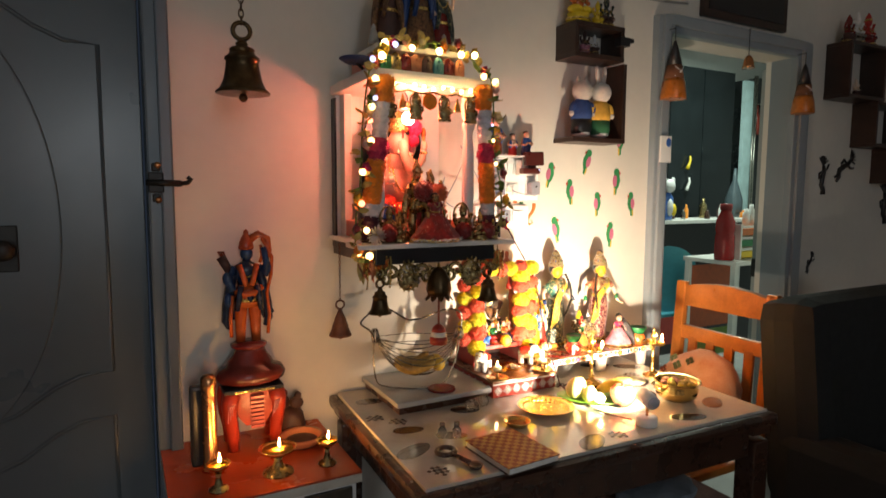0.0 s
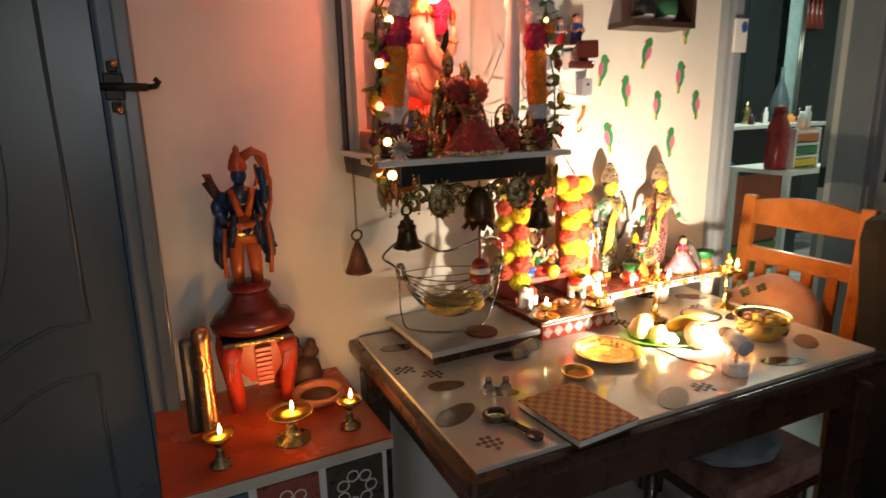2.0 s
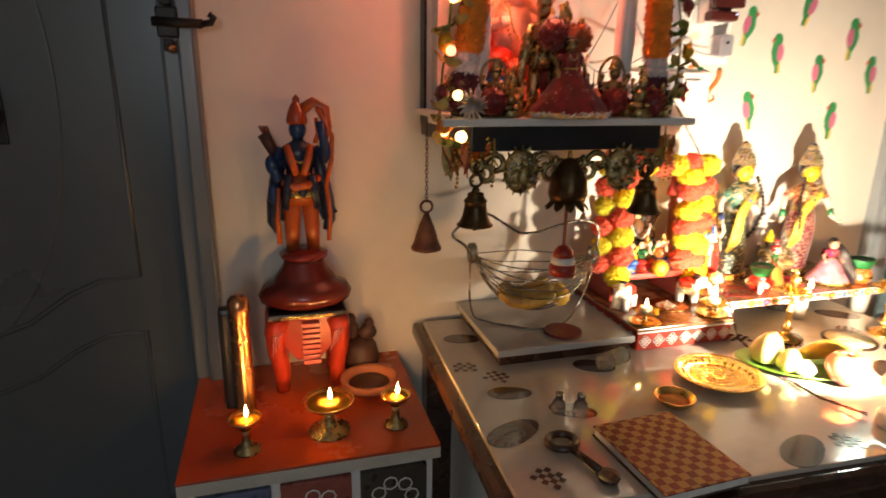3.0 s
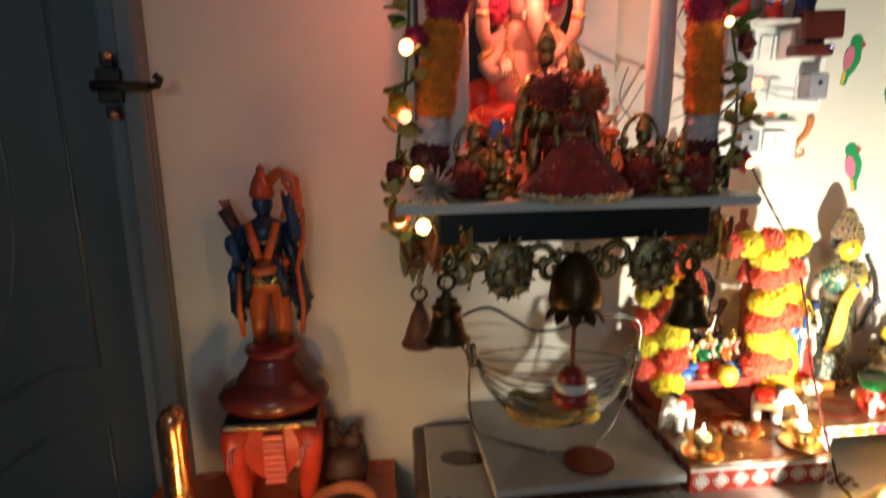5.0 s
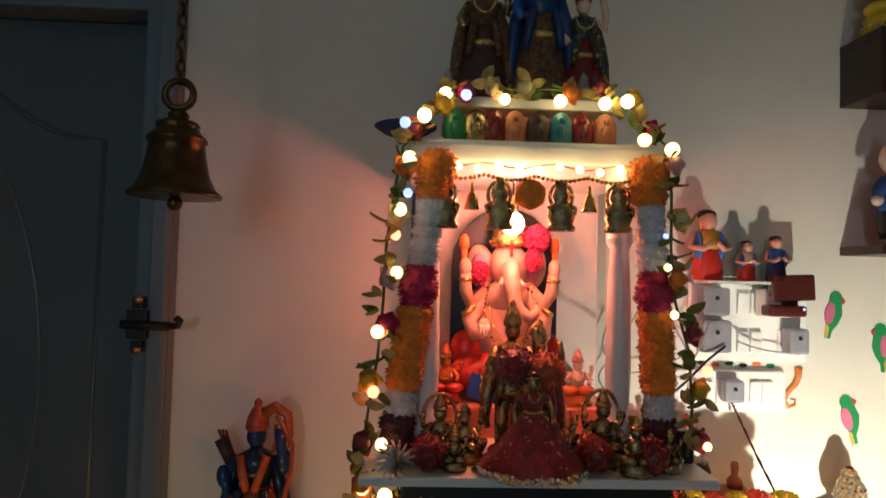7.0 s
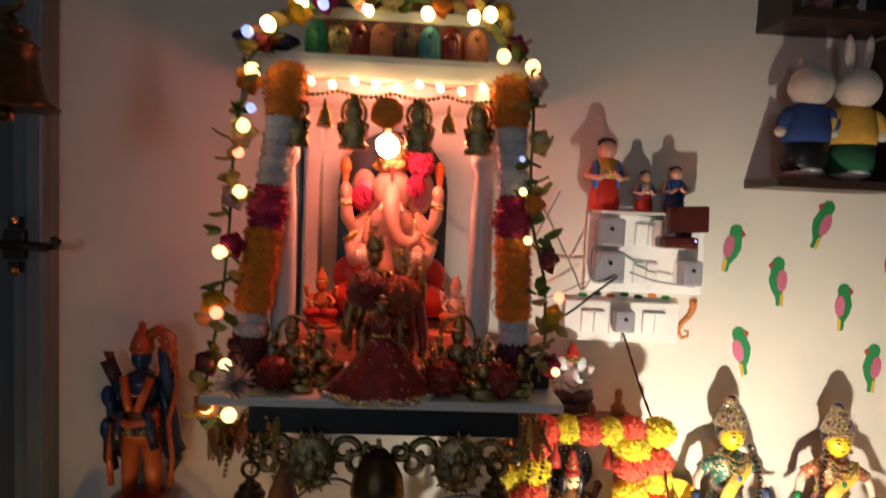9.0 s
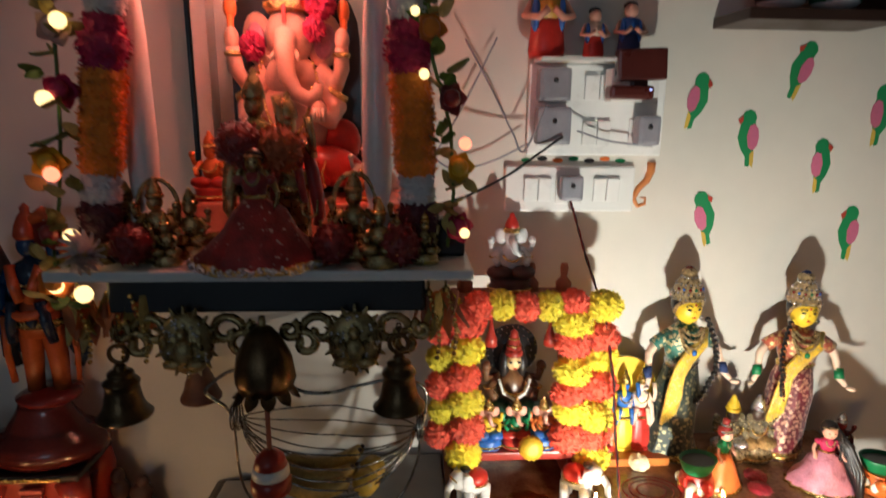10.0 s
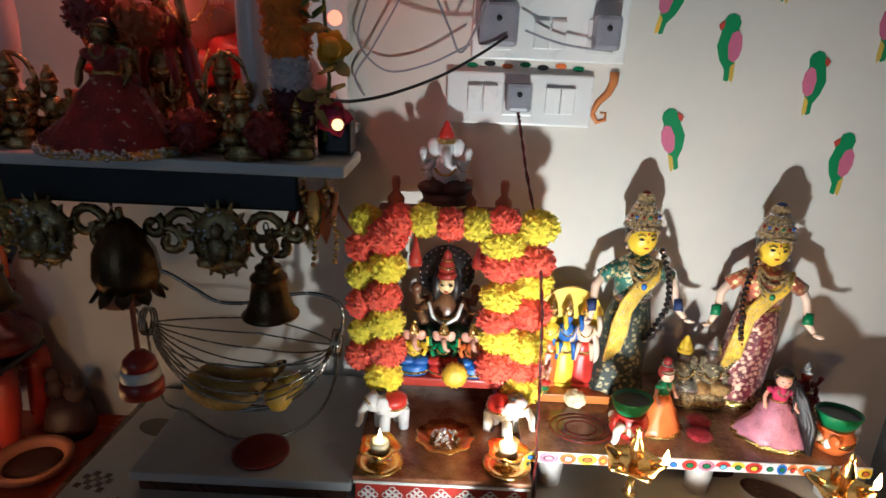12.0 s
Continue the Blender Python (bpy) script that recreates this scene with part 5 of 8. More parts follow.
# blue archer-like statue on its lobed plinth and red stool
def tall_statue_group():
    s = thing("red_stool", (0.325, 1.765, 0.678), "red painted wooden stool with carved elephant-head legs on the cabinet", "stool")
    Shape(BLACK).box((0, 0, 0.158), (0.150, 0.11, 0.012), bevel=0.004).part("top", s, "black top with a gold edge")
    Shape(GOLD).box((0, -0.056, 0.158), (0.10, 0.003, 0.006)).part("gold_edge", s)
    for x in (-0.055, 0.055):
        for y in (-0.038, 0.038):
            o = Shape(RED_WOOD).tube([(x, y, 0.150), (x * 1.12, y * 1.05, 0.125), (x * 1.10, y, 0.085), (x * 0.98, y, 0.045), (x * 0.96, y, 0.0)], lambda u: 0.024 - 0.010 * u, 10)
            o.use(PINK_CLOTH)
            for j in range(3):
                o.tube([(x * 1.0 - 0.014 + 0.006 * j, y - 0.024, 0.085 + 0.008 * j), (x * 1.05 - 0.008 + 0.004 * j, y - 0.026, 0.125), (x * 1.05 + 0.010 - 0.004 * j, y - 0.024, 0.130 - 0.006 * j)], 0.0012, 4)
            o.part("leg", s)
    Shape(RED_WOOD).slab([(-0.072, 0.152), (0.072, 0.152), (0.072, 0.085), (0.045, 0.095), (0.022, 0.065), (-0.022, 0.065), (-0.045, 0.095), (-0.072, 0.085)], -0.048, -0.034).part("apron", s, "scalloped red apron")
    for j in range(8):
        Shape(mat("rose_painted_wood", (0.50, 0.10, 0.09), 0.35)).box((0.005, -0.056, 0.140 - 0.011 * j), (0.034, 0.008, 0.0085), bevel=0.002).part("front_rib", s, "rose-painted rib")
    o = Shape(mat("dark_maroon_gloss", (0.085, 0.012, 0.010), 0.2, vary=0.3, scale=24))
    o.lathe([(0.080, 0), (0.094, 0.010), (0.098, 0.024), (0.088, 0.040), (0.066, 0.048), (0.060, 0.060), (0.048, 0.075), (0.043, 0.085), (0.040, 0.092), (0, 0.094)], (0, 0, 0), 28, squash=0.7)
    for v in o.bm.verts:
        v.co.x *= 0.94
        v.co.y *= 0.95
    o.thing("statue_plinth", (0.326, 1.775, 0.842), "glossy maroon lobed plinth on the red stool", "plinth")
    standing_figure((0.327, 1.793, 0.934), 0.305, mat("dark_orange_gloss", (0.40, 0.085, 0.022), 0.22, vary=0.25, scale=40), mat("blue_skin_gloss", (0.009, 0.036, 0.12), 0.2, vary=0.3, scale=40), mat("blue_cloak_paint", (0.010, 0.022, 0.055), 0.25, vary=0.4, scale=40), mat("red_orange_gloss", (0.36, 0.055, 0.018), 0.25, vary=0.3, scale=50), "painted orange and blue standing statue holding a bow", bow=True)


tall_statue_group()

# idols on the shrine plank
for x, y, z, h, body, robe, crown, lab in (
        (0.627, 1.535, 1.2225, 0.092, BRASS_OLD, BRASS_OLD, BRASS_OLD, "small antique brass seated idol on the shrine plank"),
        (0.660, 1.545, 1.2225, 0.080, BRASS_OLD, BRASS_OLD, BRASS_OLD, "small antique brass seated idol on the shrine plank"),
        (0.585, 1.560, 1.2225, 0.085, BRASS_OLD, DARK_CLAY, BRASS_OLD, "small dark seated idol at the pillar foot"),
        (0.872, 1.500, 1.2225, 0.075, BRASS_OLD, BRASS_OLD, BRASS, "small brass seated idol on the shrine plank"),
        (0.842, 1.540, 1.2225, 0.100, BRASS_OLD, BRASS_OLD, BRASS_OLD, "antique brass seated idol with a halo"),
        (0.905, 1.548, 1.2225, 0.090, BRASS_OLD, DARK_CLAY, BRASS_OLD, "small dark seated idol at the pillar foot"),
        (0.640, 1.690, 1.2680, 0.092, ORANGE, RED, ORANGE, "orange painted seated statue beside the large statue"),
        (0.848, 1.690, 1.2680, 0.088, PEACH, ORANGE, SKIN, "pale orange seated statue beside the large statue")):
    seated_figure((x, y, z), h, body, robe, crown, lab, halo=BRASS_OLD if x in (0.627, 0.842) else None, group="shrine idols")
skirted_doll((0.742, 1.508, 1.2225), 0.136, brocade("red_tinsel_satin", (0.30, 0.012, 0.012), (0.75, 0.45, 0.38), 95, 0.30), RED_CLOTH, BRASS_OLD, HAIR, "brass doll in a wide red satin skirt with silver hem", flare=0.485, crumple=0.05)
standing_figure((0.727, 1.585, 1.2225), 0.205, BRASS_OLD, BRASS_OLD, BRASS_OLD, BRASS_OLD, "dark brass standing idol behind the red skirt", name="brass_idol", group="shrine idols")
standing_figure((0.765, 1.580, 1.2225), 0.180, BRASS_OLD, BRASS_OLD, RED_CLOTH, BRASS_OLD, "dark brass standing idol with a red shawl", name="brass_idol", group="shrine idols")
o = Shape(SILVER)
rnd = random.Random(15)
for k in range(150):
    a = -math.pi * (0.02 + 0.96 * rnd.random())
    q = 1.0 + rnd.uniform(-0.02, 0.05)
    o.ball((0.0672 * q * math.cos(a), 0.0545 * q * math.sin(a), rnd.uniform(-0.002, 0.006)), rnd.uniform(0.0012, 0.0026), seg=5)
o.thing("silver_hem_beads", (0.742, 1.506, 1.2265), "row of sparkling silver beads along the red skirt hem", "beads", kind="stuff")


def flower(loc, r, petals, heart, label, n=16, name="flower"):
    f = thing(name, loc, label, "flower", "loose flowers")
    o = Shape(petals)
    for ring in range(3):
        for k in range(n - 3 * ring):
            a = 360 * (k + 0.5 * ring) / (n - 3 * ring)
            o.petal((0, -0.003 - 0.004 * ring, 0), r * (1 - 0.2 * ring), r * 0.42, (0, -a, 0))
    for v in o.bm.verts:
        d = math.hypot(v.co.x, v.co.z)
        v.co.y -= 0.25 * d
    o.part("petals", f)
    Shape(heart).ball((0, -0.008, 0), (r * 0.28, 0.005, r * 0.28), seg=10).part("heart", f)


flower((0.572, 1.490, 1.243), 0.024, PETAL_W, YELLOW, "white daisy with a yellow heart on the plank")
for x, z, r in ((0.612, 1.248, 0.022), (0.822, 1.248, 0.022), (0.893, 1.247, 0.023)):
    f = thing("red_pompom", (x, 1.502, z), "dark red ruffled flower on the shrine plank", "flower", "loose flowers")
    Shape(mat("dark_red_petal", (0.20, 0.012, 0.014), 0.5, vary=0.3, scale=80)).pompom((0, 0, 0), r, int(x * 1000), 200).part("bloom", f)
for x, z, r, m in ((0.722, 1.350, 0.026, RED_CLOTH), (0.764, 1.345, 0.025, mat("rust_petal", (0.45, 0.10, 0.03), 0.6, vary=0.3, scale=80))):
    f = thing("ruffled_flower", (x, 1.535, z), "ruffled flower tucked between the brass idols", "flower", "loose flowers")
    Shape(m).pompom((0, 0, 0), r, int(x * 999), 220).part("bloom", f)

# small clutter along the plank
rnd = random.Random(33)
for k in range(9):
    x = (0.575, 0.600, 0.645, 0.680, 0.800, 0.812, 0.858, 0.885, 0.920)[k]
    y = (1.520, 1.545, 1.510, 1.560, 1.530, 1.575, 1.520, 1.560, 1.515)[k]
    if k % 3 == 0:
        c = thing("brass_cup", (x, y, 1.2225), "tiny old brass cup on the shrine plank", "cup", "tiny cups")
        Shape(BRASS_OLD).lathe([(0, 0), (0.010, 0), (0.005, 0.006), (0.012, 0.018), (0.013, 0.024), (0.011, 0.023), (0, 0.012)], (0, 0, 0), 16).part("cup_body", c)
    elif k % 3 == 1:
        f = thing("dark_bloom", (x, y, 1.2345), "dark maroon dried bloom on the shrine plank", "flower", "loose flowers")
        Shape(PETAL_D).puff((0, 0, 0), 0.012 + 0.003 * rnd.random(), 300 + k, 0.25, 3).part("bloom", f)
    else:
        seated_figure((x, y, 1.2225), 0.050 + 0.012 * rnd.random(), BRASS_OLD, BRASS_OLD, BRASS, "tiny brass seated idol on the shrine plank", group="shrine idols")
t = thing("trident", (0.795, 1.525, 1.2225), "small brass trident standing among the idols", "ornament")
Shape(BRASS_OLD).rod((0, 0, 0), (0, 0, 0.052), 0.0016).tube([(-0.009, 0, 0.068), (-0.008, 0, 0.054), (0, 0, 0.048), (0.008, 0, 0.054), (0.009, 0, 0.068)], 0.0015, 5).rod((0, 0, 0.05), (0, 0, 0.074), 0.0016, 0.0006).lathe([(0.008, 0), (0.008, 0.004), (0, 0.006)], (0, 0, 0), 12).part("trident_body", t)
Shape(BLACK).box((0, 0, 0.022), (0.036, 0.030, 0.044), bevel=0.004).thing("black_adaptor", (0.950, 1.560, 1.2225), "small black power adaptor on the plank end", "adaptor")

# figures on the shrine roof
mat("dark_plum_brocade", (0.06, 0.02, 0.02), 0.4, 0.2, vary=0.5, scale=140, bump=0.8, second=(0.28, 0.15, 0.07))
standing_figure((0.684, 1.665, 1.7245), 0.232, DARK_CLAY, BRASS_OLD, mat("dark_plum_brocade", (0.06, 0.02, 0.02)), DARK_CLAY, "dark robed standing statue on the shrine roof", name="roof_statue", gown=True)
standing_figure((0.775, 1.665, 1.7245), 0.268, mat("dark_plum_brocade", (0.06, 0.02, 0.02), 0.4, 0.2, vary=0.5, scale=140, bump=0.8, second=(0.28, 0.15, 0.07)), BLUE, mat("deep_blue_paint", (0.012, 0.045, 0.16), 0.35, vary=0.3, scale=40), BRASS_OLD, "blue flute-playing standing statue on the shrine roof", flute=True, fan=True, name="roof_statue", gown=True)
standing_figure((0.842, 1.670, 1.7245), 0.205, MAROON, PEACH, GREEN_CLOTH, RED, "small robed standing statue on the shrine roof", name="roof_statue", gown=True)
for i, (x, m) in enumerate(((-0.113, GREEN), (-0.085, BRASS_OLD), (-0.058, MAROON), (-0.030, RED_CLAY), (0.002, DARK_CLAY), (0.034, mat("teal_paint", (0.03, 0.16, 0.20), 0.4)), (0.064, MAROON), (0.096, RED_CLAY))):
    o = Shape(m).lathe([(0.0155, 0), (0.0165, 0.015), (0.0155, 0.032), (0.009, 0.044), (0, 0.048)], (0, 0, 0), 14, squash=0.45)
    o.ball((0, -0.006, 0.018), (0.008, 0.005, 0.012), seg=8).ball((0, -0.007, 0.034), (0.0045, 0.004, 0.005), seg=8)
    o.thing("arched_plaque", (0.755 + x * 1.02, 1.585, 1.6535), "small painted arched plaque on the roof tier", "plaque", "roof plaques")
for x in (0.630, 0.836):
    o = Shape(mat("grey_glazed_clay", (0.34, 0.34, 0.33), 0.4, vary=0.2, scale=40)).lathe([(0.014, 0), (0.015, 0.010), (0.012, 0.016), (0.010, 0.030), (0.006, 0.040), (0.007, 0.044), (0, 0.054)], (0, 0, 0), 16)
    o.thing("roof_finial", (x, 1.640, 1.7245), "small grey glazed cone standing on the shrine roof", "finial", "roof finials")
o = thing("blue_saucer", (0.590, 1.60, 1.665), "dark blue glazed saucer fixed beside the shrine roof", "saucer")
Shape(NAVY).lathe([(0.0, 0), (0.030, 0.0), (0.045, 0.010), (0.043, 0.012), (0.028, 0.004), (0, 0.003)], (-0.02, 0.0, 0), 20).part("saucer", o)
Shape(IRON).rod((-0.02, 0.0, 0.0), (0.02, 0.04, -0.012), 0.004).part("bracket", o)


# ---- on the dining table ----
def low_board():
    b = thing("marble_board", (0.812, 1.703, 0.7535), "white slab board lying on the table under the wire basket", "board")
    Shape(BOARD_TOP).box((0, 0, 0.027), (0.296, 0.27, 0.014), bevel=0.003).part("slab", b)
    Shape(DARK_WOOD).box((0, 0, 0.010), (0.280, 0.254, 0.020), bevel=0.002).part("wooden_base", b, "dark wooden base under the slab")
    o = Shape(RED_CLAY).lathe([(0.0, 0.0342), (0.036, 0.0342), (0.036, 0.037), (0, 0.0375)], (0.012, -0.082, 0), 28)
    o.use(MAROON).lathe([(0.036, 0.0345), (0.0395, 0.0345), (0.039, 0.039), (0.035, 0.0395)], (0.012, -0.082, 0), 28)
    o.use(PINK_CLOTH)
    for k in range(8):
        a = k * math.pi / 4
        o.tube([(0.012 + 0.021 * math.cos(a) + 0.007 * math.cos(q * math.pi / 4), -0.082 + 0.021 * math.sin(a) + 0.007 * math.sin(q * math.pi / 4), 0.0385) for q in range(8)], 0.001, 4, closed=True)
    o.part("round_coaster", b, "dark red coaster with a ring pattern")


low_board()


def smooth(pts, n=8):
    """A soft line through the points."""
    q = [Vector(p) for p in pts]
    out = []
    for j in range(len(q) - 1):
        a, b, c, d = q[max(0, j - 1)], q[j], q[j + 1], q[min(len(q) - 1, j + 2)]
        for k in range(n):
            u = k / n
            out.append(0.5 * (2 * b + (c - a) * u + (2 * a - 5 * b + 4 * c - d) * u * u + (3 * b - a - 3 * c + d) * u ** 3))
    return out + [q[-1]]


def wire_basket():
    b = thing("wire_basket", (0.797, 1.690, 0.7875), "hammock-shaped steel wire basket with bananas on the board", "basket")
    for k in range(15):
        v = -1.50 + 3.0 * k / 14
        pts = []
        for i in range(21):
            u = -1 + i / 10
            w = math.cos(u * math.pi / 2) ** 0.62
            pts.append((-0.0125 + 0.131 * u, 0.072 * math.sin(v) * w, 0.158 - 0.020 * (u > 0) * u - w * (0.012 + 0.116 * math.cos(v))))
        Shape(STEEL).tube(pts, 0.0014, 5).part("wire", b)
    for x, z in ((-0.1435, 0.160), (0.1185, 0.140)):
        for j in range(3):
            sg = 1 if x > 0 else -1
            Shape(STEEL).tube([(x + 0.004 * j * sg, 0.018 * math.cos(a * math.pi / 8), z + 0.020 * math.sin(a * math.pi / 8)) for a in range(16)], 0.0016, 5, closed=True).part("end_loop", b)
    Shape(STEEL).tube(smooth([(-0.151, 0, 0.155), (-0.163, 0, 0.176), (-0.189, 0, 0.1975), (-0.178, 0, 0.214), (-0.150, 0, 0.232), (-0.118, 0, 0.2375), (-0.080, 0, 0.216), (-0.047, 0, 0.1965), (-0.010, 0, 0.195), (0.025, 0, 0.2035), (0.070, 0, 0.2135), (0.099, 0, 0.2135), (0.124, 0, 0.204), (0.132, 0, 0.185), (0.129, 0, 0.15), (0.123, 0, 0.12)]), 0.0027, 7).part("carrying_arm", b, "curled steel handle")
    Shape(STEEL).tube(smooth([(-0.151, 0, 0.157), (-0.150, 0.004, 0.070), (-0.138, 0.006, 0.022), (-0.110, 0.010, 0.006), (-0.082, -0.005, 0.002), (-0.030, -0.038, 0.002), (0.012, -0.044, 0.002), (0.062, -0.020, 0.003), (0.098, 0.0, 0.030), (0.118, 0, 0.080), (0.123, 0, 0.122)]), 0.0021, 6).part("stand", b, "bent wire stand")
    skin = mat("ripe_banana_skin", (0.30, 0.16, 0.035), 0.5, vary=0.45, scale=34, second=(0.60, 0.38, 0.09))
    for k in range(5):
        f = Shape(skin).tube(smooth([(-0.055, 0.006, 0.020), (-0.050, 0.004, 0.013), (-0.030, 0, 0.003), (0.0, -0.002, 0.0), (0.032, 0, 0.006), (0.052, 0.003, 0.018)], 3), lambda u: 0.0035 + 0.0115 * math.sin(math.pi * min(1, 0.06 + 0.9 * u)) ** 0.6, 9)
        f.use(DARK_WOOD).ball((0.053, 0.003, 0.019), 0.004, seg=7)
        f.thing("banana", (0.762 + 0.004 * k, 1.655 + 0.016 * k, 0.843 + 0.011 * (k % 2) + 0.004 * (k in (0, 4))), "ripe yellow banana lying in the wire basket", "fruit", "bananas in the basket", rz=-12 + 7 * k)
    for x, y in ((0.838, 1.668), (0.846, 1.702)):
        Shape(FRUIT_Y).lathe([(0, 0), (0.012, 0.002), (0.020, 0.014), (0.019, 0.028), (0.010, 0.037), (0, 0.036)], (0, 0, 0), 18).thing("round_fruit", (x, y, 0.829), "round yellow fruit lying in the wire basket", "fruit", "round fruits in the basket")


wire_basket()


def red_chowki():
    c = thing("low_red_stool", (1.078, 1.703, 0.7535), "low red wooden prayer stool with white stencilled sides", "stool")
    Shape(RED_WOOD).box((0, 0, 0.021), (0.226, 0.27, 0.042), bevel=0.002).part("body", c)
    Shape(mat("brown_lacquer_print", (0.20, 0.055, 0.028), 0.18, vary=0.35, scale=30, second=(0.34, 0.16, 0.08))).box((0, 0, 0.0455), (0.234, 0.276, 0.007), bevel=0.002).part("top_board", c, "glossy brown printed top")
    Shape(WHITE).box((0, -0.1365, 0.040), (0.230, 0.004, 0.004)).part("white_edge", c)
    for side in range(2):
        for k in range(7):
            o = Shape(WHITE)
            u = -0.096 + 0.032 * k
            for q in range(9):
                dx, dz = ((0, 0), (0.009, 0), (-0.009, 0), (0, 0.009), (0, -0.009), (0.0045, 0.0045), (-0.0045, 0.0045), (0.0045, -0.0045), (-0.0045, -0.0045))[q]
                ring = [(u + dx + 0.0042 * math.cos(a * math.pi / 4), 0.0195 + dz + 0.0042 * math.sin(a * math.pi / 4)) for a in range(8)]
                pts = [(x, -0.1360, z) for x, z in ring] if side == 0 else [(-0.1136, x * 1.15, z) for x, z in ring]
                o.tube(pts, 0.0009, 4, closed=True)
            o.part("stencil_motif", c, "white looped stencil")
    s = thing("red_step", (1.078, 1.768, 0.8045), "small red wooden step on the prayer stool", "step")
    Shape(RED_WOOD).box((0, 0, 0.058), (0.20, 0.13, 0.014), bevel=0.003).part("tread", s)
    for x in (-0.085, 0.085):
        Shape(RED_WOOD).box((x, 0, 0.025), (0.016, 0.11, 0.050), bevel=0.003).part("support", s)


red_chowki()


def garland_arch():
    a = thing("marigold_arch", (1.072, 1.722, 0.8045), "wooden temple arch wrapped in red and yellow marigolds", "shrine")
    for x in (-0.082, 0.080):
        Shape(RED_CLAY).lathe([(0.012, 0.06), (0.014, 0.07), (0.008, 0.085), (0.009, 0.19), (0.013, 0.205), (0.008, 0.22), (0.012, 0.235), (0.012, 0.29)], (x, 0.03, 0), 14).part("post", a, "turned brown wooden post")
    Shape(RED_CLAY).box((0, 0.03, 0.298), (0.21, 0.10, 0.014), bevel=0.003).part("canopy", a, "brown wooden canopy")
    for k in range(4):
        Shape(RED_CLAY).lathe([(0.012, 0.305), (0.013, 0.318), (0.005, 0.328), (0.007, 0.343), (0.005, 0.35)], (-0.08 + 0.053 * k, 0.06, 0), 12).part("finial", a, "turned brown finial")
    for x in (-0.045, 0.045):
        Shape(RED_WOOD).lathe([(0.010, 0.238), (0.009, 0.25), (0.004, 0.264), (0.0015, 0.291)], (x, -0.005, 0), 12).part("drop_bell", a, "red wooden bell drop")
    rnd = random.Random(44)

    def bloom(x, y, z, r, yellow, seed, sx=1.0):
        Shape(MARI_Y if yellow else MARI_R).pompom((x + rnd.uniform(-0.003, 0.003), y, z + rnd.uniform(-0.002, 0.002)), r * rnd.uniform(0.95, 1.06), seed, squash=(sx, 0.9, 0.92)).part("marigold", a)
    for k in range(6):
        bloom(-0.083 + 0.003 * math.sin(k * 2.0), -0.024, 0.284 - 0.043 * k, 0.0262, k % 2, 100 + k)
    for k in range(6):
        bloom(-0.118 + 0.003 * math.cos(k * 1.6), -0.006, 0.302 - 0.042 * k, 0.0235, k % 2 == 0, 120 + k)
    for k in range(7):
        tilt = (0.010, 0.002, 0.009, 0.003, -0.010, -0.004, 0.0)[k]
        for j in range(2):
            if k == 6 and j == 0:
                continue
            bloom(0.075 + 0.045 * j, -0.026 + 0.012 * j, 0.292 - 0.040 * k + (tilt if j else -tilt), 0.0262, k % 2 == 0, 140 + 2 * k + j, 1.08)
    for k in range(5):
        bloom(-0.067 + 0.0345 * k, -0.022, 0.306 + 0.004 * math.sin(k * 1.9), 0.0245, k % 2, 200 + k, 0.95)
    seated_figure((1.072, 1.770, 0.8696), 0.180, mat("dark_maroon_paint", (0.12, 0.022, 0.016), 0.3, vary=0.4, scale=50, second=(0.20, 0.10, 0.04)), mat("dark_green_silk", (0.02, 0.07, 0.04), 0.3, vary=0.3, scale=50), mat("crown_red", (0.26, 0.022, 0.014), 0.3, vary=0.3, scale=90), "painted seated deity statue with a red crown and black halo", base=MAROON, face=mat("cream_yellow_paint", (0.72, 0.52, 0.25), 0.4), disc=HAIR)
    for x, m, robe in ((1.028, BLUE, YELLOW), (1.072, RED, GREEN), (1.115, BLUE, ORANGE)):
        seated_figure((x, 1.724, 0.8696), 0.084, robe, m, GOLD, "small bright painted seated statue on the red step", base=m, group="small painted statues", trunk=True, face=SKIN)
    f = thing("yellow_rosette", (1.090, 1.690, 0.884), "pale yellow ribbed rosette leaning on the step", "rosette")
    Shape(YELLOW_CLOTH).lathe([(0.0, 0.010), (0.008, 0.012), (0.018, 0.004), (0.019, -0.004), (0.008, -0.008), (0, -0.006)], (0, 0, 0), 32, rot=(80, 0, 0), ripple=0.08, lobes=14).part("ruffle", f)
    seated_figure((1.063, 1.775, 1.1100), 0.128, PETAL_W, DARK_CLAY, RED, "white elephant-headed seated statue with a red crown on the arch", base=DARK_CLAY, trunk=True)


garland_arch()


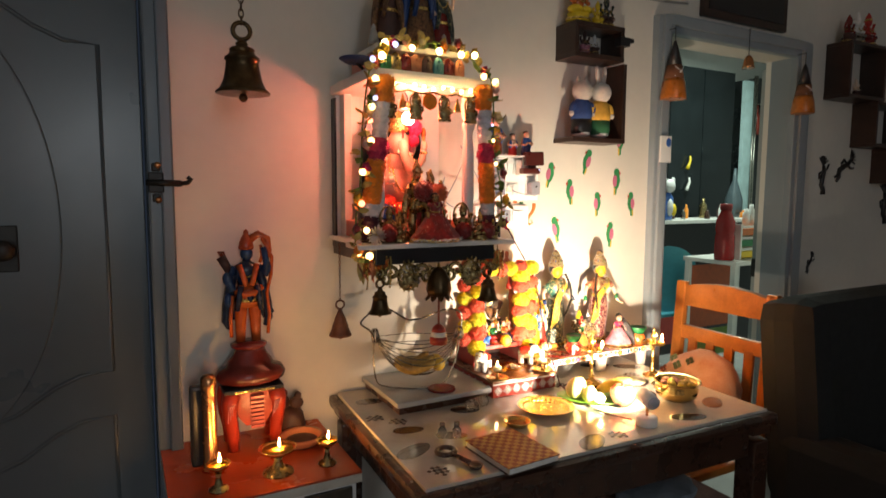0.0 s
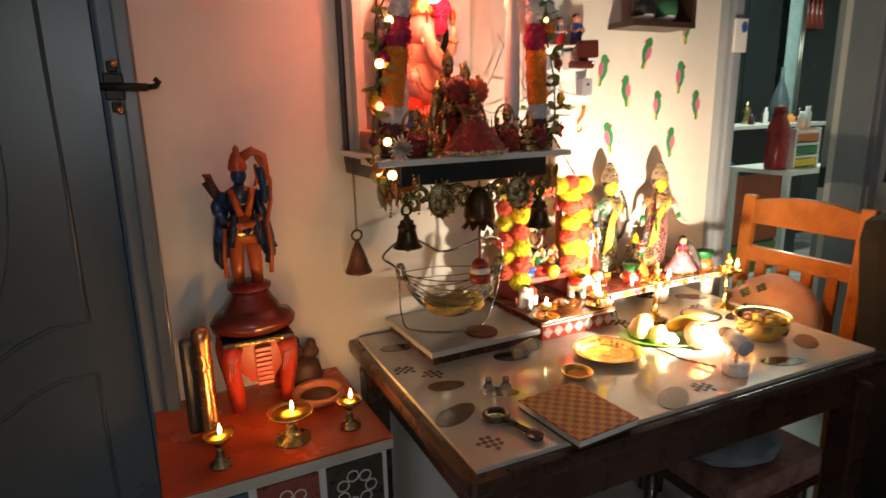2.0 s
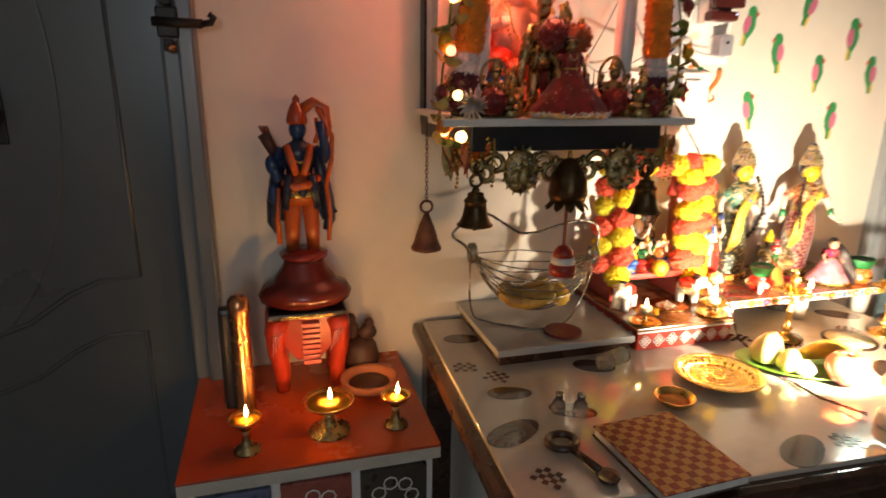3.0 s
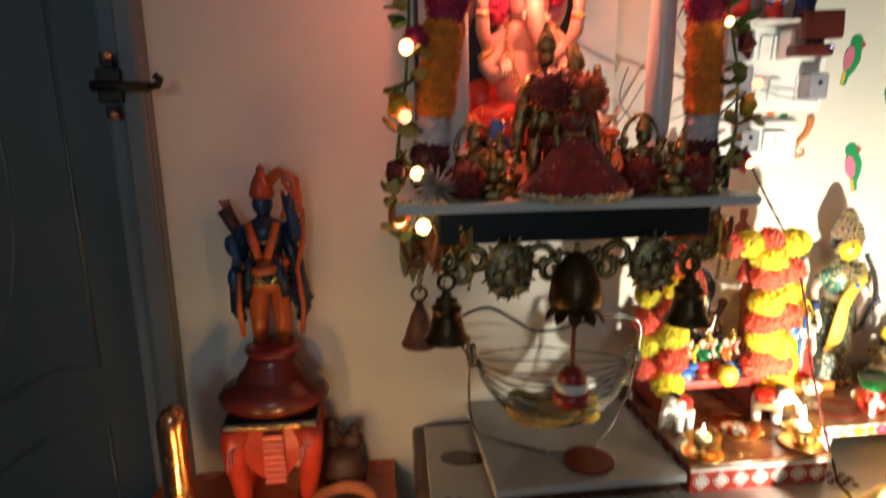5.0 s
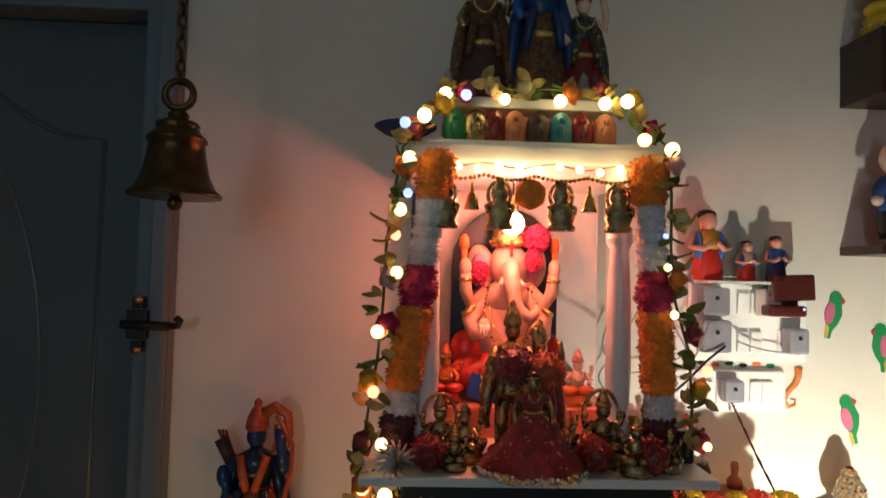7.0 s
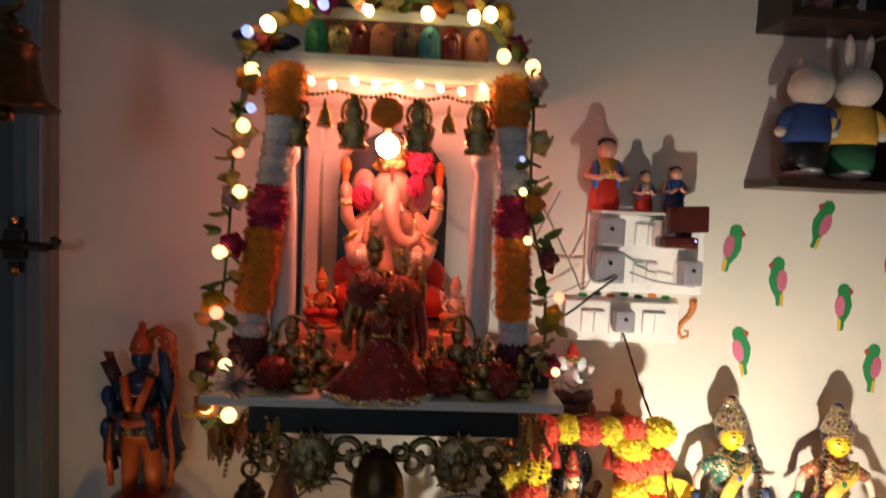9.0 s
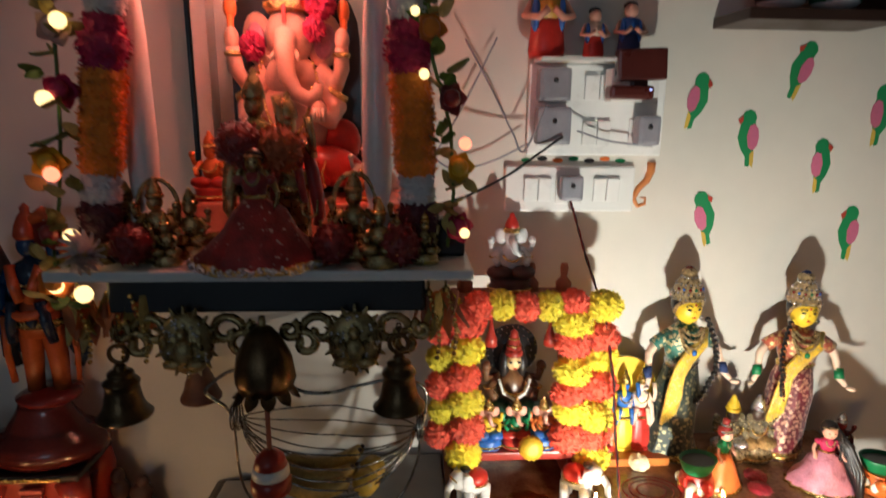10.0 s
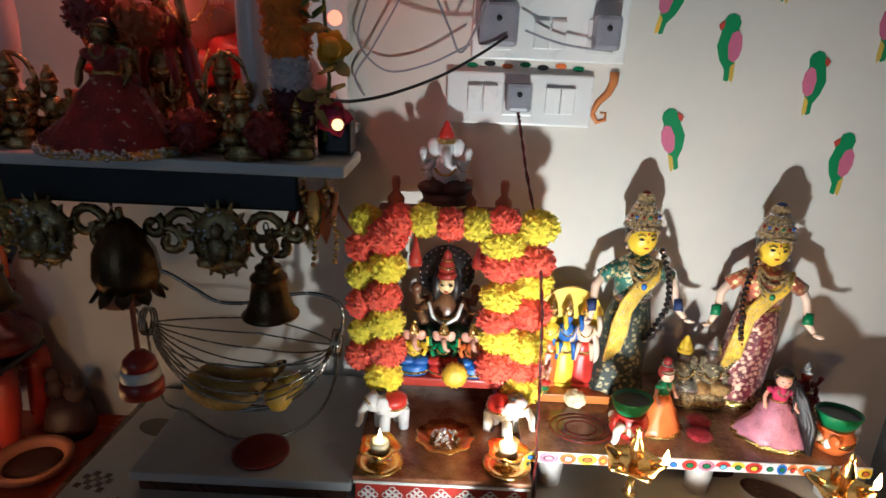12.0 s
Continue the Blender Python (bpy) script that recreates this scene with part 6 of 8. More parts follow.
def toy_elephant(loc, rz, label):
    o = Shape(PETAL_W)
    o.ball((0, 0, 0.036), (0.026, 0.018, 0.019), seg=16).ball((-0.026, 0, 0.048), (0.015, 0.014, 0.015), seg=14)
    for x in (-0.014, 0.016):
        for y in (-0.010, 0.010):
            o.rod((x, y, 0), (x, y, 0.030), 0.0075, 0.0085, 10)
    o.tube([(-0.038, 0, 0.046), (-0.046, 0, 0.036), (-0.047, 0, 0.022), (-0.052, 0, 0.014)], lambda u: 0.0065 - 0.003 * u, 8)
    for y in (-0.013, 0.013):
        o.ball((-0.020, y * 1.15, 0.049), (0.010, 0.003, 0.012), (0, 0, 20 if y > 0 else -20), 10)
    o.use(RED).lathe([(0.0205, 0), (0.020, 0.012), (0.012, 0.018), (0, 0.0205)], (0.003, 0, 0.036), 20, squash=0.93)
    o.use(GOLD).lathe([(0.0207, -0.001), (0.0217, 0.0008), (0.0207, 0.0026)], (0.003, 0, 0.036), 20, squash=0.93)
    o.tube([(-0.036, 0.010, 0.052), (-0.040, 0, 0.056), (-0.036, -0.010, 0.052)], 0.0016, 5)
    o.use(HAIR).ball((-0.015, 0, 0.062), (0.008, 0.010, 0.004), seg=8)
    o.thing("toy_elephant", loc, label, "figurine", "toy elephants", rz=rz)


toy_elephant((1.000, 1.676, 0.8030), 28, "white toy elephant with a red saddle cloth on the stool")
toy_elephant((1.162, 1.680, 0.8030), 150, "white toy elephant with a red saddle cloth on the stool")


def flame(parent, x, y, z, k=1.0, material=None):
    f = [(0.001, 0), (0.0036, 0.004), (0.0046, 0.009), (0.0034, 0.017), (0.0015, 0.026), (0, 0.032)]
    Shape(material or FLAME).lathe([(r * k, h * k) for r, h in f], (x, y, z), 10).part("flame", parent, "small burning flame")


def flower_diya(loc, k=1.0):
    d = thing("flower_diya", loc, "brass flower-shaped oil lamp with a burning tealight on the stool", "oil lamp", "stool lamps")
    Shape(BRASS).lathe([(0.0, 0), (0.030, 0.0), (0.033, 0.004), (0.031, 0.006), (0.024, 0.003), (0.006, 0.004), (0.004, 0.012), (0.006, 0.018)], (0, 0, 0), 24).part("saucer", d)
    Shape(BRASS).lathe([(0.006, 0.018), (0.018, 0.021), (0.028, 0.028), (0.027, 0.029), (0.016, 0.0225), (0, 0.021)], (0, 0, 0), 40, ripple=0.12, lobes=5).part("flower_cup", d)
    candle = Shape(WAX).lathe([(0.0125, 0.022), (0.0125, 0.035), (0.009, 0.036), (0, 0.034)], (0, 0, 0), 16).part("candle", d, "cream wax candle")
    flame(candle, 0, 0, 0.036, k, FLAME_LOW)


flower_diya((0.994, 1.592, 0.8030), 0.55)
flower_diya((1.164, 1.598, 0.8030), 1.0)
d = thing("brass_dish", (1.080, 1.640, 0.8030), "wavy brass dish with a heap of silver beads", "dish")
Shape(BRASS).lathe([(0, 0.002), (0.022, 0.003), (0.041, 0.013), (0.040, 0.0145), (0.021, 0.005), (0, 0.004)], (0, 0, 0), 40, ripple=0.06, lobes=9).part("bowl", d)
o = Shape(SILVER)
rnd = random.Random(6)
for k in range(60):
    a, q = rnd.uniform(0, 6.28), rnd.random() ** 0.5 * 0.021
    o.ball((q * math.cos(a), q * math.sin(a), 0.009 + (0.021 - q) * 0.5 + 0.002 * rnd.random()), 0.0027, seg=5)
tagged(o.part("silver_beads", d, "heap of silver beads"), kind="stuff")


def long_shelf():
    s = thing("painted_shelf", (1.420, 1.722, 0.7535), "long low board with a colourful painted edge on white cups", "shelf")
    Shape(mat("printed_brown_board", (0.15, 0.07, 0.045), 0.2, vary=0.4, scale=22, second=(0.34, 0.20, 0.13), coat=0.3)).box((0, 0, 0.060), (0.47, 0.225, 0.016), bevel=0.002).part("board", s, "glossy brown printed board")
    cols = [BLUE, RED, WHITE, ORANGE, mat("sky_paint", (0.15, 0.42, 0.60), 0.4), YELLOW, GREEN, PINK_CLOTH]
    rnd = random.Random(12)
    x = -0.233
    Shape(mat("cream_painted_band", (0.62, 0.58, 0.54), 0.4, vary=0.3, scale=60)).box((0, -0.1135, 0.060), (0.47, 0.002, 0.0165)).part("painted_band", s, "cream painted edge band")
    while x < 0.232:
        w = rnd.uniform(0.013, 0.028)
        o = Shape(rnd.choice(cols))
        pts = [(x + w * 0.5 + w * 0.5 * math.cos(a * math.pi / 5), 0.060 + 0.0082 * math.sin(a * math.pi / 5)) for a in range(10 if rnd.random() < 0.6 else 6)]
        o.slab(pts, -0.1155, -0.1142)
        c2 = x + w * 0.5
        o.use(HAIR).slab([(c2 + 0.28 * w * math.cos(a * math.pi / 4), 0.060 + 0.0045 * math.sin(a * math.pi / 4)) for a in range(8)], -0.1160, -0.1156)
        o.use(rnd.choice(cols)).slab([(c2 + 0.20 * w * math.cos(a * math.pi / 4), 0.060 + 0.0032 * math.sin(a * math.pi / 4)) for a in range(8)], -0.1164, -0.1161)
        o.part("painted_mark", s)
        x += w + 0.0004
    for x in (-0.19, 0.02, 0.205):
        for y in (-0.085, 0.085):
            Shape(mat("cloudy_cup_plastic", (0.50, 0.46, 0.42), 0.4)).lathe([(0.016, 0), (0.020, 0.052)], (x, y, 0), 18).part("cup", s, "upturned white cup")
    for r in (0.022, 0.034, 0.044):
        Shape(MAROON).tube([(-0.145 + r * math.cos(a * math.pi / 16), -0.055 + 0.8 * r * math.sin(a * math.pi / 16), 0.0685) for a in range(32)], 0.0012, 4, closed=True).part("printed_ring", s, "dark printed ring")


long_shelf()
SHELF = 0.8220
p = thing("plaque_with_figures_base", (1.268, 1.765, SHELF), "small orange wooden stand with a yellow arched back", "stand")
Shape(ORANGE_WOOD).box((0, 0, 0.007), (0.125, 0.07, 0.014), bevel=0.002).part("base", p)
Shape(YELLOW).slab([(0.055 * math.cos(a * math.pi / 14), 0.11 + 0.058 * math.sin(a * math.pi / 14)) for a in range(15)] + [(-0.055, 0.0145), (0.055, 0.0145)], 0.026, 0.032).part("arched_back", p, "yellow arched back panel")
for x, rb, tp in ((1.238, ORANGE, YELLOW), (1.262, YELLOW, BLUE), (1.290, RED, PEACH)):
    standing_figure((x, 1.772, SHELF + 0.014), 0.135, rb, tp, tp, GOLD, "small painted standing statue before the yellow arch", name="small_statue", gown=True, group="small painted statues")
seated_figure((1.222, 1.742, SHELF + 0.014), 0.06, SKIN, RED, GOLD, "small pink seated statue on the orange stand", base=GREEN, group="small painted statues")
f = thing("cream_rosette", (1.275, 1.722, SHELF + 0.010), "cream dried flower rosette on the shelf", "rosette")
Shape(WAX).puff((0, 0, 0.004), 0.016, 31, 0.18, 3, (1, 1, 0.8)).part("bloom", f)



def sari_doll(loc, h, skirt, bodice, cuff, plait, side, sway, label, rz):
    """A tall cloth doll: swaying skirt, sash, jewelled crown; side is where the plait falls."""
    o = Shape(skirt)
    o.lathe([(0.150, 0.0), (0.152, 0.02), (0.128, 0.10), (0.112, 0.22), (0.112, 0.34), (0.104, 0.43), (0.080, 0.50)], (0, 0, 0), 40, squash=0.8, ripple=0.035, lobes=13)
    o.use(GOLD).lathe([(0.152, 0.004), (0.158, 0.022), (0.150, 0.040)], (0, 0, 0), 40, squash=0.8, ripple=0.035, lobes=13)
    o.use(SILVER if side > 0 else GOLD).lathe([(0.084, 0.485), (0.094, 0.498), (0.094, 0.512), (0.082, 0.522)], (0, 0, 0), 24, squash=0.8)
    o.use(bodice).lathe([(0.078, 0.515), (0.094, 0.56), (0.108, 0.62), (0.104, 0.655), (0.074, 0.69), (0.036, 0.715), (0.030, 0.735)], (0, 0, 0), 24, squash=0.72)
    for sg in (-1, 1):
        o.rod((sg * 0.080, 0, 0.662), (sg * 0.165, -0.004, 0.600), 0.030, 0.036, 12)
    o.use(PEACH)
    for sg in (-1, 1):
        o.tube([(sg * 0.155, -0.004, 0.612), (sg * 0.190, -0.010, 0.555), (sg * 0.198, -0.03, 0.505), (sg * 0.200, -0.055, 0.455), (sg * 0.225, -0.085, 0.425)], lambda u: 0.023 - 0.011 * u, 9)
        o.ball((sg * 0.240, -0.100, 0.417), (0.024, 0.012, 0.010), (0, 0, sg * -30), 8)
    o.use(cuff)
    for sg in (-1, 1):
        o.rod((sg * 0.205, -0.035, 0.500), (sg * 0.203, -0.060, 0.450), 0.0215, 0.020, 10)
    # sash from one shoulder over the waist to the hem
    o.use(brocade("yellow_silk_brocade", (0.70, 0.43, 0.03), (0.62, 0.46, 0.20), 150, 0.46))
    for j in range(6):
        q = 0.017 * j
        o.tube([(0.100 - q * 0.6, -0.030, 0.690 - q * 0.2), (0.065 - q, -0.088 + q * 0.1, 0.62 - q * 0.3), (0.0 - q, -0.092, 0.54 - q * 0.4), (-0.040 - q * 0.8, -0.094, 0.46 - q * 0.7), (-0.055 - q * 0.6, -0.104 + q * 0.3, 0.36 - q), (-0.060 - q * 0.5, -0.108 + q * 0.4, 0.27 - q * 0.9)], lambda u: 0.0105 + 0.002 * math.sin(9 * u), 7)
    # necklaces
    o.use(JEWEL)
    for r, drop in ((0.046, 0.030), (0.058, 0.062), (0.066, 0.100), (0.060, 0.135)):
        o.tube([(r * math.cos(a * math.pi / 12), -0.058 - 0.032 * math.sin(a * math.pi / 12), 0.705 - drop * math.sin(a * math.pi / 12)) for a in range(13)], 0.0075, 6)
    o.use(BLUE if side > 0 else GREEN).ball((0.004, -0.098, 0.585), (0.014, 0.010, 0.016), seg=8)
    # head, hair and crown
    o.use(YELLOW).rod((0, 0, 0.69), (0, 0, 0.75), 0.030, 0.030, 12).ball((0, -0.010, 0.790), (0.066, 0.062, 0.078), seg=20)
    o.use(HAIR).ball((0, 0.016, 0.812), (0.073, 0.066, 0.082), seg=18)
    for sg in (-1, 1):
        o.ball((sg * 0.026, -0.067, 0.800), (0.011, 0.005, 0.006), (0, 0, sg * 20), 8)
        o.tube([(sg * 0.012, -0.072, 0.816), (sg * 0.028, -0.068, 0.822), (sg * 0.042, -0.060, 0.814)], 0.003, 5)
    o.use(RED).ball((0, -0.068, 0.758), (0.013, 0.005, 0.0045), seg=8).ball((0, -0.074, 0.826), (0.005, 0.004, 0.007), seg=6)
    o.use(YELLOW).ball((0, -0.074, 0.782), (0.007, 0.008, 0.012), seg=8)
    o.use(JEWEL).lathe([(0.078, 0.838), (0.081, 0.852), (0.073, 0.872), (0.066, 0.900), (0.052, 0.930), (0.036, 0.955)], (0, 0.006, 0), 24)
    o.tube([(0.070 * math.cos(a * math.pi / 12), 0.0 - 0.072 * math.sin(a * math.pi / 12), 0.770 + 0.085 * math.sin(a * math.pi / 12) ** 0.6) for a in range(13)], 0.009, 6)
    o.use(JEWEL).ball((0, 0.010, 0.972), (0.040, 0.038, 0.028), seg=14)
    o.use(plait).ball((0, 0.012, 0.984), (0.026, 0.026, 0.024), seg=12)
    o.use(SILVER)
    for z, r, n in ((0.846, 0.081, 20), (0.876, 0.073, 18), (0.918, 0.059, 16), (0.952, 0.040, 14)):
        for q in range(n):
            t = 2 * math.pi * q / n
            o.ball((r * math.cos(t), 0.006 + r * math.sin(t), z), 0.0068, seg=5)
    for q in range(7):
        t = -math.pi * (0.1 + 0.8 * q / 6)
        o.use((MAROON, BLUE, MAROON, GREEN, MAROON, BLUE, MAROON)[q]).ball((0.068 * math.cos(t), 0.006 + 0.068 * math.sin(t), 0.897), 0.008, seg=6)
    o.use(SILVER)
    for sg in (-1, 1):
        o.ball((sg * 0.068, -0.020, 0.745), 0.013, seg=8)
    # the long plait, bound with beads
    for j in range(17):
        u = j / 16
        x, z = side * (0.080 + 0.050 * math.sin(3.0 * u)) - 0.04 * u * u * side, 0.745 - 0.43 * u
        o.use(HAIR).ball((x, -0.062 - 0.050 * math.sin(2.6 * u), z), (0.0155, 0.015, 0.016), seg=7)
        o.use(SILVER if side > 0 else COPPER).ball((x, -0.078 - 0.050 * math.sin(2.6 * u), z), (0.010, 0.006, 0.007), seg=5)
    for v in o.bm.verts:
        u = max(0.0, 0.52 - v.co.z)
        v.co.x += sway * u * (0.4 + 1.2 * u)
        if v.co.z < 0.5:
            d = noise.noise_vector(v.co * 8.0 + Vector((side * 5.0, 0, 0)))
            v.co += Vector((d.x, d.y, 0)) * 0.020
        v.co *= h
    return o.thing("doll", loc, label, "doll", "large dolls", rz=rz)


sari_doll((1.358, 1.780, SHELF), 0.325, GREEN_CLOTH, brocade("teal_gold_brocade", (0.012, 0.10, 0.075), (0.62, 0.54, 0.30), 130, 0.56), NAVY, MAROON, 1, -0.10, "tall yellow-faced doll in a green brocade sari with jewelled crown", 6)
sari_doll((1.550, 1.772, SHELF), 0.318, RED_CLOTH2, brocade("rust_gold_brocade", (0.34, 0.07, 0.03), (0.75, 0.52, 0.22), 130, 0.56), GREEN, NAVY, -1, -0.14, "tall yellow-faced doll in a red and gold brocade sari", -8)
skirted_doll((1.388, 1.676, SHELF), 0.106, ORANGE, GREEN, SKIN, MAROON, "small doll in an orange skirt and green blouse", flare=0.34, group="small dolls", rz=30, head=1.35, crumple=0.022)
skirted_doll((1.547, 1.668, SHELF), 0.112, PINK_CLOTH, PETAL_M, SKIN, HAIR, "small doll in a wide pink satin skirt", flare=0.44, braid=True, veil=True, group="small dolls", rz=-15, head=1.4, crumple=0.026)
for x, c, robe in ((1.441, YELLOW, SILVER), (1.484, SILVER, mat("amber_bead_cloth", (0.50, 0.24, 0.05), 0.35, 0.3, vary=0.5, scale=200, bump=0.8, second=(0.75, 0.5, 0.2)))):
    seated_figure((x, 1.752, SHELF), 0.115, mat("silver_bead_cloth", (0.36, 0.33, 0.28), 0.25, 0.7, vary=0.5, scale=200, bump=1.0, second=(0.80, 0.66, 0.40)), robe, c, "small beaded seated statue with a dark face", base=JEWEL, face=mat("dark_face", (0.06, 0.035, 0.025), 0.4), group="beaded statues")
for x, y in ((1.452, 1.688), (1.440, 1.655)):
    f = thing("crimson_rosette", (x, y, SHELF), "crimson beaded rosette lying on the shelf", "rosette", "crimson rosettes")
    Shape(mat("crimson_beads", (0.30, 0.016, 0.030), 0.35, vary=0.4, scale=160, bump=0.8)).pompom((0, 0, 0.007), 0.017, int(x * 900), 200, (1, 1, 0.42)).part("bloom", f)

seated_figure((1.628, 1.745, SHELF), 0.085, MAROON, RED_CLOTH, SILVER, "small dark red seated statue with a silver crown on the shelf", base=MAROON, group="beaded statues")


def elephant_pot(loc, body, rz):
    p = thing("painted_pot", loc, "small painted elephant-shaped clay pot with a green leaf-shaped bowl", "pot", "painted pots", rz=rz)
    Shape(body).lathe([(0.020, 0), (0.027, 0.010), (0.026, 0.024), (0.020, 0.032), (0.022, 0.036)], (0, 0, 0), 20, ripple=0.05, lobes=4).part("body", p)
    o = Shape(GREEN).lathe([(0.018, 0.034), (0.024, 0.042), (0.030, 0.057), (0.029, 0.059), (0.0255, 0.053), (0, 0.046)], (0, 0, 0), 24, squash=0.8)
    o.use(HAIR).lathe([(0.0252, 0.0538), (0, 0.0500)], (0, 0, 0), 24, squash=0.8)
    o.part("bowl", p, "green leaf-shaped bowl")
    Shape(GOLD).lathe([(0.0265, 0.013), (0.028, 0.017), (0.0265, 0.021)], (0, 0, 0), 20).part("gold_band", p)
    Shape(WHITE).tube([(-0.020, -0.016, 0.026), (-0.030, -0.020, 0.020), (-0.031, -0.021, 0.008), (-0.036, -0.023, 0.004)], lambda u: 0.007 - 0.003 * u, 8).part("trunk", p, "white painted elephant trunk")
    for k in (-1, 1):
        Shape(body).ball((-0.016 + 0.010 * k, -0.018 - 0.012 * k, 0.026), (0.004, 0.009, 0.009), (0, 0, 40 * k), 10).part("ear", p)
    for k in range(3):
        Shape(WHITE).ball((0.025 * math.cos(k * 2.1 - 2.0), 0.025 * math.sin(k * 2.1 - 2.0), 0.018), (0.006, 0.006, 0.008), seg=8).part("painted_boss", p, "white painted boss")


elephant_pot((1.340, 1.660, SHELF), RED, 15)
elephant_pot((1.622, 1.650, SHELF), ORANGE, -20)


def tall_diya(loc, rz, label):
    d = thing("tall_brass_lamp", loc, label, "oil lamp", "tall brass lamps", rz=rz)
    Shape(BRASS).lathe([(0, 0), (0.030, 0), (0.031, 0.005), (0.024, 0.010), (0.010, 0.018), (0.008, 0.026), (0.011, 0.032), (0.006, 0.038), (0.0055, 0.075), (0.009, 0.080), (0.005, 0.086), (0.005, 0.118), (0.009, 0.124)], (0, 0, 0), 24).part("stem", d)
    dish = Shape(BRASS).lathe([(0.008, 0.124), (0.022, 0.128), (0.034, 0.136), (0.033, 0.138), (0.020, 0.131), (0.006, 0.129)], (0, 0, 0), 40, ripple=0.10, lobes=5).part("oil_dish", d)
    Shape(BRASS).lathe([(0.006, 0.128), (0.004, 0.142), (0.008, 0.156), (0.009, 0.164), (0.005, 0.178), (0.003, 0.186), (0.004, 0.19), (0, 0.198)], (0, 0, 0), 16).part("finial", d)
    for k in range(5):
        t = 2 * math.pi * k / 5
        Shape(BRASS).tube([(0.020 * math.cos(t), 0.020 * math.sin(t), 0.132), (0.032 * math.cos(t), 0.032 * math.sin(t), 0.136), (0.038 * math.cos(t), 0.038 * math.sin(t), 0.1385)], lambda u: 0.0075 - 0.003 * u, 8).part("spout", dish)
    flame(dish, 0.036, -0.002, 0.139, 0.85)
    for ob in d.children_recursive:
        for v in ob.data.vertices:
            v.co.z *= 0.82


tall_diya((1.311, 1.541, 0.7535), -8, "tall brass stand lamp with one burning wick on the table")
tall_diya((1.545, 1.510, 0.7535), 0, "tall brass stand lamp with one burning wick at the table end")


def offerings():
    p = thing("brass_plate", (1.045, 1.428, 0.7535), "embossed round brass plate with a fluted rim", "plate")
    Shape(BRASS).lathe([(0, 0.002), (0.052, 0.002), (0.070, 0.010), (0.078, 0.013), (0.078, 0.015), (0.069, 0.0125), (0.050, 0.005), (0.048, 0.0055), (0, 0.0045)], (0, 0, 0), 96, ripple=0.012, lobes=32).part("plate_body", p)
    for r, n in ((0.018, 8), (0.034, 14), (0.062, 28)):
        for q in range(n):
            Shape(BRASS).ball((r * math.cos(q * 6.2832 / n), r * math.sin(q * 6.2832 / n), 0.0052 if r < 0.05 else 0.0100), (0.0042, 0.0032, 0.0016), (0, 0, q * 360 / n), 8).part("embossed_boss", p)
    for r in (0.012, 0.024, 0.036):
        o = Shape(BRASS)
        m = int(r * 900)
        for k in range(m):
            a = 2 * math.pi * k / m
            o.ball((r * math.cos(a), r * math.sin(a), 0.0052), (0.0045, 0.0045, 0.0014), seg=6)
        tagged(o.part("embossed_ring", p), kind="stuff")
    c = thing("small_brass_cup", (0.912, 1.374, 0.7535), "small shallow brass cup with red kumkum paste", "cup")
    Shape(BRASS).lathe([(0, 0), (0.024, 0), (0.033, 0.010), (0.034, 0.014), (0.032, 0.014), (0.024, 0.003), (0, 0.003)], (0, 0, 0), 28).part("cup_body", c)
    Shape(mat("turmeric_paste", (0.62, 0.20, 0.03), 0.7, vary=0.3, scale=60)).lathe([(0.026, 0.005), (0.018, 0.0075), (0, 0.008)], (0, 0, 0), 20).part("paste", c, "orange-red paste")
    lf = thing("leaf_platter", (1.225, 1.425, 0.7535), "oval green leaf platter holding fruit", "platter", rz=-32)
    Shape(GREEN_LEAF).lathe([(0, 0.002), (0.085, 0.002), (0.112, 0.009), (0.113, 0.012), (0.084, 0.006), (0, 0.005)], (0, 0, 0), 40, squash=0.55).part("leaf_dish", lf)
    ap = thing("apple", (1.247, 1.345, 0.7592), "red and yellow apple on the leaf platter", "fruit")
    Shape(APPLE).lathe([(0.0, 0.004), (0.012, 0.0), (0.026, 0.010), (0.035, 0.028), (0.034, 0.044), (0.024, 0.056), (0.010, 0.058), (0, 0.050)], (0, 0, 0), 24).part("flesh", ap)
    Shape(BOX_WOOD).rod((0, 0, 0.05), (0.004, 0, 0.068), 0.0016, 0.0012, 6).part("stalk", ap)
    Shape(FRUIT_Y).tube([(-0.05, 0.0, 0.018), (-0.025, 0.006, 0.022), (0.0, 0.008, 0.026), (0.028, 0.004, 0.030), (0.052, -0.004, 0.040)], lambda u: 0.006 + 0.013 * math.sin(math.pi * (0.1 + 0.8 * u)), 10).thing("banana", (1.285, 1.415, 0.762), "ripe yellow banana on the leaf platter", "fruit", rz=-15)
    for i, (x, y, r) in enumerate(((1.172, 1.452, 0.028), (1.205, 1.478, 0.024), (1.188, 1.418, 0.022))):
        o = Shape(mat("pale_pear", (0.74, 0.60, 0.22), 0.4, vary=0.15, scale=25)).lathe([(0, 0.0), (r * 0.8, r * 0.25), (r, r * 0.9), (r * 0.75, r * 1.6), (r * 0.3, r * 2.1), (0, r * 2.15)], (0, 0, 0), 18, ripple=0.05, lobes=5)
        o.thing("pale_fruit", (x, y, 0.7592), "pale yellow fruit on the leaf platter", "fruit", "pale fruits", rx=8 * i)
    o = Shape(PETAL_W).puff((0, 0, 0.014), 0.018, 77, 0.25, 3, (1, 1, 0.8))
    o.thing("white_blossom", (1.205, 1.392, 0.7592), "white blossom on the leaf platter", "flower")
    b = thing("brass_bowl", (1.440, 1.325, 0.7535), "polished brass bowl with side handles full of yellow fruits", "bowl")
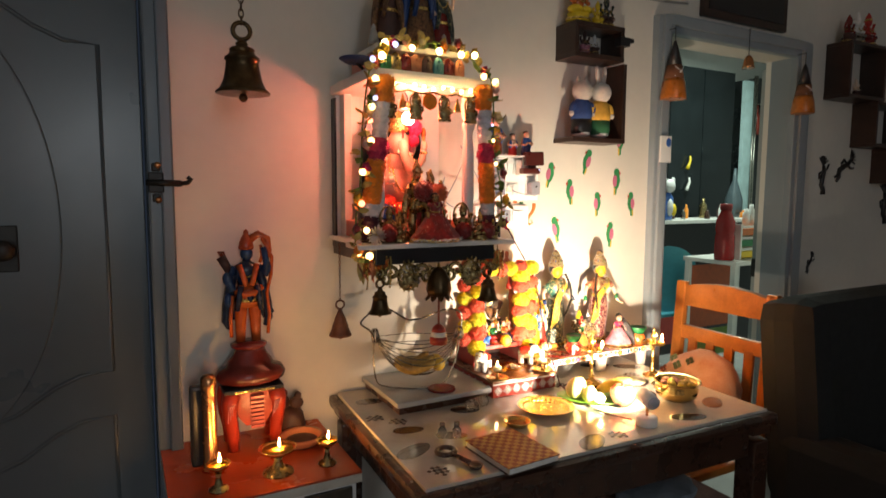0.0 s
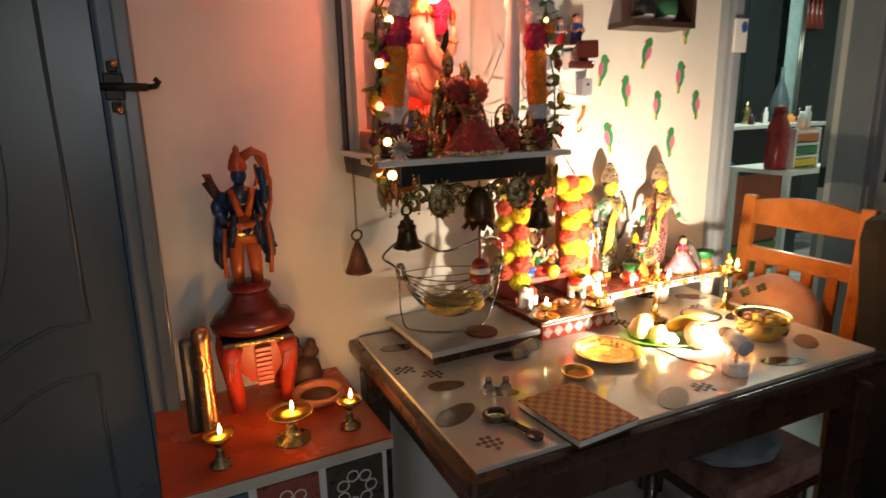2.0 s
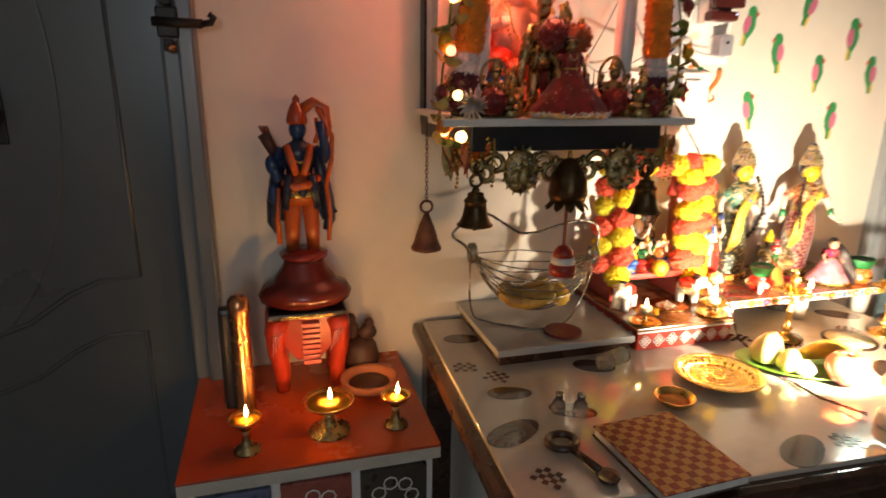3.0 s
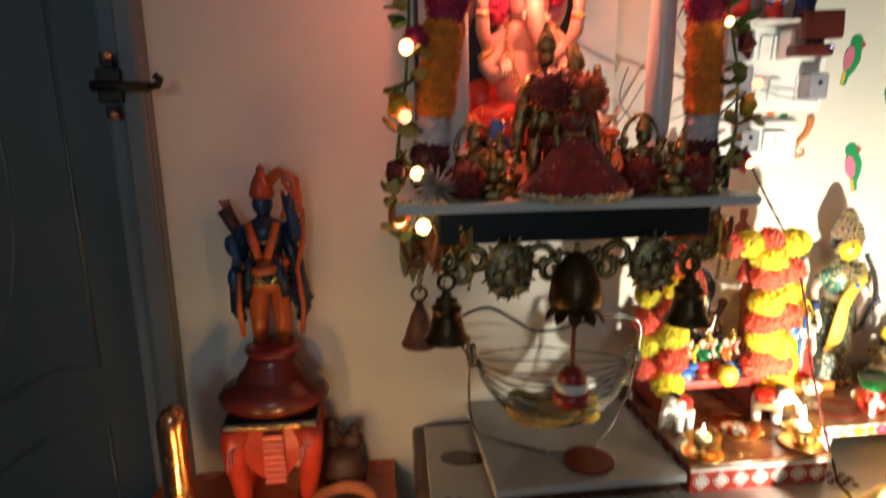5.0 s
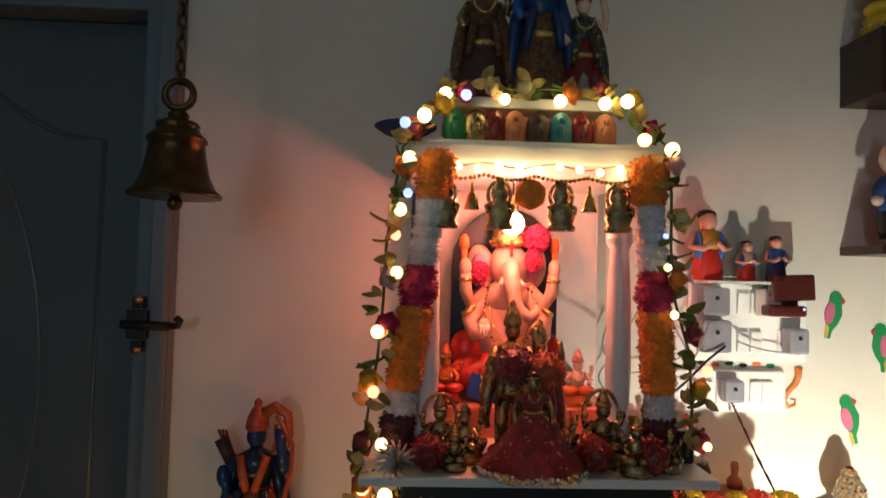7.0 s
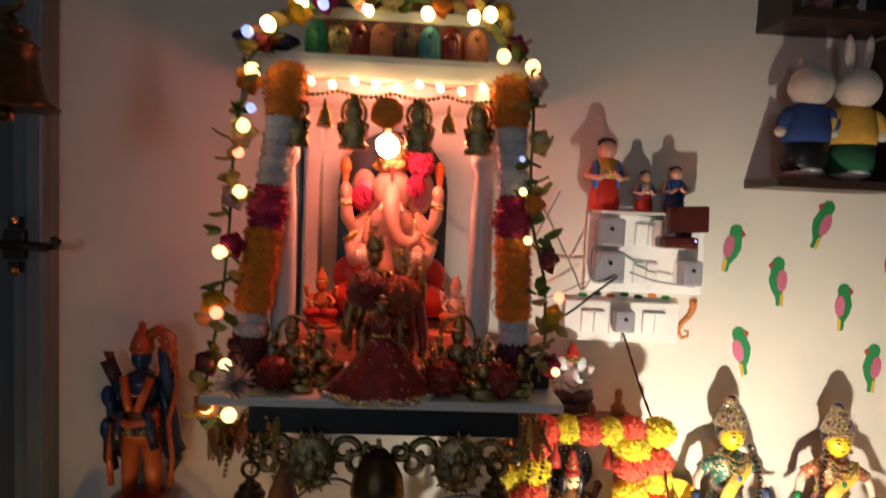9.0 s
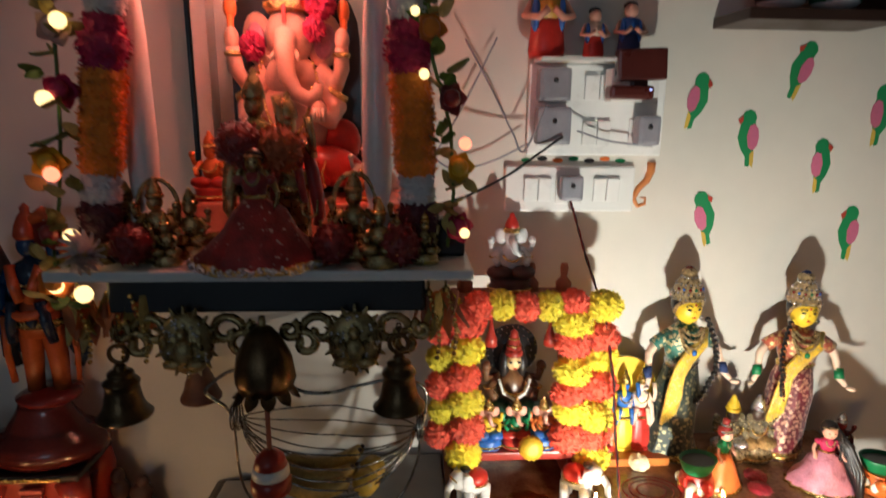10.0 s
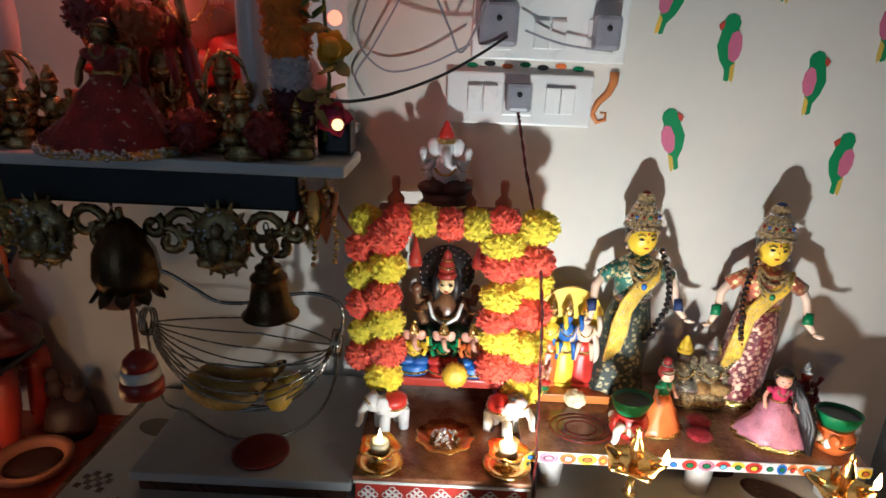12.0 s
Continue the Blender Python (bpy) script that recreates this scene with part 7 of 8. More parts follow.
    Shape(BRASS).lathe([(0, 0), (0.040, 0), (0.056, 0.014), (0.060, 0.030), (0.057, 0.045), (0.060, 0.052), (0.067, 0.055), (0.066, 0.057), (0.055, 0.050), (0.050, 0.02), (0, 0.012)], (0, 0, 0), 36).part("bowl_body", b)
    for sg in (-1, 1):
        Shape(BRASS).tube([(sg * 0.060, -0.012, 0.040), (sg * 0.078, -0.010, 0.044), (sg * 0.080, 0.0, 0.045), (sg * 0.078, 0.010, 0.044), (sg * 0.060, 0.012, 0.040)], 0.0035, 7).part("side_lug", b, "brass side handle")
    rnd = random.Random(9)
    for k in range(11):
        a, q = 2.4 * k, 0.013 * math.sqrt(k)
        Shape(FRUIT_Y if k % 3 else RED_CLAY).ball((0, 0, 0), (0.0135, 0.0125, 0.0115), seg=12).thing("small_fruit", (1.440 + q * math.cos(a), 1.325 + q * math.sin(a), 0.803 - 0.10 * q), "small yellow fruit heaped in the brass bowl", "fruit", "fruits in the bowl", rz=rnd.uniform(0, 90))
    c = thing("round_coaster", (1.440, 1.500, 0.7535), "round printed coaster with a yellow figure shape", "coaster")
    Shape(BOX_WOOD).lathe([(0, 0), (0.052, 0), (0.053, 0.003), (0, 0.0042)], (0, 0, 0), 36).part("disc", c)
    Shape(WAX).lathe([(0, 0.0043), (0.046, 0.0043), (0, 0.0050)], (0, 0, 0), 36).part("print", c)
    Shape(YELLOW).slab([(0.018 + 0.022 * math.cos(a * math.pi / 7), 0.017 * math.sin(a * math.pi / 7)) for a in range(14)], -0.0058, -0.0048, pose(0, 0, 0, 90, 0, 0) @ Matrix.Diagonal((1, 1, 1, 1))).part("yellow_shape", c)
    # notebook
    n = thing("notebook", (0.801, 1.242, 0.7535), "notebook with a woven brown and gold check cover", "book", rz=3)
    Shape(mat("paper_edge", (0.72, 0.70, 0.66), 0.8, scale=80)).box((0.001, 0, 0.008), (0.136, 0.164, 0.013), bevel=0.001).part("paper_block", n)
    Shape(checker("woven_check_cover", (0.27, 0.034, 0.012), (0.56, 0.28, 0.085), 76, 0.62)).box((0, 0, 0.0158), (0.141, 0.169, 0.0022), bevel=0.0008).part("cover", n)
    Shape(DARK_WOOD).box((0, 0, 0.0009), (0.141, 0.169, 0.0016)).part("back_cover", n)
    # ladle
    l = thing("ladle", (0.678, 1.262, 0.7535), "dark carved wooden ladle with a ring handle", "ladle", rz=12)
    Shape(DARK_WOOD).tube([(0.022 * math.cos(a * math.pi / 9), 0.048 + 0.020 * math.sin(a * math.pi / 9), 0.008) for a in range(18)], 0.006, 8, closed=True).part("ring", l)
    Shape(DARK_WOOD).tube([(0, 0.028, 0.008), (0.002, 0.0, 0.009), (0.004, -0.03, 0.008)], 0.0055, 8).lathe([(0, 0), (0.014, 0.002), (0.017, 0.009), (0.012, 0.006), (0, 0.003)], (0.005, -0.045, 0.001), 16).part("stem", l)
    for x, y in ((0.705, 1.395), (0.738, 1.382)):
        g = thing("glass_vial", (x, y, 0.7535), "small clear glass vial on the table", "vial", "glass vials")
        Shape(glassy("clear_glass", (0.9, 0.93, 0.95))).lathe([(0.010, 0), (0.011, 0.003), (0.011, 0.020), (0.006, 0.026), (0.006, 0.03)], (0, 0, 0), 14).part("glass_body", g)
        Shape(STEEL).lathe([(0.0068, 0.03), (0.0068, 0.037), (0, 0.0375)], (0, 0, 0), 12).part("cap", g, "steel cap")
    g = thing("clear_cup", (0.880, 1.520, 0.7705), "clear plastic cup lying on its side", "cup", rz=20)
    Shape(glassy("clear_plastic", (0.88, 0.90, 0.92), 0.12)).lathe([(0.017, -0.03), (0.0165, -0.028), (0.0155, 0.03), (0.0165, 0.032), (0.0145, 0.03), (0.0145, -0.027)], (0, 0, 0), 20, rot=(0, 90, 0)).part("cup_wall", g)


offerings()


def led_lamp():
    l = thing("led_lamp", (1.210, 1.222, 0.7535), "small white LED spotlight lamp on a round base", "lamp")
    Shape(WHITE_PLASTIC).lathe([(0, 0), (0.026, 0), (0.027, 0.004), (0.026, 0.022), (0.022, 0.025), (0, 0.025)], (0, 0, 0), 28).part("base", l)
    Shape(COPPER).rod((0, 0, 0.024), (0, 0, 0.058), 0.0036).part("stem", l, "coppery stem")
    d = (LED_AIM - LED_HEAD).normalized()
    c = LED_HEAD - Vector((1.210, 1.222, 0.7535))
    o = Shape(WHITE_PLASTIC).rod(c - d * 0.024, c + d * 0.024, 0.018, 0.020, 24)
    o.part("head", l)
    Shape(mat("lilac_plastic", (0.58, 0.55, 0.60), 0.35, vary=0.03)).rod(c - d * 0.0262, c - d * 0.0236, 0.0165, 0.0172, 24).part("rear_cap", l, "pale grey rear cap")
    Shape(LED_FACE).rod(c + d * 0.0242, c + d * 0.0258, 0.016, 0.016, 24).part("lit_face", l, "lit LED face")
    pts = [(1.164, 1.822, 1.255), (1.168, 1.81, 1.235), (1.178, 1.76, 1.17), (1.196, 1.70, 1.09), (1.204, 1.670, 1.00), (1.206, 1.650, 0.92), (1.203, 1.600, 0.83), (1.196, 1.550, 0.764), (1.185, 1.48, 0.757), (1.165, 1.40, 0.757), (1.166, 1.32, 0.757), (1.190, 1.245, 0.762)]
    q = [Vector(p) for p in pts]
    twist = []
    for i in range(len(q) - 1):
        for j in range(12):
            twist.append(q[i].lerp(q[i + 1], j / 12))
    for k, m in ((0, BLACK), (1, MAROON)):
        s = Shape(m).tube([p + Vector((0.0014 * math.cos(0.9 * i + math.pi * k), 0.0008 * math.sin(0.9 * i + math.pi * k), 0.0016 * math.sin(0.9 * i + math.pi * k))) - Vector((1.210, 1.222, 0.7535)) for i, p in enumerate(twist)], 0.0013, 5)
        s.part("flex_strand", l, "black and red twisted flex")


led_lamp()


# ---- on the side cabinet ----
def cup_diya(loc, r, label):
    d = thing("cup_diya", loc, label, "oil lamp", "cabinet lamps")
    # darker brass on the foot paints in the shade below the lit cup
    Shape(BRASS_OLD).lathe([(0, 0), (r * 0.82, 0), (r * 0.80, 0.004), (r * 0.35, 0.012), (r * 0.20, 0.030), (r * 0.26, 0.038)], (0, 0, 0), 30).part("foot", d, "brass foot, darkened to show the cup's shade")
    cup = Shape(BRASS).lathe([(r * 0.22, 0.037), (r * 0.30, 0.040), (r * 0.8, 0.052), (r, 0.062), (r * 0.96, 0.063), (r * 0.75, 0.055), (0, 0.049)], (0, 0, 0), 30).part("brass_cup", d)
    Shape(OIL).lathe([(r * 0.82, 0.0575), (0, 0.0580)], (0, 0, 0), 24).part("oil", cup, "golden lamp oil")
    Shape(HAIR).rod((0.002, -0.002, 0.050), (0.003, -0.003, 0.066), 0.0012, 0.0012, 6).part("wick", cup)
    flame(cup, 0.003, -0.003, 0.064, 0.72)


cup_diya((0.208, 1.532, 0.678), 0.027, "small brass cup lamp with a burning wick")
cup_diya((0.346, 1.556, 0.678), 0.045, "wide brass cup lamp with a burning wick")
cup_diya((0.463, 1.545, 0.678), 0.027, "small brass cup lamp with a burning wick")
t = thing("incense_tube", (0.205, 1.640, 0.678), "tall perforated brass incense tube leaning back", "incense holder")
Shape(COPPER).lathe([(0.020, 0), (0.021, 0.006), (0.017, 0.012), (0.016, 0.20), (0.019, 0.208), (0.018, 0.228), (0.012, 0.236), (0, 0.238)], (0, 0, 0), 24).part("tube", t)
for k in range(16):
    a = 2.2 + 1.37 * k
    Shape(BLACK).ball((0.0165 * math.cos(a), 0.0165 * math.sin(a), 0.025 + 0.0115 * k), (0.0022, 0.0022, 0.0022), seg=6).part("hole", t, "dark round hole")
Shape(BLACK).box((-0.022, 0.045, 0.10), (0.034, 0.03, 0.20), bevel=0.008).thing("dark_wood_box", (0.205, 1.64, 0.678), "dark wooden incense box behind the brass tube", "box")
p = thing("clay_incense_bowl", (0.438, 1.690, 0.678), "terracotta incense bowl with a small dark figure behind", "bowl")
Shape(RED_CLAY).lathe([(0, 0), (0.038, 0.0), (0.055, 0.012), (0.058, 0.024), (0.055, 0.028), (0.046, 0.022), (0.04, 0.012), (0, 0.008)], (0, 0, 0), 32).part("bowl_body", p)
Shape(DARK_CLAY).lathe([(0.044, 0.013), (0.02, 0.017), (0, 0.018)], (0, 0, 0), 24).part("ash", p, "dark ash")
o = Shape(DARK_CLAY).lathe([(0.036, 0), (0.040, 0.02), (0.034, 0.05), (0.026, 0.062), (0, 0.07)], (0, 0, 0), 18).ball((-0.018, 0, 0.085), (0.016, 0.014, 0.020), seg=10).ball((-0.020, 0, 0.110), (0.012, 0.011, 0.014), seg=10).ball((0.016, 0, 0.078), (0.020, 0.015, 0.018), seg=10).ball((0.020, 0, 0.098), (0.010, 0.010, 0.012), seg=10)
o.thing("dark_clay_figure", (0.436, 1.792, 0.678), "dark clay figure group behind the incense bowl", "statue")


# ---- on the wall ----
def parrot_sticker(head, tail, flip):
    """A flat cut-out bird sticker: body, wing, tail and beak, 1 mm thick each."""
    (hx, hz), (tx, tz) = head, tail
    ln = math.hypot(hx - tx, hz - tz)
    ang = math.atan2(hx - tx, hz - tz)
    s = thing("bird_sticker", (tx, WALL, tz), "green and pink parrot wall sticker with a yellow tail", "wall sticker", "parrot stickers")
    s.matrix_basis = Matrix.Translation((tx, WALL, tz)) @ Matrix.Rotation(ang, 4, "Y") @ Matrix.Diagonal((ln * (-1 if flip else 1), 1, ln, 1))
    body = [(0.00, 0.16), (0.05, 0.02), (0.11, 0.05), (0.10, 0.20), (0.18, 0.36), (0.22, 0.56), (0.16, 0.74), (0.13, 0.88), (0.07, 0.98), (-0.02, 1.0), (-0.10, 0.95), (-0.13, 0.86), (-0.10, 0.76), (-0.13, 0.62), (-0.12, 0.46), (-0.05, 0.32)]
    Shape(mat("sticker_green", (0.025, 0.25, 0.085), 0.5, vary=0.08)).slab(body, -0.0016, -0.0002).part("body", s, "green body")
    wing = [(-0.02, 0.30), (0.05, 0.36), (0.06, 0.56), (0.0, 0.72), (-0.08, 0.75), (-0.145, 0.66), (-0.15, 0.50), (-0.10, 0.36)]
    Shape(mat("sticker_pink", (0.58, 0.15, 0.26), 0.5, vary=0.08)).slab(wing, -0.0026, -0.0017).part("wing", s, "pink wing")
    Shape(mat("sticker_yellow", (0.66, 0.45, 0.07), 0.5, vary=0.08)).slab([(-0.05, 0.30), (0.02, 0.24), (0.035, 0.06), (-0.01, 0.0), (-0.035, 0.10)], -0.0025, -0.0017).part("tail", s, "yellow tail")
    Shape(mat("sticker_red", (0.45, 0.05, 0.03), 0.5, vary=0.08)).slab([(0.11, 0.92), (0.20, 0.86), (0.17, 0.78), (0.12, 0.82)], -0.0025, -0.0008).part("beak", s, "red beak")


for hd, tl, fl in (((1.393, 1.262), (1.409, 1.167), False), ((1.380, 1.453), (1.354, 1.364), False), ((1.460, 1.396), (1.474, 1.302), True), ((1.594, 1.351), (1.588, 1.259), False), ((1.663, 1.238), (1.667, 1.141), True),
                   ((1.553, 1.504), (1.529, 1.411), True), ((1.695, 1.590), (1.693, 1.486), False), ((1.688, 1.439), (1.676, 1.338), False), ((1.762, 1.351), (1.776, 1.257), True)):
    parrot_sticker(hd, tl, fl)

c = thing("curled_wall_motif", (1.292, WALL, 1.235), "orange painted curl motif on the wall", "wall sticker")
o = Shape(mat("sticker_orange", (0.58, 0.20, 0.05), 0.5))
o.tube([(0.012, -0.001, 0.075), (0.012, -0.001, 0.060), (0.006, -0.001, 0.045), (-0.008, -0.001, 0.030), (-0.014, -0.001, 0.014), (-0.006, -0.001, 0.002), (0.006, -0.001, 0.006), (0.006, -0.001, 0.016), (-0.002, -0.001, 0.016)], lambda u: 0.0062 * (1 - u) + 0.0012, 6)
o.part("curl", c)
for k in range(7):
    m = thing("painted_wall_mark", (1.095 + 0.026 * k, WALL, 1.312 + 0.003 * (k % 2)), "small painted leaf mark between the switch plates", "wall sticker", "painted marks")
    Shape((GREEN, HAIR, ORANGE)[k % 3]).slab([(0.009 * math.cos(a * 0.9), 0.004 * math.sin(a * 0.9)) for a in range(7)], -0.0014, -0.0002).part("leaf_mark", m)


def switch_board(loc, w, h, rows, label):
    s = thing("switch_board", loc, label, "switch board", "switch boards")
    Shape(WHITE_PLASTIC).box((0, -0.006, 0), (w, 0.012, h), bevel=0.003).part("plate", s)
    for z, items in rows:
        for x, kind in items:
            if kind == "s":
                o = Shape(WHITE_PLASTIC).box((x, -0.0145, z), (0.021, 0.006, 0.038), (6, 0, 0), bevel=0.0015)
                o.use(GREY_PLASTIC).box((x, -0.0172, z + 0.016), (0.018, 0.003, 0.005))
                o.part("rocker_switch", s)
            else:
                o = Shape(WHITE_PLASTIC).box((x, -0.0135, z), (0.044, 0.004, 0.046), bevel=0.002)
                o.use(HAIR)
                for dx, dz in ((0, 0.010), (-0.010, -0.008), (0.010, -0.008)):
                    o.rod((x + dx, -0.0152, z + dz), (x + dx, -0.0164, z + dz), 0.003, 0.003, 8)
                o.part("socket", s)
    return s


board = switch_board((1.203, WALL, 1.392), 0.220, 0.142, ((0.035, ((-0.075, "p"), (-0.012, "s"), (0.012, "s"), (0.075, "p"))), (-0.035, ((-0.075, "p"), (-0.012, "s"), (0.012, "s"), (0.075, "p")))), "white double-row wall switch board with sockets")
Shape(WHITE_PLASTIC).box((-0.030, -0.042, 0.0735), (0.150, 0.060, 0.005), bevel=0.001).part("ledge", board, "thin white ledge")
switch_board((1.167, WALL, 1.266), 0.214, 0.074, ((0.0, ((-0.066, "s"), (-0.043, "s"), (-0.003, "p"), (0.048, "s"), (0.070, "s"))),), "white single-row wall switch board with a plug")


def plug(x, z, w, h, label, d=0.030):
    p = thing("plug", (x, WALL - 0.016, z), label, "plug", "plugs")
    Shape(GREY_PLASTIC).box((0, -d / 2, 0), (w, d, h), bevel=0.006).part("plug_body", p)
    Shape(BLACK).rod((0, -d - 0.0004, h * 0.12), (0, -d - 0.003, h * 0.12), 0.004, 0.003).part("pin_hole", p, "dark screw")


plug(1.127, 1.430, 0.050, 0.050, "grey plug adaptor in the switch board")
plug(1.128, 1.368, 0.054, 0.058, "grey plug adaptor in the switch board")
plug(1.279, 1.362, 0.036, 0.046, "small grey plug adaptor in the switch board", 0.03)
plug(1.164, 1.270, 0.036, 0.040, "small grey plug in the lower switch board", 0.025)
for i, pts in enumerate((((1.140, 1.795, 1.352), (1.10, 1.785, 1.325), (1.05, 1.75, 1.297), (0.99, 1.70, 1.275), (0.95, 1.66, 1.268), (0.93, 1.62, 1.272)),
                         ((1.112, 1.79, 1.40), (1.08, 1.79, 1.33), (1.06, 1.79, 1.36), (1.03, 1.80, 1.42), (0.985, 1.81, 1.50)),
                         ((1.04, 1.835, 1.50), (0.99, 1.83, 1.40), (0.95, 1.83, 1.33), (0.925, 1.83, 1.29), (0.94, 1.83, 1.26)),
                         ((1.09, 1.815, 1.34), (1.03, 1.82, 1.31), (0.97, 1.82, 1.30), (0.93, 1.825, 1.34), (0.945, 1.83, 1.40)),
                         ((1.29, 1.815, 1.338), (1.22, 1.812, 1.345), (1.16, 1.80, 1.362)))):
    q = [Vector(p) for p in pts]
    fine = []
    for j in range(len(q) - 1):
        a, b, c, d = q[max(0, j - 1)], q[j], q[j + 1], q[min(len(q) - 1, j + 2)]
        for k in range(8):
            u = k / 8
            fine.append(0.5 * (2 * b + (c - a) * u + (2 * a - 5 * b + 4 * c - d) * u * u + (3 * b - a - 3 * c + d) * u ** 3))
    Shape(BLACK if i == 0 else GREY_PLASTIC).tube(fine, 0.0022 if i == 0 else 0.0016, 6).thing("power_cable", (0, 0, 0), "thin power cable looping from the switch board to the shrine", "cable", "cables")

# figurines on the switch board and the little bracket
for x, h, top, low, lab in ((1.112, 0.130, mat("mustard_paint", (0.55, 0.33, 0.04), 0.4), RED, "painted folk figurine in a blue waistcoat on the switch board"),
                            (1.184, 0.075, PEACH, RED, "small painted figurine in a red skirt on the switch board"),
                            (1.238, 0.085, BLUE, NAVY, "small painted figurine in blue on the switch board")):
    k = h / 0.13
    o = Shape(low).lathe([(0.026, 0), (0.028, 0.01), (0.024, 0.05), (0.02, 0.055)], (0, 0, 0), 18, squash=0.7)
    o.use(top).lathe([(0.020, 0.05), (0.024, 0.075), (0.020, 0.088), (0.008, 0.092)], (0, 0, 0), 18, squash=0.7)
    o.use(BLUE)
    for sg in (-1, 1):
        o.ball((sg * 0.019, -0.004, 0.060), (0.007, 0.015, 0.028), seg=10)
    o.use(SKIN)
    for sg in (-1, 1):
        o.tube([(sg * 0.022, 0, 0.082), (sg * 0.036, -0.008, 0.058), (sg * 0.018, -0.024, 0.054), (sg * 0.004, -0.027, 0.066)], 0.0055, 7)
    o.ball((0, -0.002, 0.104), (0.016, 0.015, 0.018), seg=14)
    o.use(HAIR).ball((0, 0.004, 0.117), (0.017, 0.015, 0.010), seg=12)
    for v in o.bm.verts:
        v.co *= k
    o.thing("folk_figurine", (x - 0.002, 1.803, 1.4685), lab, "figurine", "folk figurines")
BRACKET = mat("dark_red_brown_plastic", (0.085, 0.018, 0.014), 0.3, vary=0.15, scale=30)
b = thing("phone_bracket", (1.235, 1.79, 1.44), "dark red plastic charger bracket on the switch board", "bracket")
Shape(BRACKET).box((0.012, -0.015, 0.018), (0.074, 0.020, 0.046), (0, -3, 0), bevel=0.004).part("back_plate", b)
Shape(BRACKET).box((-0.004, -0.018, -0.022), (0.066, 0.032, 0.020), bevel=0.006).part("tray", b)
Shape(BRACKET).box((0.014, -0.006, -0.006), (0.024, 0.012, 0.030), bevel=0.002).part("neck", b)
Shape(BULB_WHITE).ball((0.022, -0.0345, -0.018), 0.0022, seg=6).part("indicator", b, "tiny white indicator light")
Shape(WHITE_PLASTIC).box((0, 0.018, -0.01), (0.05, 0.032, 0.05), bevel=0.003).part("charger", b, "white charger block")


# ---- display boxes ----
def display_box(loc, w, h, d, label, group="display boxes", sides="lrtb"):
    s = thing("display_box", loc, label, "wall shelf", group)
    t = 0.016
    for k, c, sz in (("b", (w / 2, -d / 2, t / 2), (w, d, t)), ("t", (w / 2, -d / 2, h - t / 2), (w, d, t)), ("l", (t / 2, -d / 2, h / 2), (t, d - 0.002, h - 2 * t)), ("r", (w - t / 2, -d / 2, h / 2), (t, d - 0.002, h - 2 * t))):
        if k in sides:
            Shape(BOX_WOOD).box(c, sz, bevel=0.0015).part({"b": "bottom_board", "t": "top_board", "l": "side_board", "r": "side_board"}[k], s)
    return s


display_box((1.384, WALL, 1.520), 0.235, 0.291, 0.105, "dark brown open display shelf on the wall holding plush toys", sides="br")
display_box((1.384, WALL, 1.800), 0.219, 0.117, 0.105, "dark brown stepped display box above the plush toys")
display_box((2.985, WALL, 1.790), 0.31, 0.255, 0.115, "dark brown display box beside the doorway")
display_box((3.235, WALL, 1.575), 0.31, 0.213, 0.115, "dark brown stepped display box beside the doorway")
display_box((3.44, WALL, 1.40), 0.28, 0.173, 0.115, "lowest dark brown display box beside the doorway")


def plush(loc, shirt, shorts, ears, label):
    o = Shape(WHITE).ball((0, 0, 0.014), (0.034, 0.030, 0.012), seg=14)
    o.use(shorts).lathe([(0.036, 0.012), (0.040, 0.03), (0.039, 0.066)], (0, 0, 0), 20, squash=0.75)
    o.use(shirt).lathe([(0.040, 0.062), (0.041, 0.085), (0.034, 0.118), (0.022, 0.132)], (0, 0, 0), 20, squash=0.75)
    for sg in (-1, 1):
        o.ball((sg * 0.042, -0.004, 0.102), (0.012, 0.014, 0.024), (0, -sg * 25, 0), 10)
    fur = mat("pale_plush", (0.66, 0.58, 0.52), 0.9, vary=0.1, scale=120, bump=0.6, sheen=0.4)
    o.use(fur)
    for sg in (-1, 1):
        o.ball((sg * 0.050, -0.006, 0.080), 0.010, seg=10)
    o.ball((0, -0.003, 0.158), (0.037, 0.034, 0.036), seg=20)
    for sg in (-1, 1):
        o.ball((sg * 0.016, 0, 0.192 + ears / 2), (0.009, 0.007, 0.010 + ears / 2), (0, sg * 6, 0), 10)
    o.thing("plush_toy", loc, label, "plush toy", "plush toys in the box")


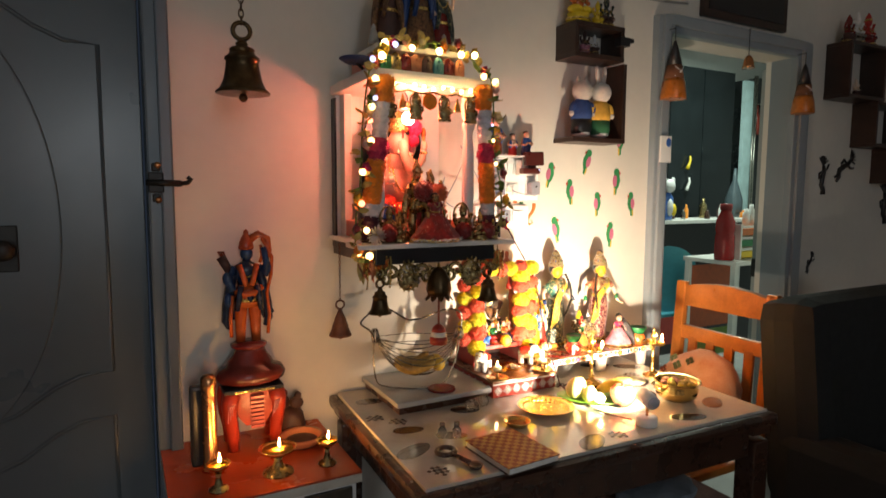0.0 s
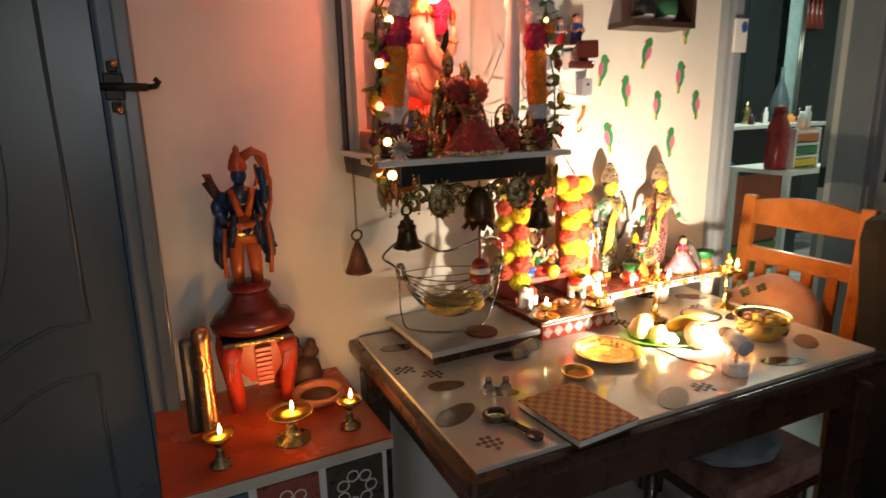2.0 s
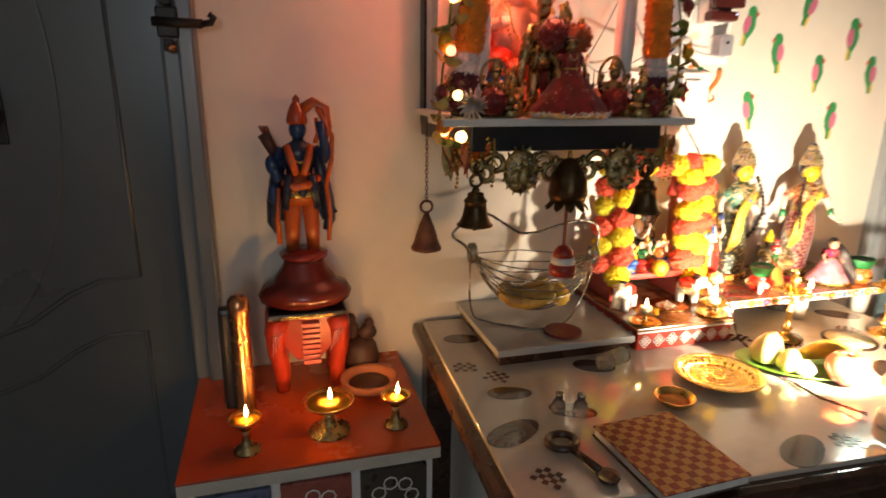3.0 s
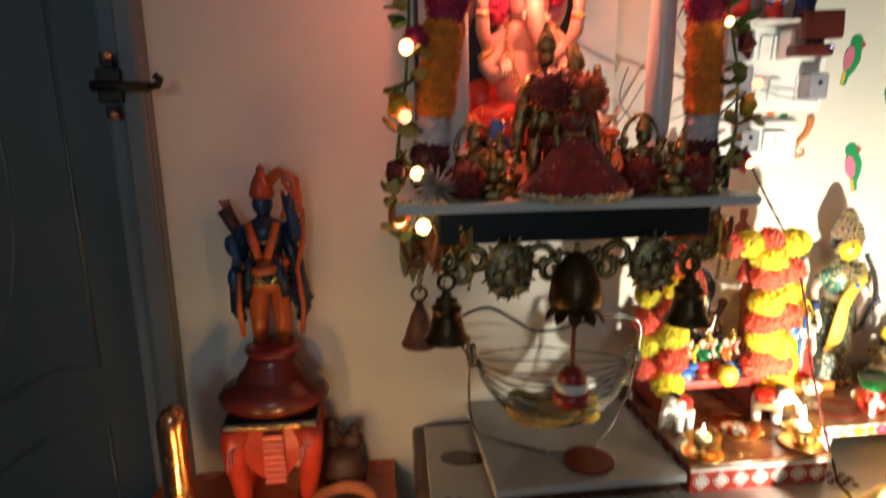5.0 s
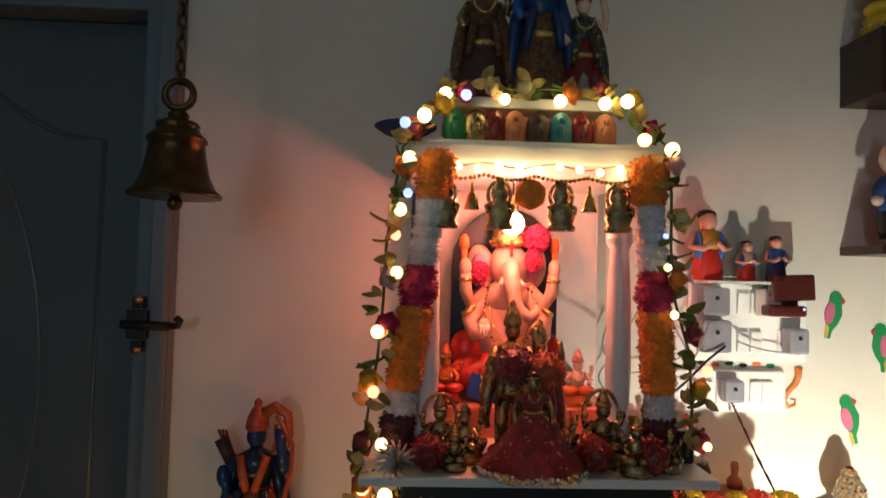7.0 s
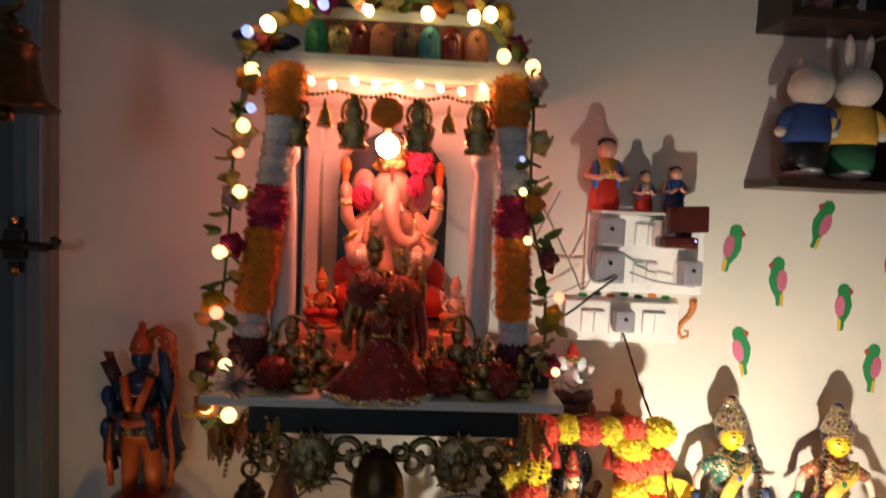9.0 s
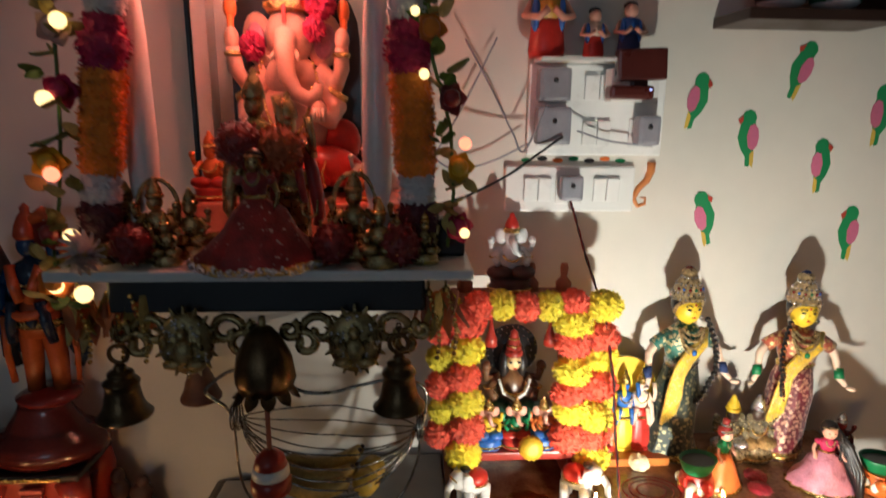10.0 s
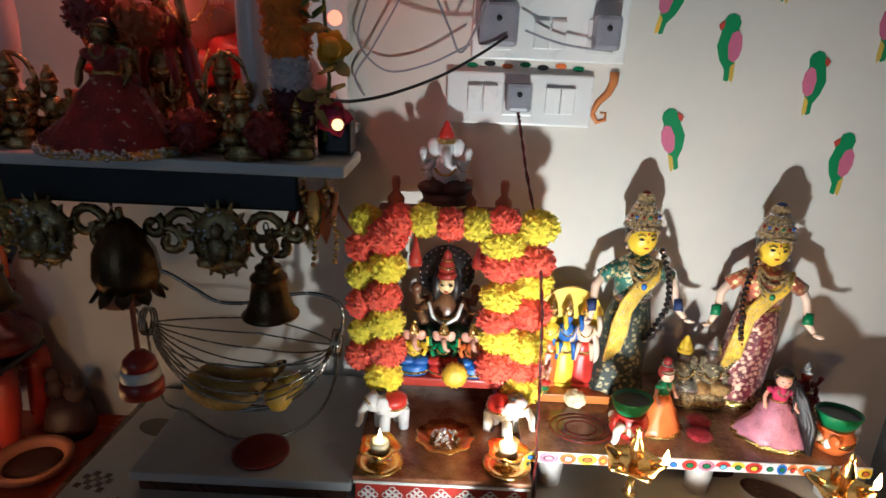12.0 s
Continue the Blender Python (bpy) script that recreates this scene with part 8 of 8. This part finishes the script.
plush((1.450, 1.778, 1.5365), mat("blue_jersey", (0.02, 0.06, 0.22), 0.85, vary=0.15, scale=60, bump=0.4), BLACK, 0.006, "round-eared plush toy in a blue shirt in the display box")
plush((1.533, 1.778, 1.5365), mat("yellow_jersey", (0.62, 0.34, 0.05), 0.85, vary=0.15, scale=60, bump=0.4), mat("green_shorts", (0.02, 0.12, 0.05), 0.85), 0.050, "long-eared plush toy in a yellow shirt in the display box")
for i, (x, y, z, h, a, b_, lab) in enumerate(((1.435, 1.79, 1.9225, 0.16, ORANGE, YELLOW, "orange painted figurine on top of the display box"), (1.520, 1.79, 1.9225, 0.085, YELLOW, YELLOW, "small yellow figurine on the display box"),
                                              (1.560, 1.79, 1.9225, 0.11, GREEN_CLOTH, DARK_CLAY, "small dark figurine on the display box"), (1.465, 1.79, 1.8285, 0.075, DARK_CLAY, PINK_CLOTH, "small figurine inside the stepped box"),
                                              (1.510, 1.79, 1.8285, 0.065, PETAL_W, DARK_CLAY, "small pale figurine inside the stepped box"), (3.05, 1.785, 2.0455, 0.13, MAROON, DARK_CLAY, "dark figurine on the display box"),
                                              (3.12, 1.785, 2.0455, 0.15, WHITE, STEEL, "pale jar-like figurine on the display box"), (3.21, 1.785, 2.0455, 0.16, RED, MAROON, "red figurine on the display box"),
                                              (3.15, 1.79, 1.8065, 0.09, PEACH, DARK_CLAY, "small figurine inside the display box"))):
    seated_figure((x, y, z), h, a, b_, a, lab, name="shelf_figurine", group="shelf figurines")
t = thing("toy_cannon", (1.578, 1.745, 1.868), "small black toy peg bracket at the box corner", "toy")
Shape(BLACK).box((0.02, 0, 0), (0.045, 0.03, 0.03), bevel=0.003).box((0.05, 0, 0.008), (0.03, 0.02, 0.014), bevel=0.002).part("block", t)

p = thing("picture_frame", (2.37, WALL - 0.012, 2.21), "dark framed picture hanging above the doorway", "picture")
Shape(BOX_WOOD).box((0, 0, 0), (0.54, 0.022, 0.32), bevel=0.004).part("picture_mount", p)
Shape(BLACK).box((0, -0.0125, 0), (0.48, 0.004, 0.26)).part("dark_print", p)


def tribal_sticker(loc, lean, k):
    s = thing("dancer_sticker", loc, "black tribal stick-dancer wall sticker", "wall sticker", "dancer stickers")
    c, n = math.cos(lean), math.sin(lean)
    r = lambda x, z: (k * (x * c - z * n), -0.0012, k * (x * n + z * c))
    o = Shape(HAIR)
    o.tube([r(0, 0), r(0.05, 0.10), r(-0.03, 0.22), r(0.0, 0.40), r(0.06, 0.55), r(0.03, 0.70)], lambda u: k * (0.030 + 0.036 * math.sin(3 * u)), 6)
    o.tube([r(0.0, 0.22), r(0.10, 0.14), r(0.12, 0.0)], k * 0.042, 5)
    o.tube([r(0.05, 0.56), r(0.18, 0.60), r(0.26, 0.72)], k * 0.030, 5)
    o.tube([r(0.04, 0.54), r(-0.12, 0.50), r(-0.10, 0.36)], k * 0.030, 5)
    for a in range(6):
        o.tube([r(0.02, 0.70), r(-0.14 + 0.07 * a, 0.92 - 0.012 * (a - 2) ** 2)], k * 0.020, 4)
    o.part("dancer", s)


tribal_sticker((3.015, WALL, 1.345), 0.0, 0.20)
tribal_sticker((3.12, WALL, 1.430), -0.95, 0.22)
tribal_sticker((3.60, WALL, 1.190), 0.1, 0.24)
tribal_sticker((2.93, WALL, 0.97), -0.5, 0.12)

for x in (1.893, 2.715):
    l = thing("hanging_lantern", (x, 1.775, 1.70), "orange and black cone lantern hanging in the doorway", "lantern", "doorway lanterns")
    Shape(mat("amber_shade", (0.50, 0.15, 0.02), 0.3, vary=0.3, scale=40)).lathe([(0.046, 0), (0.048, 0.006), (0.041, 0.06), (0.036, 0.075)], (0, 0, 0), 24).part("shade_skirt", l, "amber lower shade")
    Shape(mat("brown_weave", (0.16, 0.06, 0.025), 0.7, vary=0.3, scale=90, bump=0.6)).lathe([(0.0365, 0.075), (0.028, 0.125)], (0, 0, 0), 24).part("shade_middle", l, "brown woven middle")
    Shape(BLACK).lathe([(0.0285, 0.125), (0.012, 0.19), (0.004, 0.215), (0, 0.216)], (0, 0, 0), 20).part("shade_cap", l, "black pointed cap")
    for sg in (-1, 1):
        Shape(PETAL_W).tube([(-0.024 * sg, -0.025, 0.080), (0, -0.034, 0.10), (0.024 * sg, -0.022, 0.118)], 0.0018, 5).part("cross_string", l, "white crossed string")
    Shape(BLACK).rod((0, 0, 0.212), (0, 0, 0.265), 0.0015).part("cord", l)
    Shape(IRON).rod((0, 0, 0.262), (0, 0.036, 0.262), 0.002).part("hook", l)
b = thing("doorway_bell", (2.36, 1.80, 1.865), "small copper bell hanging from the lintel", "bell")
Shape(COPPER).lathe([(0.026, 0), (0.022, 0.012), (0.017, 0.04), (0.008, 0.052), (0, 0.055)], (0, 0, 0), 18).part("bell_body", b)
Shape(BLACK).rod((0, 0, 0.054), (0, 0, 0.16), 0.0015).part("cord", b)
Shape(IRON).rod((0, -0.004, 0.158), (0, 0.016, 0.158), 0.0025).part("hook", b)
c = thing("wall_card", (1.888, 1.797, 1.515), "small white card with a blue patch on the door frame", "card")
Shape(WHITE_PLASTIC).box((0, 0, 0), (0.056, 0.008, 0.10), bevel=0.001).part("sheet", c)
Shape(BLUE).ball((0.012, -0.0045, 0.026), (0.014, 0.0016, 0.018), seg=10).part("blue_patch", c)
o = Shape(mat("ceiling_wire", (0.3, 0.3, 0.3), 0.6)).tube([(1.55 + 0.06 * k, WALL - 0.004, 2.085 - 0.012 * math.sin(k * 0.42)) for k in range(9)], 0.004, 6)
o.thing("wall_wire", (0, 0, 0), "pale wire running along the wall", "cable")


# ---- the room beyond the doorway ----
def far_room():
    k = thing("tall_cabinet", (0, 0, 0), "tall dark glossy cabinets in the next room", "cabinet")
    dk = mat("dark_gloss_panel", (0.011, 0.015, 0.017), 0.22, vary=0.2, scale=5, bump=0.02)
    for i in range(5):
        Shape(dk).box((3.35 + 0.44 * i, 4.18, 1.25), (0.43, 0.32, 2.50), bevel=0.004).part("cabinet_door", k)
    c = thing("curtain", (0, 0, 0), "narrow pale blue curtain hanging beside the cabinets", "curtain")
    Shape(mat("pale_blue_cloth", (0.42, 0.58, 0.60), 0.8, vary=0.12, scale=12, bump=0.3)).slab([(5.49, 0.05), (5.675, 0.05), (5.675, 2.45), (5.49, 2.45)], 4.02, 4.06).part("drop", c)
    Shape(STEEL).rod((5.60, 4.0, 0.4), (5.60, 4.0, 2.5), 0.010).rod((5.635, 4.0, 0.4), (5.635, 4.0, 2.5), 0.010).part("steel_pole", c, "thin steel pole")
    Shape(dk).box((6.20, 4.2, 1.25), (0.98, 0.30, 2.5), bevel=0.004).thing("dark_wardrobe", (0, 0, 0), "dark wardrobe in the next room", "wardrobe")
    n = thing("breakfast_counter", (4.45, 3.62, 0), "white-edged counter crowded with bottles in the next room", "counter")
    Shape(WHITE).box((0, 0, 1.115), (1.55, 0.34, 0.030), bevel=0.004).part("worktop", n)
    Shape(BLACK).box((0.0, 0.06, 0.55), (1.45, 0.20, 1.10)).part("counter_front", n, "dark counter front")
    Shape(ORANGE_WOOD).lathe([(0.03, 0), (0.03, 0.75), (0.018, 0.80), (0.032, 0.86), (0.020, 0.92), (0.034, 1.0), (0.022, 1.08), (0.03, 1.10)], (-0.68, -0.12, 0), 14).part("turned_post", n, "turned wooden post")
    Shape(mat("red_panel", (0.42, 0.04, 0.03), 0.5)).box((-0.52, -0.05, 0.45), (0.30, 0.02, 0.72), bevel=0.004).part("red_panel", n, "red lower panel")
    rnd = random.Random(21)
    for i in range(12):
        x = 3.80 + 0.115 * i
        h = rnd.uniform(0.05, 0.17)
        r = rnd.uniform(0.018, 0.036)
        m = (BRASS_OLD, WHITE_PLASTIC, DARK_CLAY, STEEL, MARI_O, DARK_WOOD)[i % 6]
        o = Shape(m).lathe([(r, 0), (r * 1.02, h * 0.1), (r, h * 0.65), (r * 0.45, h * 0.8), (r * 0.45, h), (0, h)], (0, 0, 0), 14)
        o.thing("kitchen_jar", (x, 3.60 + rnd.uniform(-0.08, 0.08), 1.1305), "small kitchen jar or bottle on the far counter", "jar", "jars on the counter")
    s = thing("clown_cutout", (3.86, 3.50, 1.131), "blue and white painted cut-out figure by the counter", "cutout")
    o = Shape(BLUE).lathe([(0.05, 0), (0.06, 0.03), (0.07, 0.08), (0.06, 0.18), (0.03, 0.22)], (0, 0, 0), 16, squash=0.4)
    o.use(PETAL_W).ball((0, -0.02, 0.27), (0.055, 0.03, 0.055), seg=14).ball((-0.045, -0.01, 0.315), (0.02, 0.012, 0.025), seg=8).ball((0.045, -0.01, 0.315), (0.02, 0.012, 0.025), seg=8).ball((0, -0.03, 0.10), (0.03, 0.02, 0.07), seg=10)
    o.use(YELLOW).ball((0.05, -0.02, 0.08), (0.03, 0.02, 0.05), seg=10)
    o.part("cutout_body", s)
    for z, m in ((1.62, GREEN), (1.42, WHITE)):
        t = thing("hanging_utensil", (4.70, 3.992, z), "small bright utensil hanging on the dark cabinets", "utensil", "hanging utensils")
        Shape(YELLOW if m is GREEN else m).tube([(0, 0, 0.07), (0.008, 0, 0.03), (-0.016, 0, -0.02), (-0.03, 0, -0.05)], lambda u: 0.008 + 0.010 * u, 8).part("utensil_body", t)
        Shape(STEEL).rod((0, 0, 0.066), (0, 0.030, 0.066), 0.003).part("hook", t)
    t = thing("plastic_bag", (4.95, 3.70, 1.131), "translucent white carrier bag hanging over the counter", "bag")
    Shape(mat("thin_plastic", (0.07, 0.095, 0.11), 0.35, vary=0.2, scale=14, bump=0.5)).lathe([(0.05, 0), (0.07, 0.05), (0.07, 0.16), (0.045, 0.25), (0.018, 0.33), (0.010, 0.44)], (0, 0, 0), 18, ripple=0.10, lobes=5).part("bag_body", t)
    r = thing("hanging_bottle_rack", (5.79, 4.02, 1.93), "rack of dark red bottles hanging in the next room", "rack")
    Shape(STEEL).box((0, 0, 0.30), (0.30, 0.04, 0.012)).box((0, 0.06, 0.302), (0.02, 0.12, 0.01)).part("rack_bar", r)
    for i in range(4):
        Shape(mat("dark_red_glass", (0.22, 0.03, 0.02), 0.2)).lathe([(0.030, 0), (0.032, 0.10), (0.028, 0.16), (0.010, 0.22), (0.010, 0.292)], (-0.105 + 0.066 * i, 0, 0), 12).part("bottle", r)
    # white desk with the red flask
    d = thing("white_desk", (3.84, 2.86, 0), "small white desk near the doorway of the next room", "desk")
    Shape(WHITE).box((0, 0, 0.886), (0.58, 0.42, 0.028), bevel=0.004).part("desktop", d)
    for x in (-0.265, 0.265):
        for y in (-0.18, 0.18):
            Shape(WHITE).box((x, y, 0.436), (0.035, 0.035, 0.872), bevel=0.003).part("leg", d)
    Shape(mat("orange_panel", (0.45, 0.09, 0.03), 0.5)).box((0.0, 0.19, 0.60), (0.50, 0.012, 0.46)).part("modesty_panel", d, "orange-red back panel")
    Shape(mat("green_panel", (0.15, 0.25, 0.04), 0.5)).box((0.0, 0.18, 0.25), (0.50, 0.012, 0.20)).part("lower_panel", d, "green lower panel")
    b = thing("red_flask", (3.60, 2.78, 0.9005), "tall glossy red drinking flask on the white desk", "flask")
    Shape(mat("red_enamel", (0.36, 0.02, 0.02), 0.2)).lathe([(0.060, 0), (0.064, 0.02), (0.062, 0.16), (0.056, 0.18), (0.062, 0.20), (0.060, 0.26), (0.034, 0.32), (0.034, 0.335)], (0, 0, 0), 24).part("flask_body", b)
    Shape(mat("red_cap", (0.28, 0.02, 0.02), 0.4)).lathe([(0.038, 0.335), (0.038, 0.375), (0, 0.378)], (0, 0, 0), 20).part("cap", b)
    r = thing("letter_rack", (3.79, 2.80, 0.9005), "small white rack with coloured trays on the desk", "rack")
    for x in (-0.10, 0.13):
        Shape(WHITE).box((x, 0, 0.12), (0.016, 0.16, 0.24), bevel=0.002).part("side", r)
    for i, m in enumerate((YELLOW, GREEN, ORANGE)):
        Shape(m).box((0.015, 0, 0.035 + 0.075 * i), (0.21, 0.15, 0.045), bevel=0.004).part("tray", r, "bright plastic tray")
        Shape(WHITE).box((0.015, -0.075, 0.07 + 0.075 * i), (0.21, 0.012, 0.014)).part("front_bar", r)
    for x, h in ((3.84, 0.10), (3.895, 0.13)):
        Shape(WHITE_PLASTIC).lathe([(0.022, 0), (0.023, h * 0.7), (0.014, h * 0.8), (0.014, h)], (0, 0, 0), 14).thing("small_bottle", (x, 2.80, 1.1405), "small white bottle on the rack", "bottle", "bottles on the rack")
    ch = thing("blue_chair", (3.56, 3.05, 0), "turquoise moulded plastic chair in the next room", "chair")
    bl = mat("turquoise_plastic", (0.06, 0.36, 0.46), 0.4, vary=0.06)
    pts = [(-0.19, 0.46), (0.19, 0.46), (0.20, 0.80)] + [(0.20 * math.cos(a * math.pi / 10), 0.80 + 0.16 * math.sin(a * math.pi / 10)) for a in range(1, 10)] + [(-0.20, 0.78)]
    Shape(bl).slab(pts, -0.012, 0.012, pose(0, 0.10, 0, -6, 0, -25)).part("backrest", ch)
    Shape(bl).box((0.0, 0.25, 0.46), (0.40, 0.32, 0.03), bevel=0.01).part("seat", ch)
    for x in (-0.16, 0.16):
        for y in (0.13, 0.37):
            Shape(STEEL).rod((x, y, 0), (x, y, 0.45), 0.012).part("leg", ch)
    t = thing("tube_light", (4.2, 3.2, 2.742), "fluorescent tube light on the ceiling of the next room", "lamp")
    Shape(WHITE_PLASTIC).box((0, 0, 0), (1.25, 0.07, 0.016), bevel=0.003).part("batten", t)


far_room()
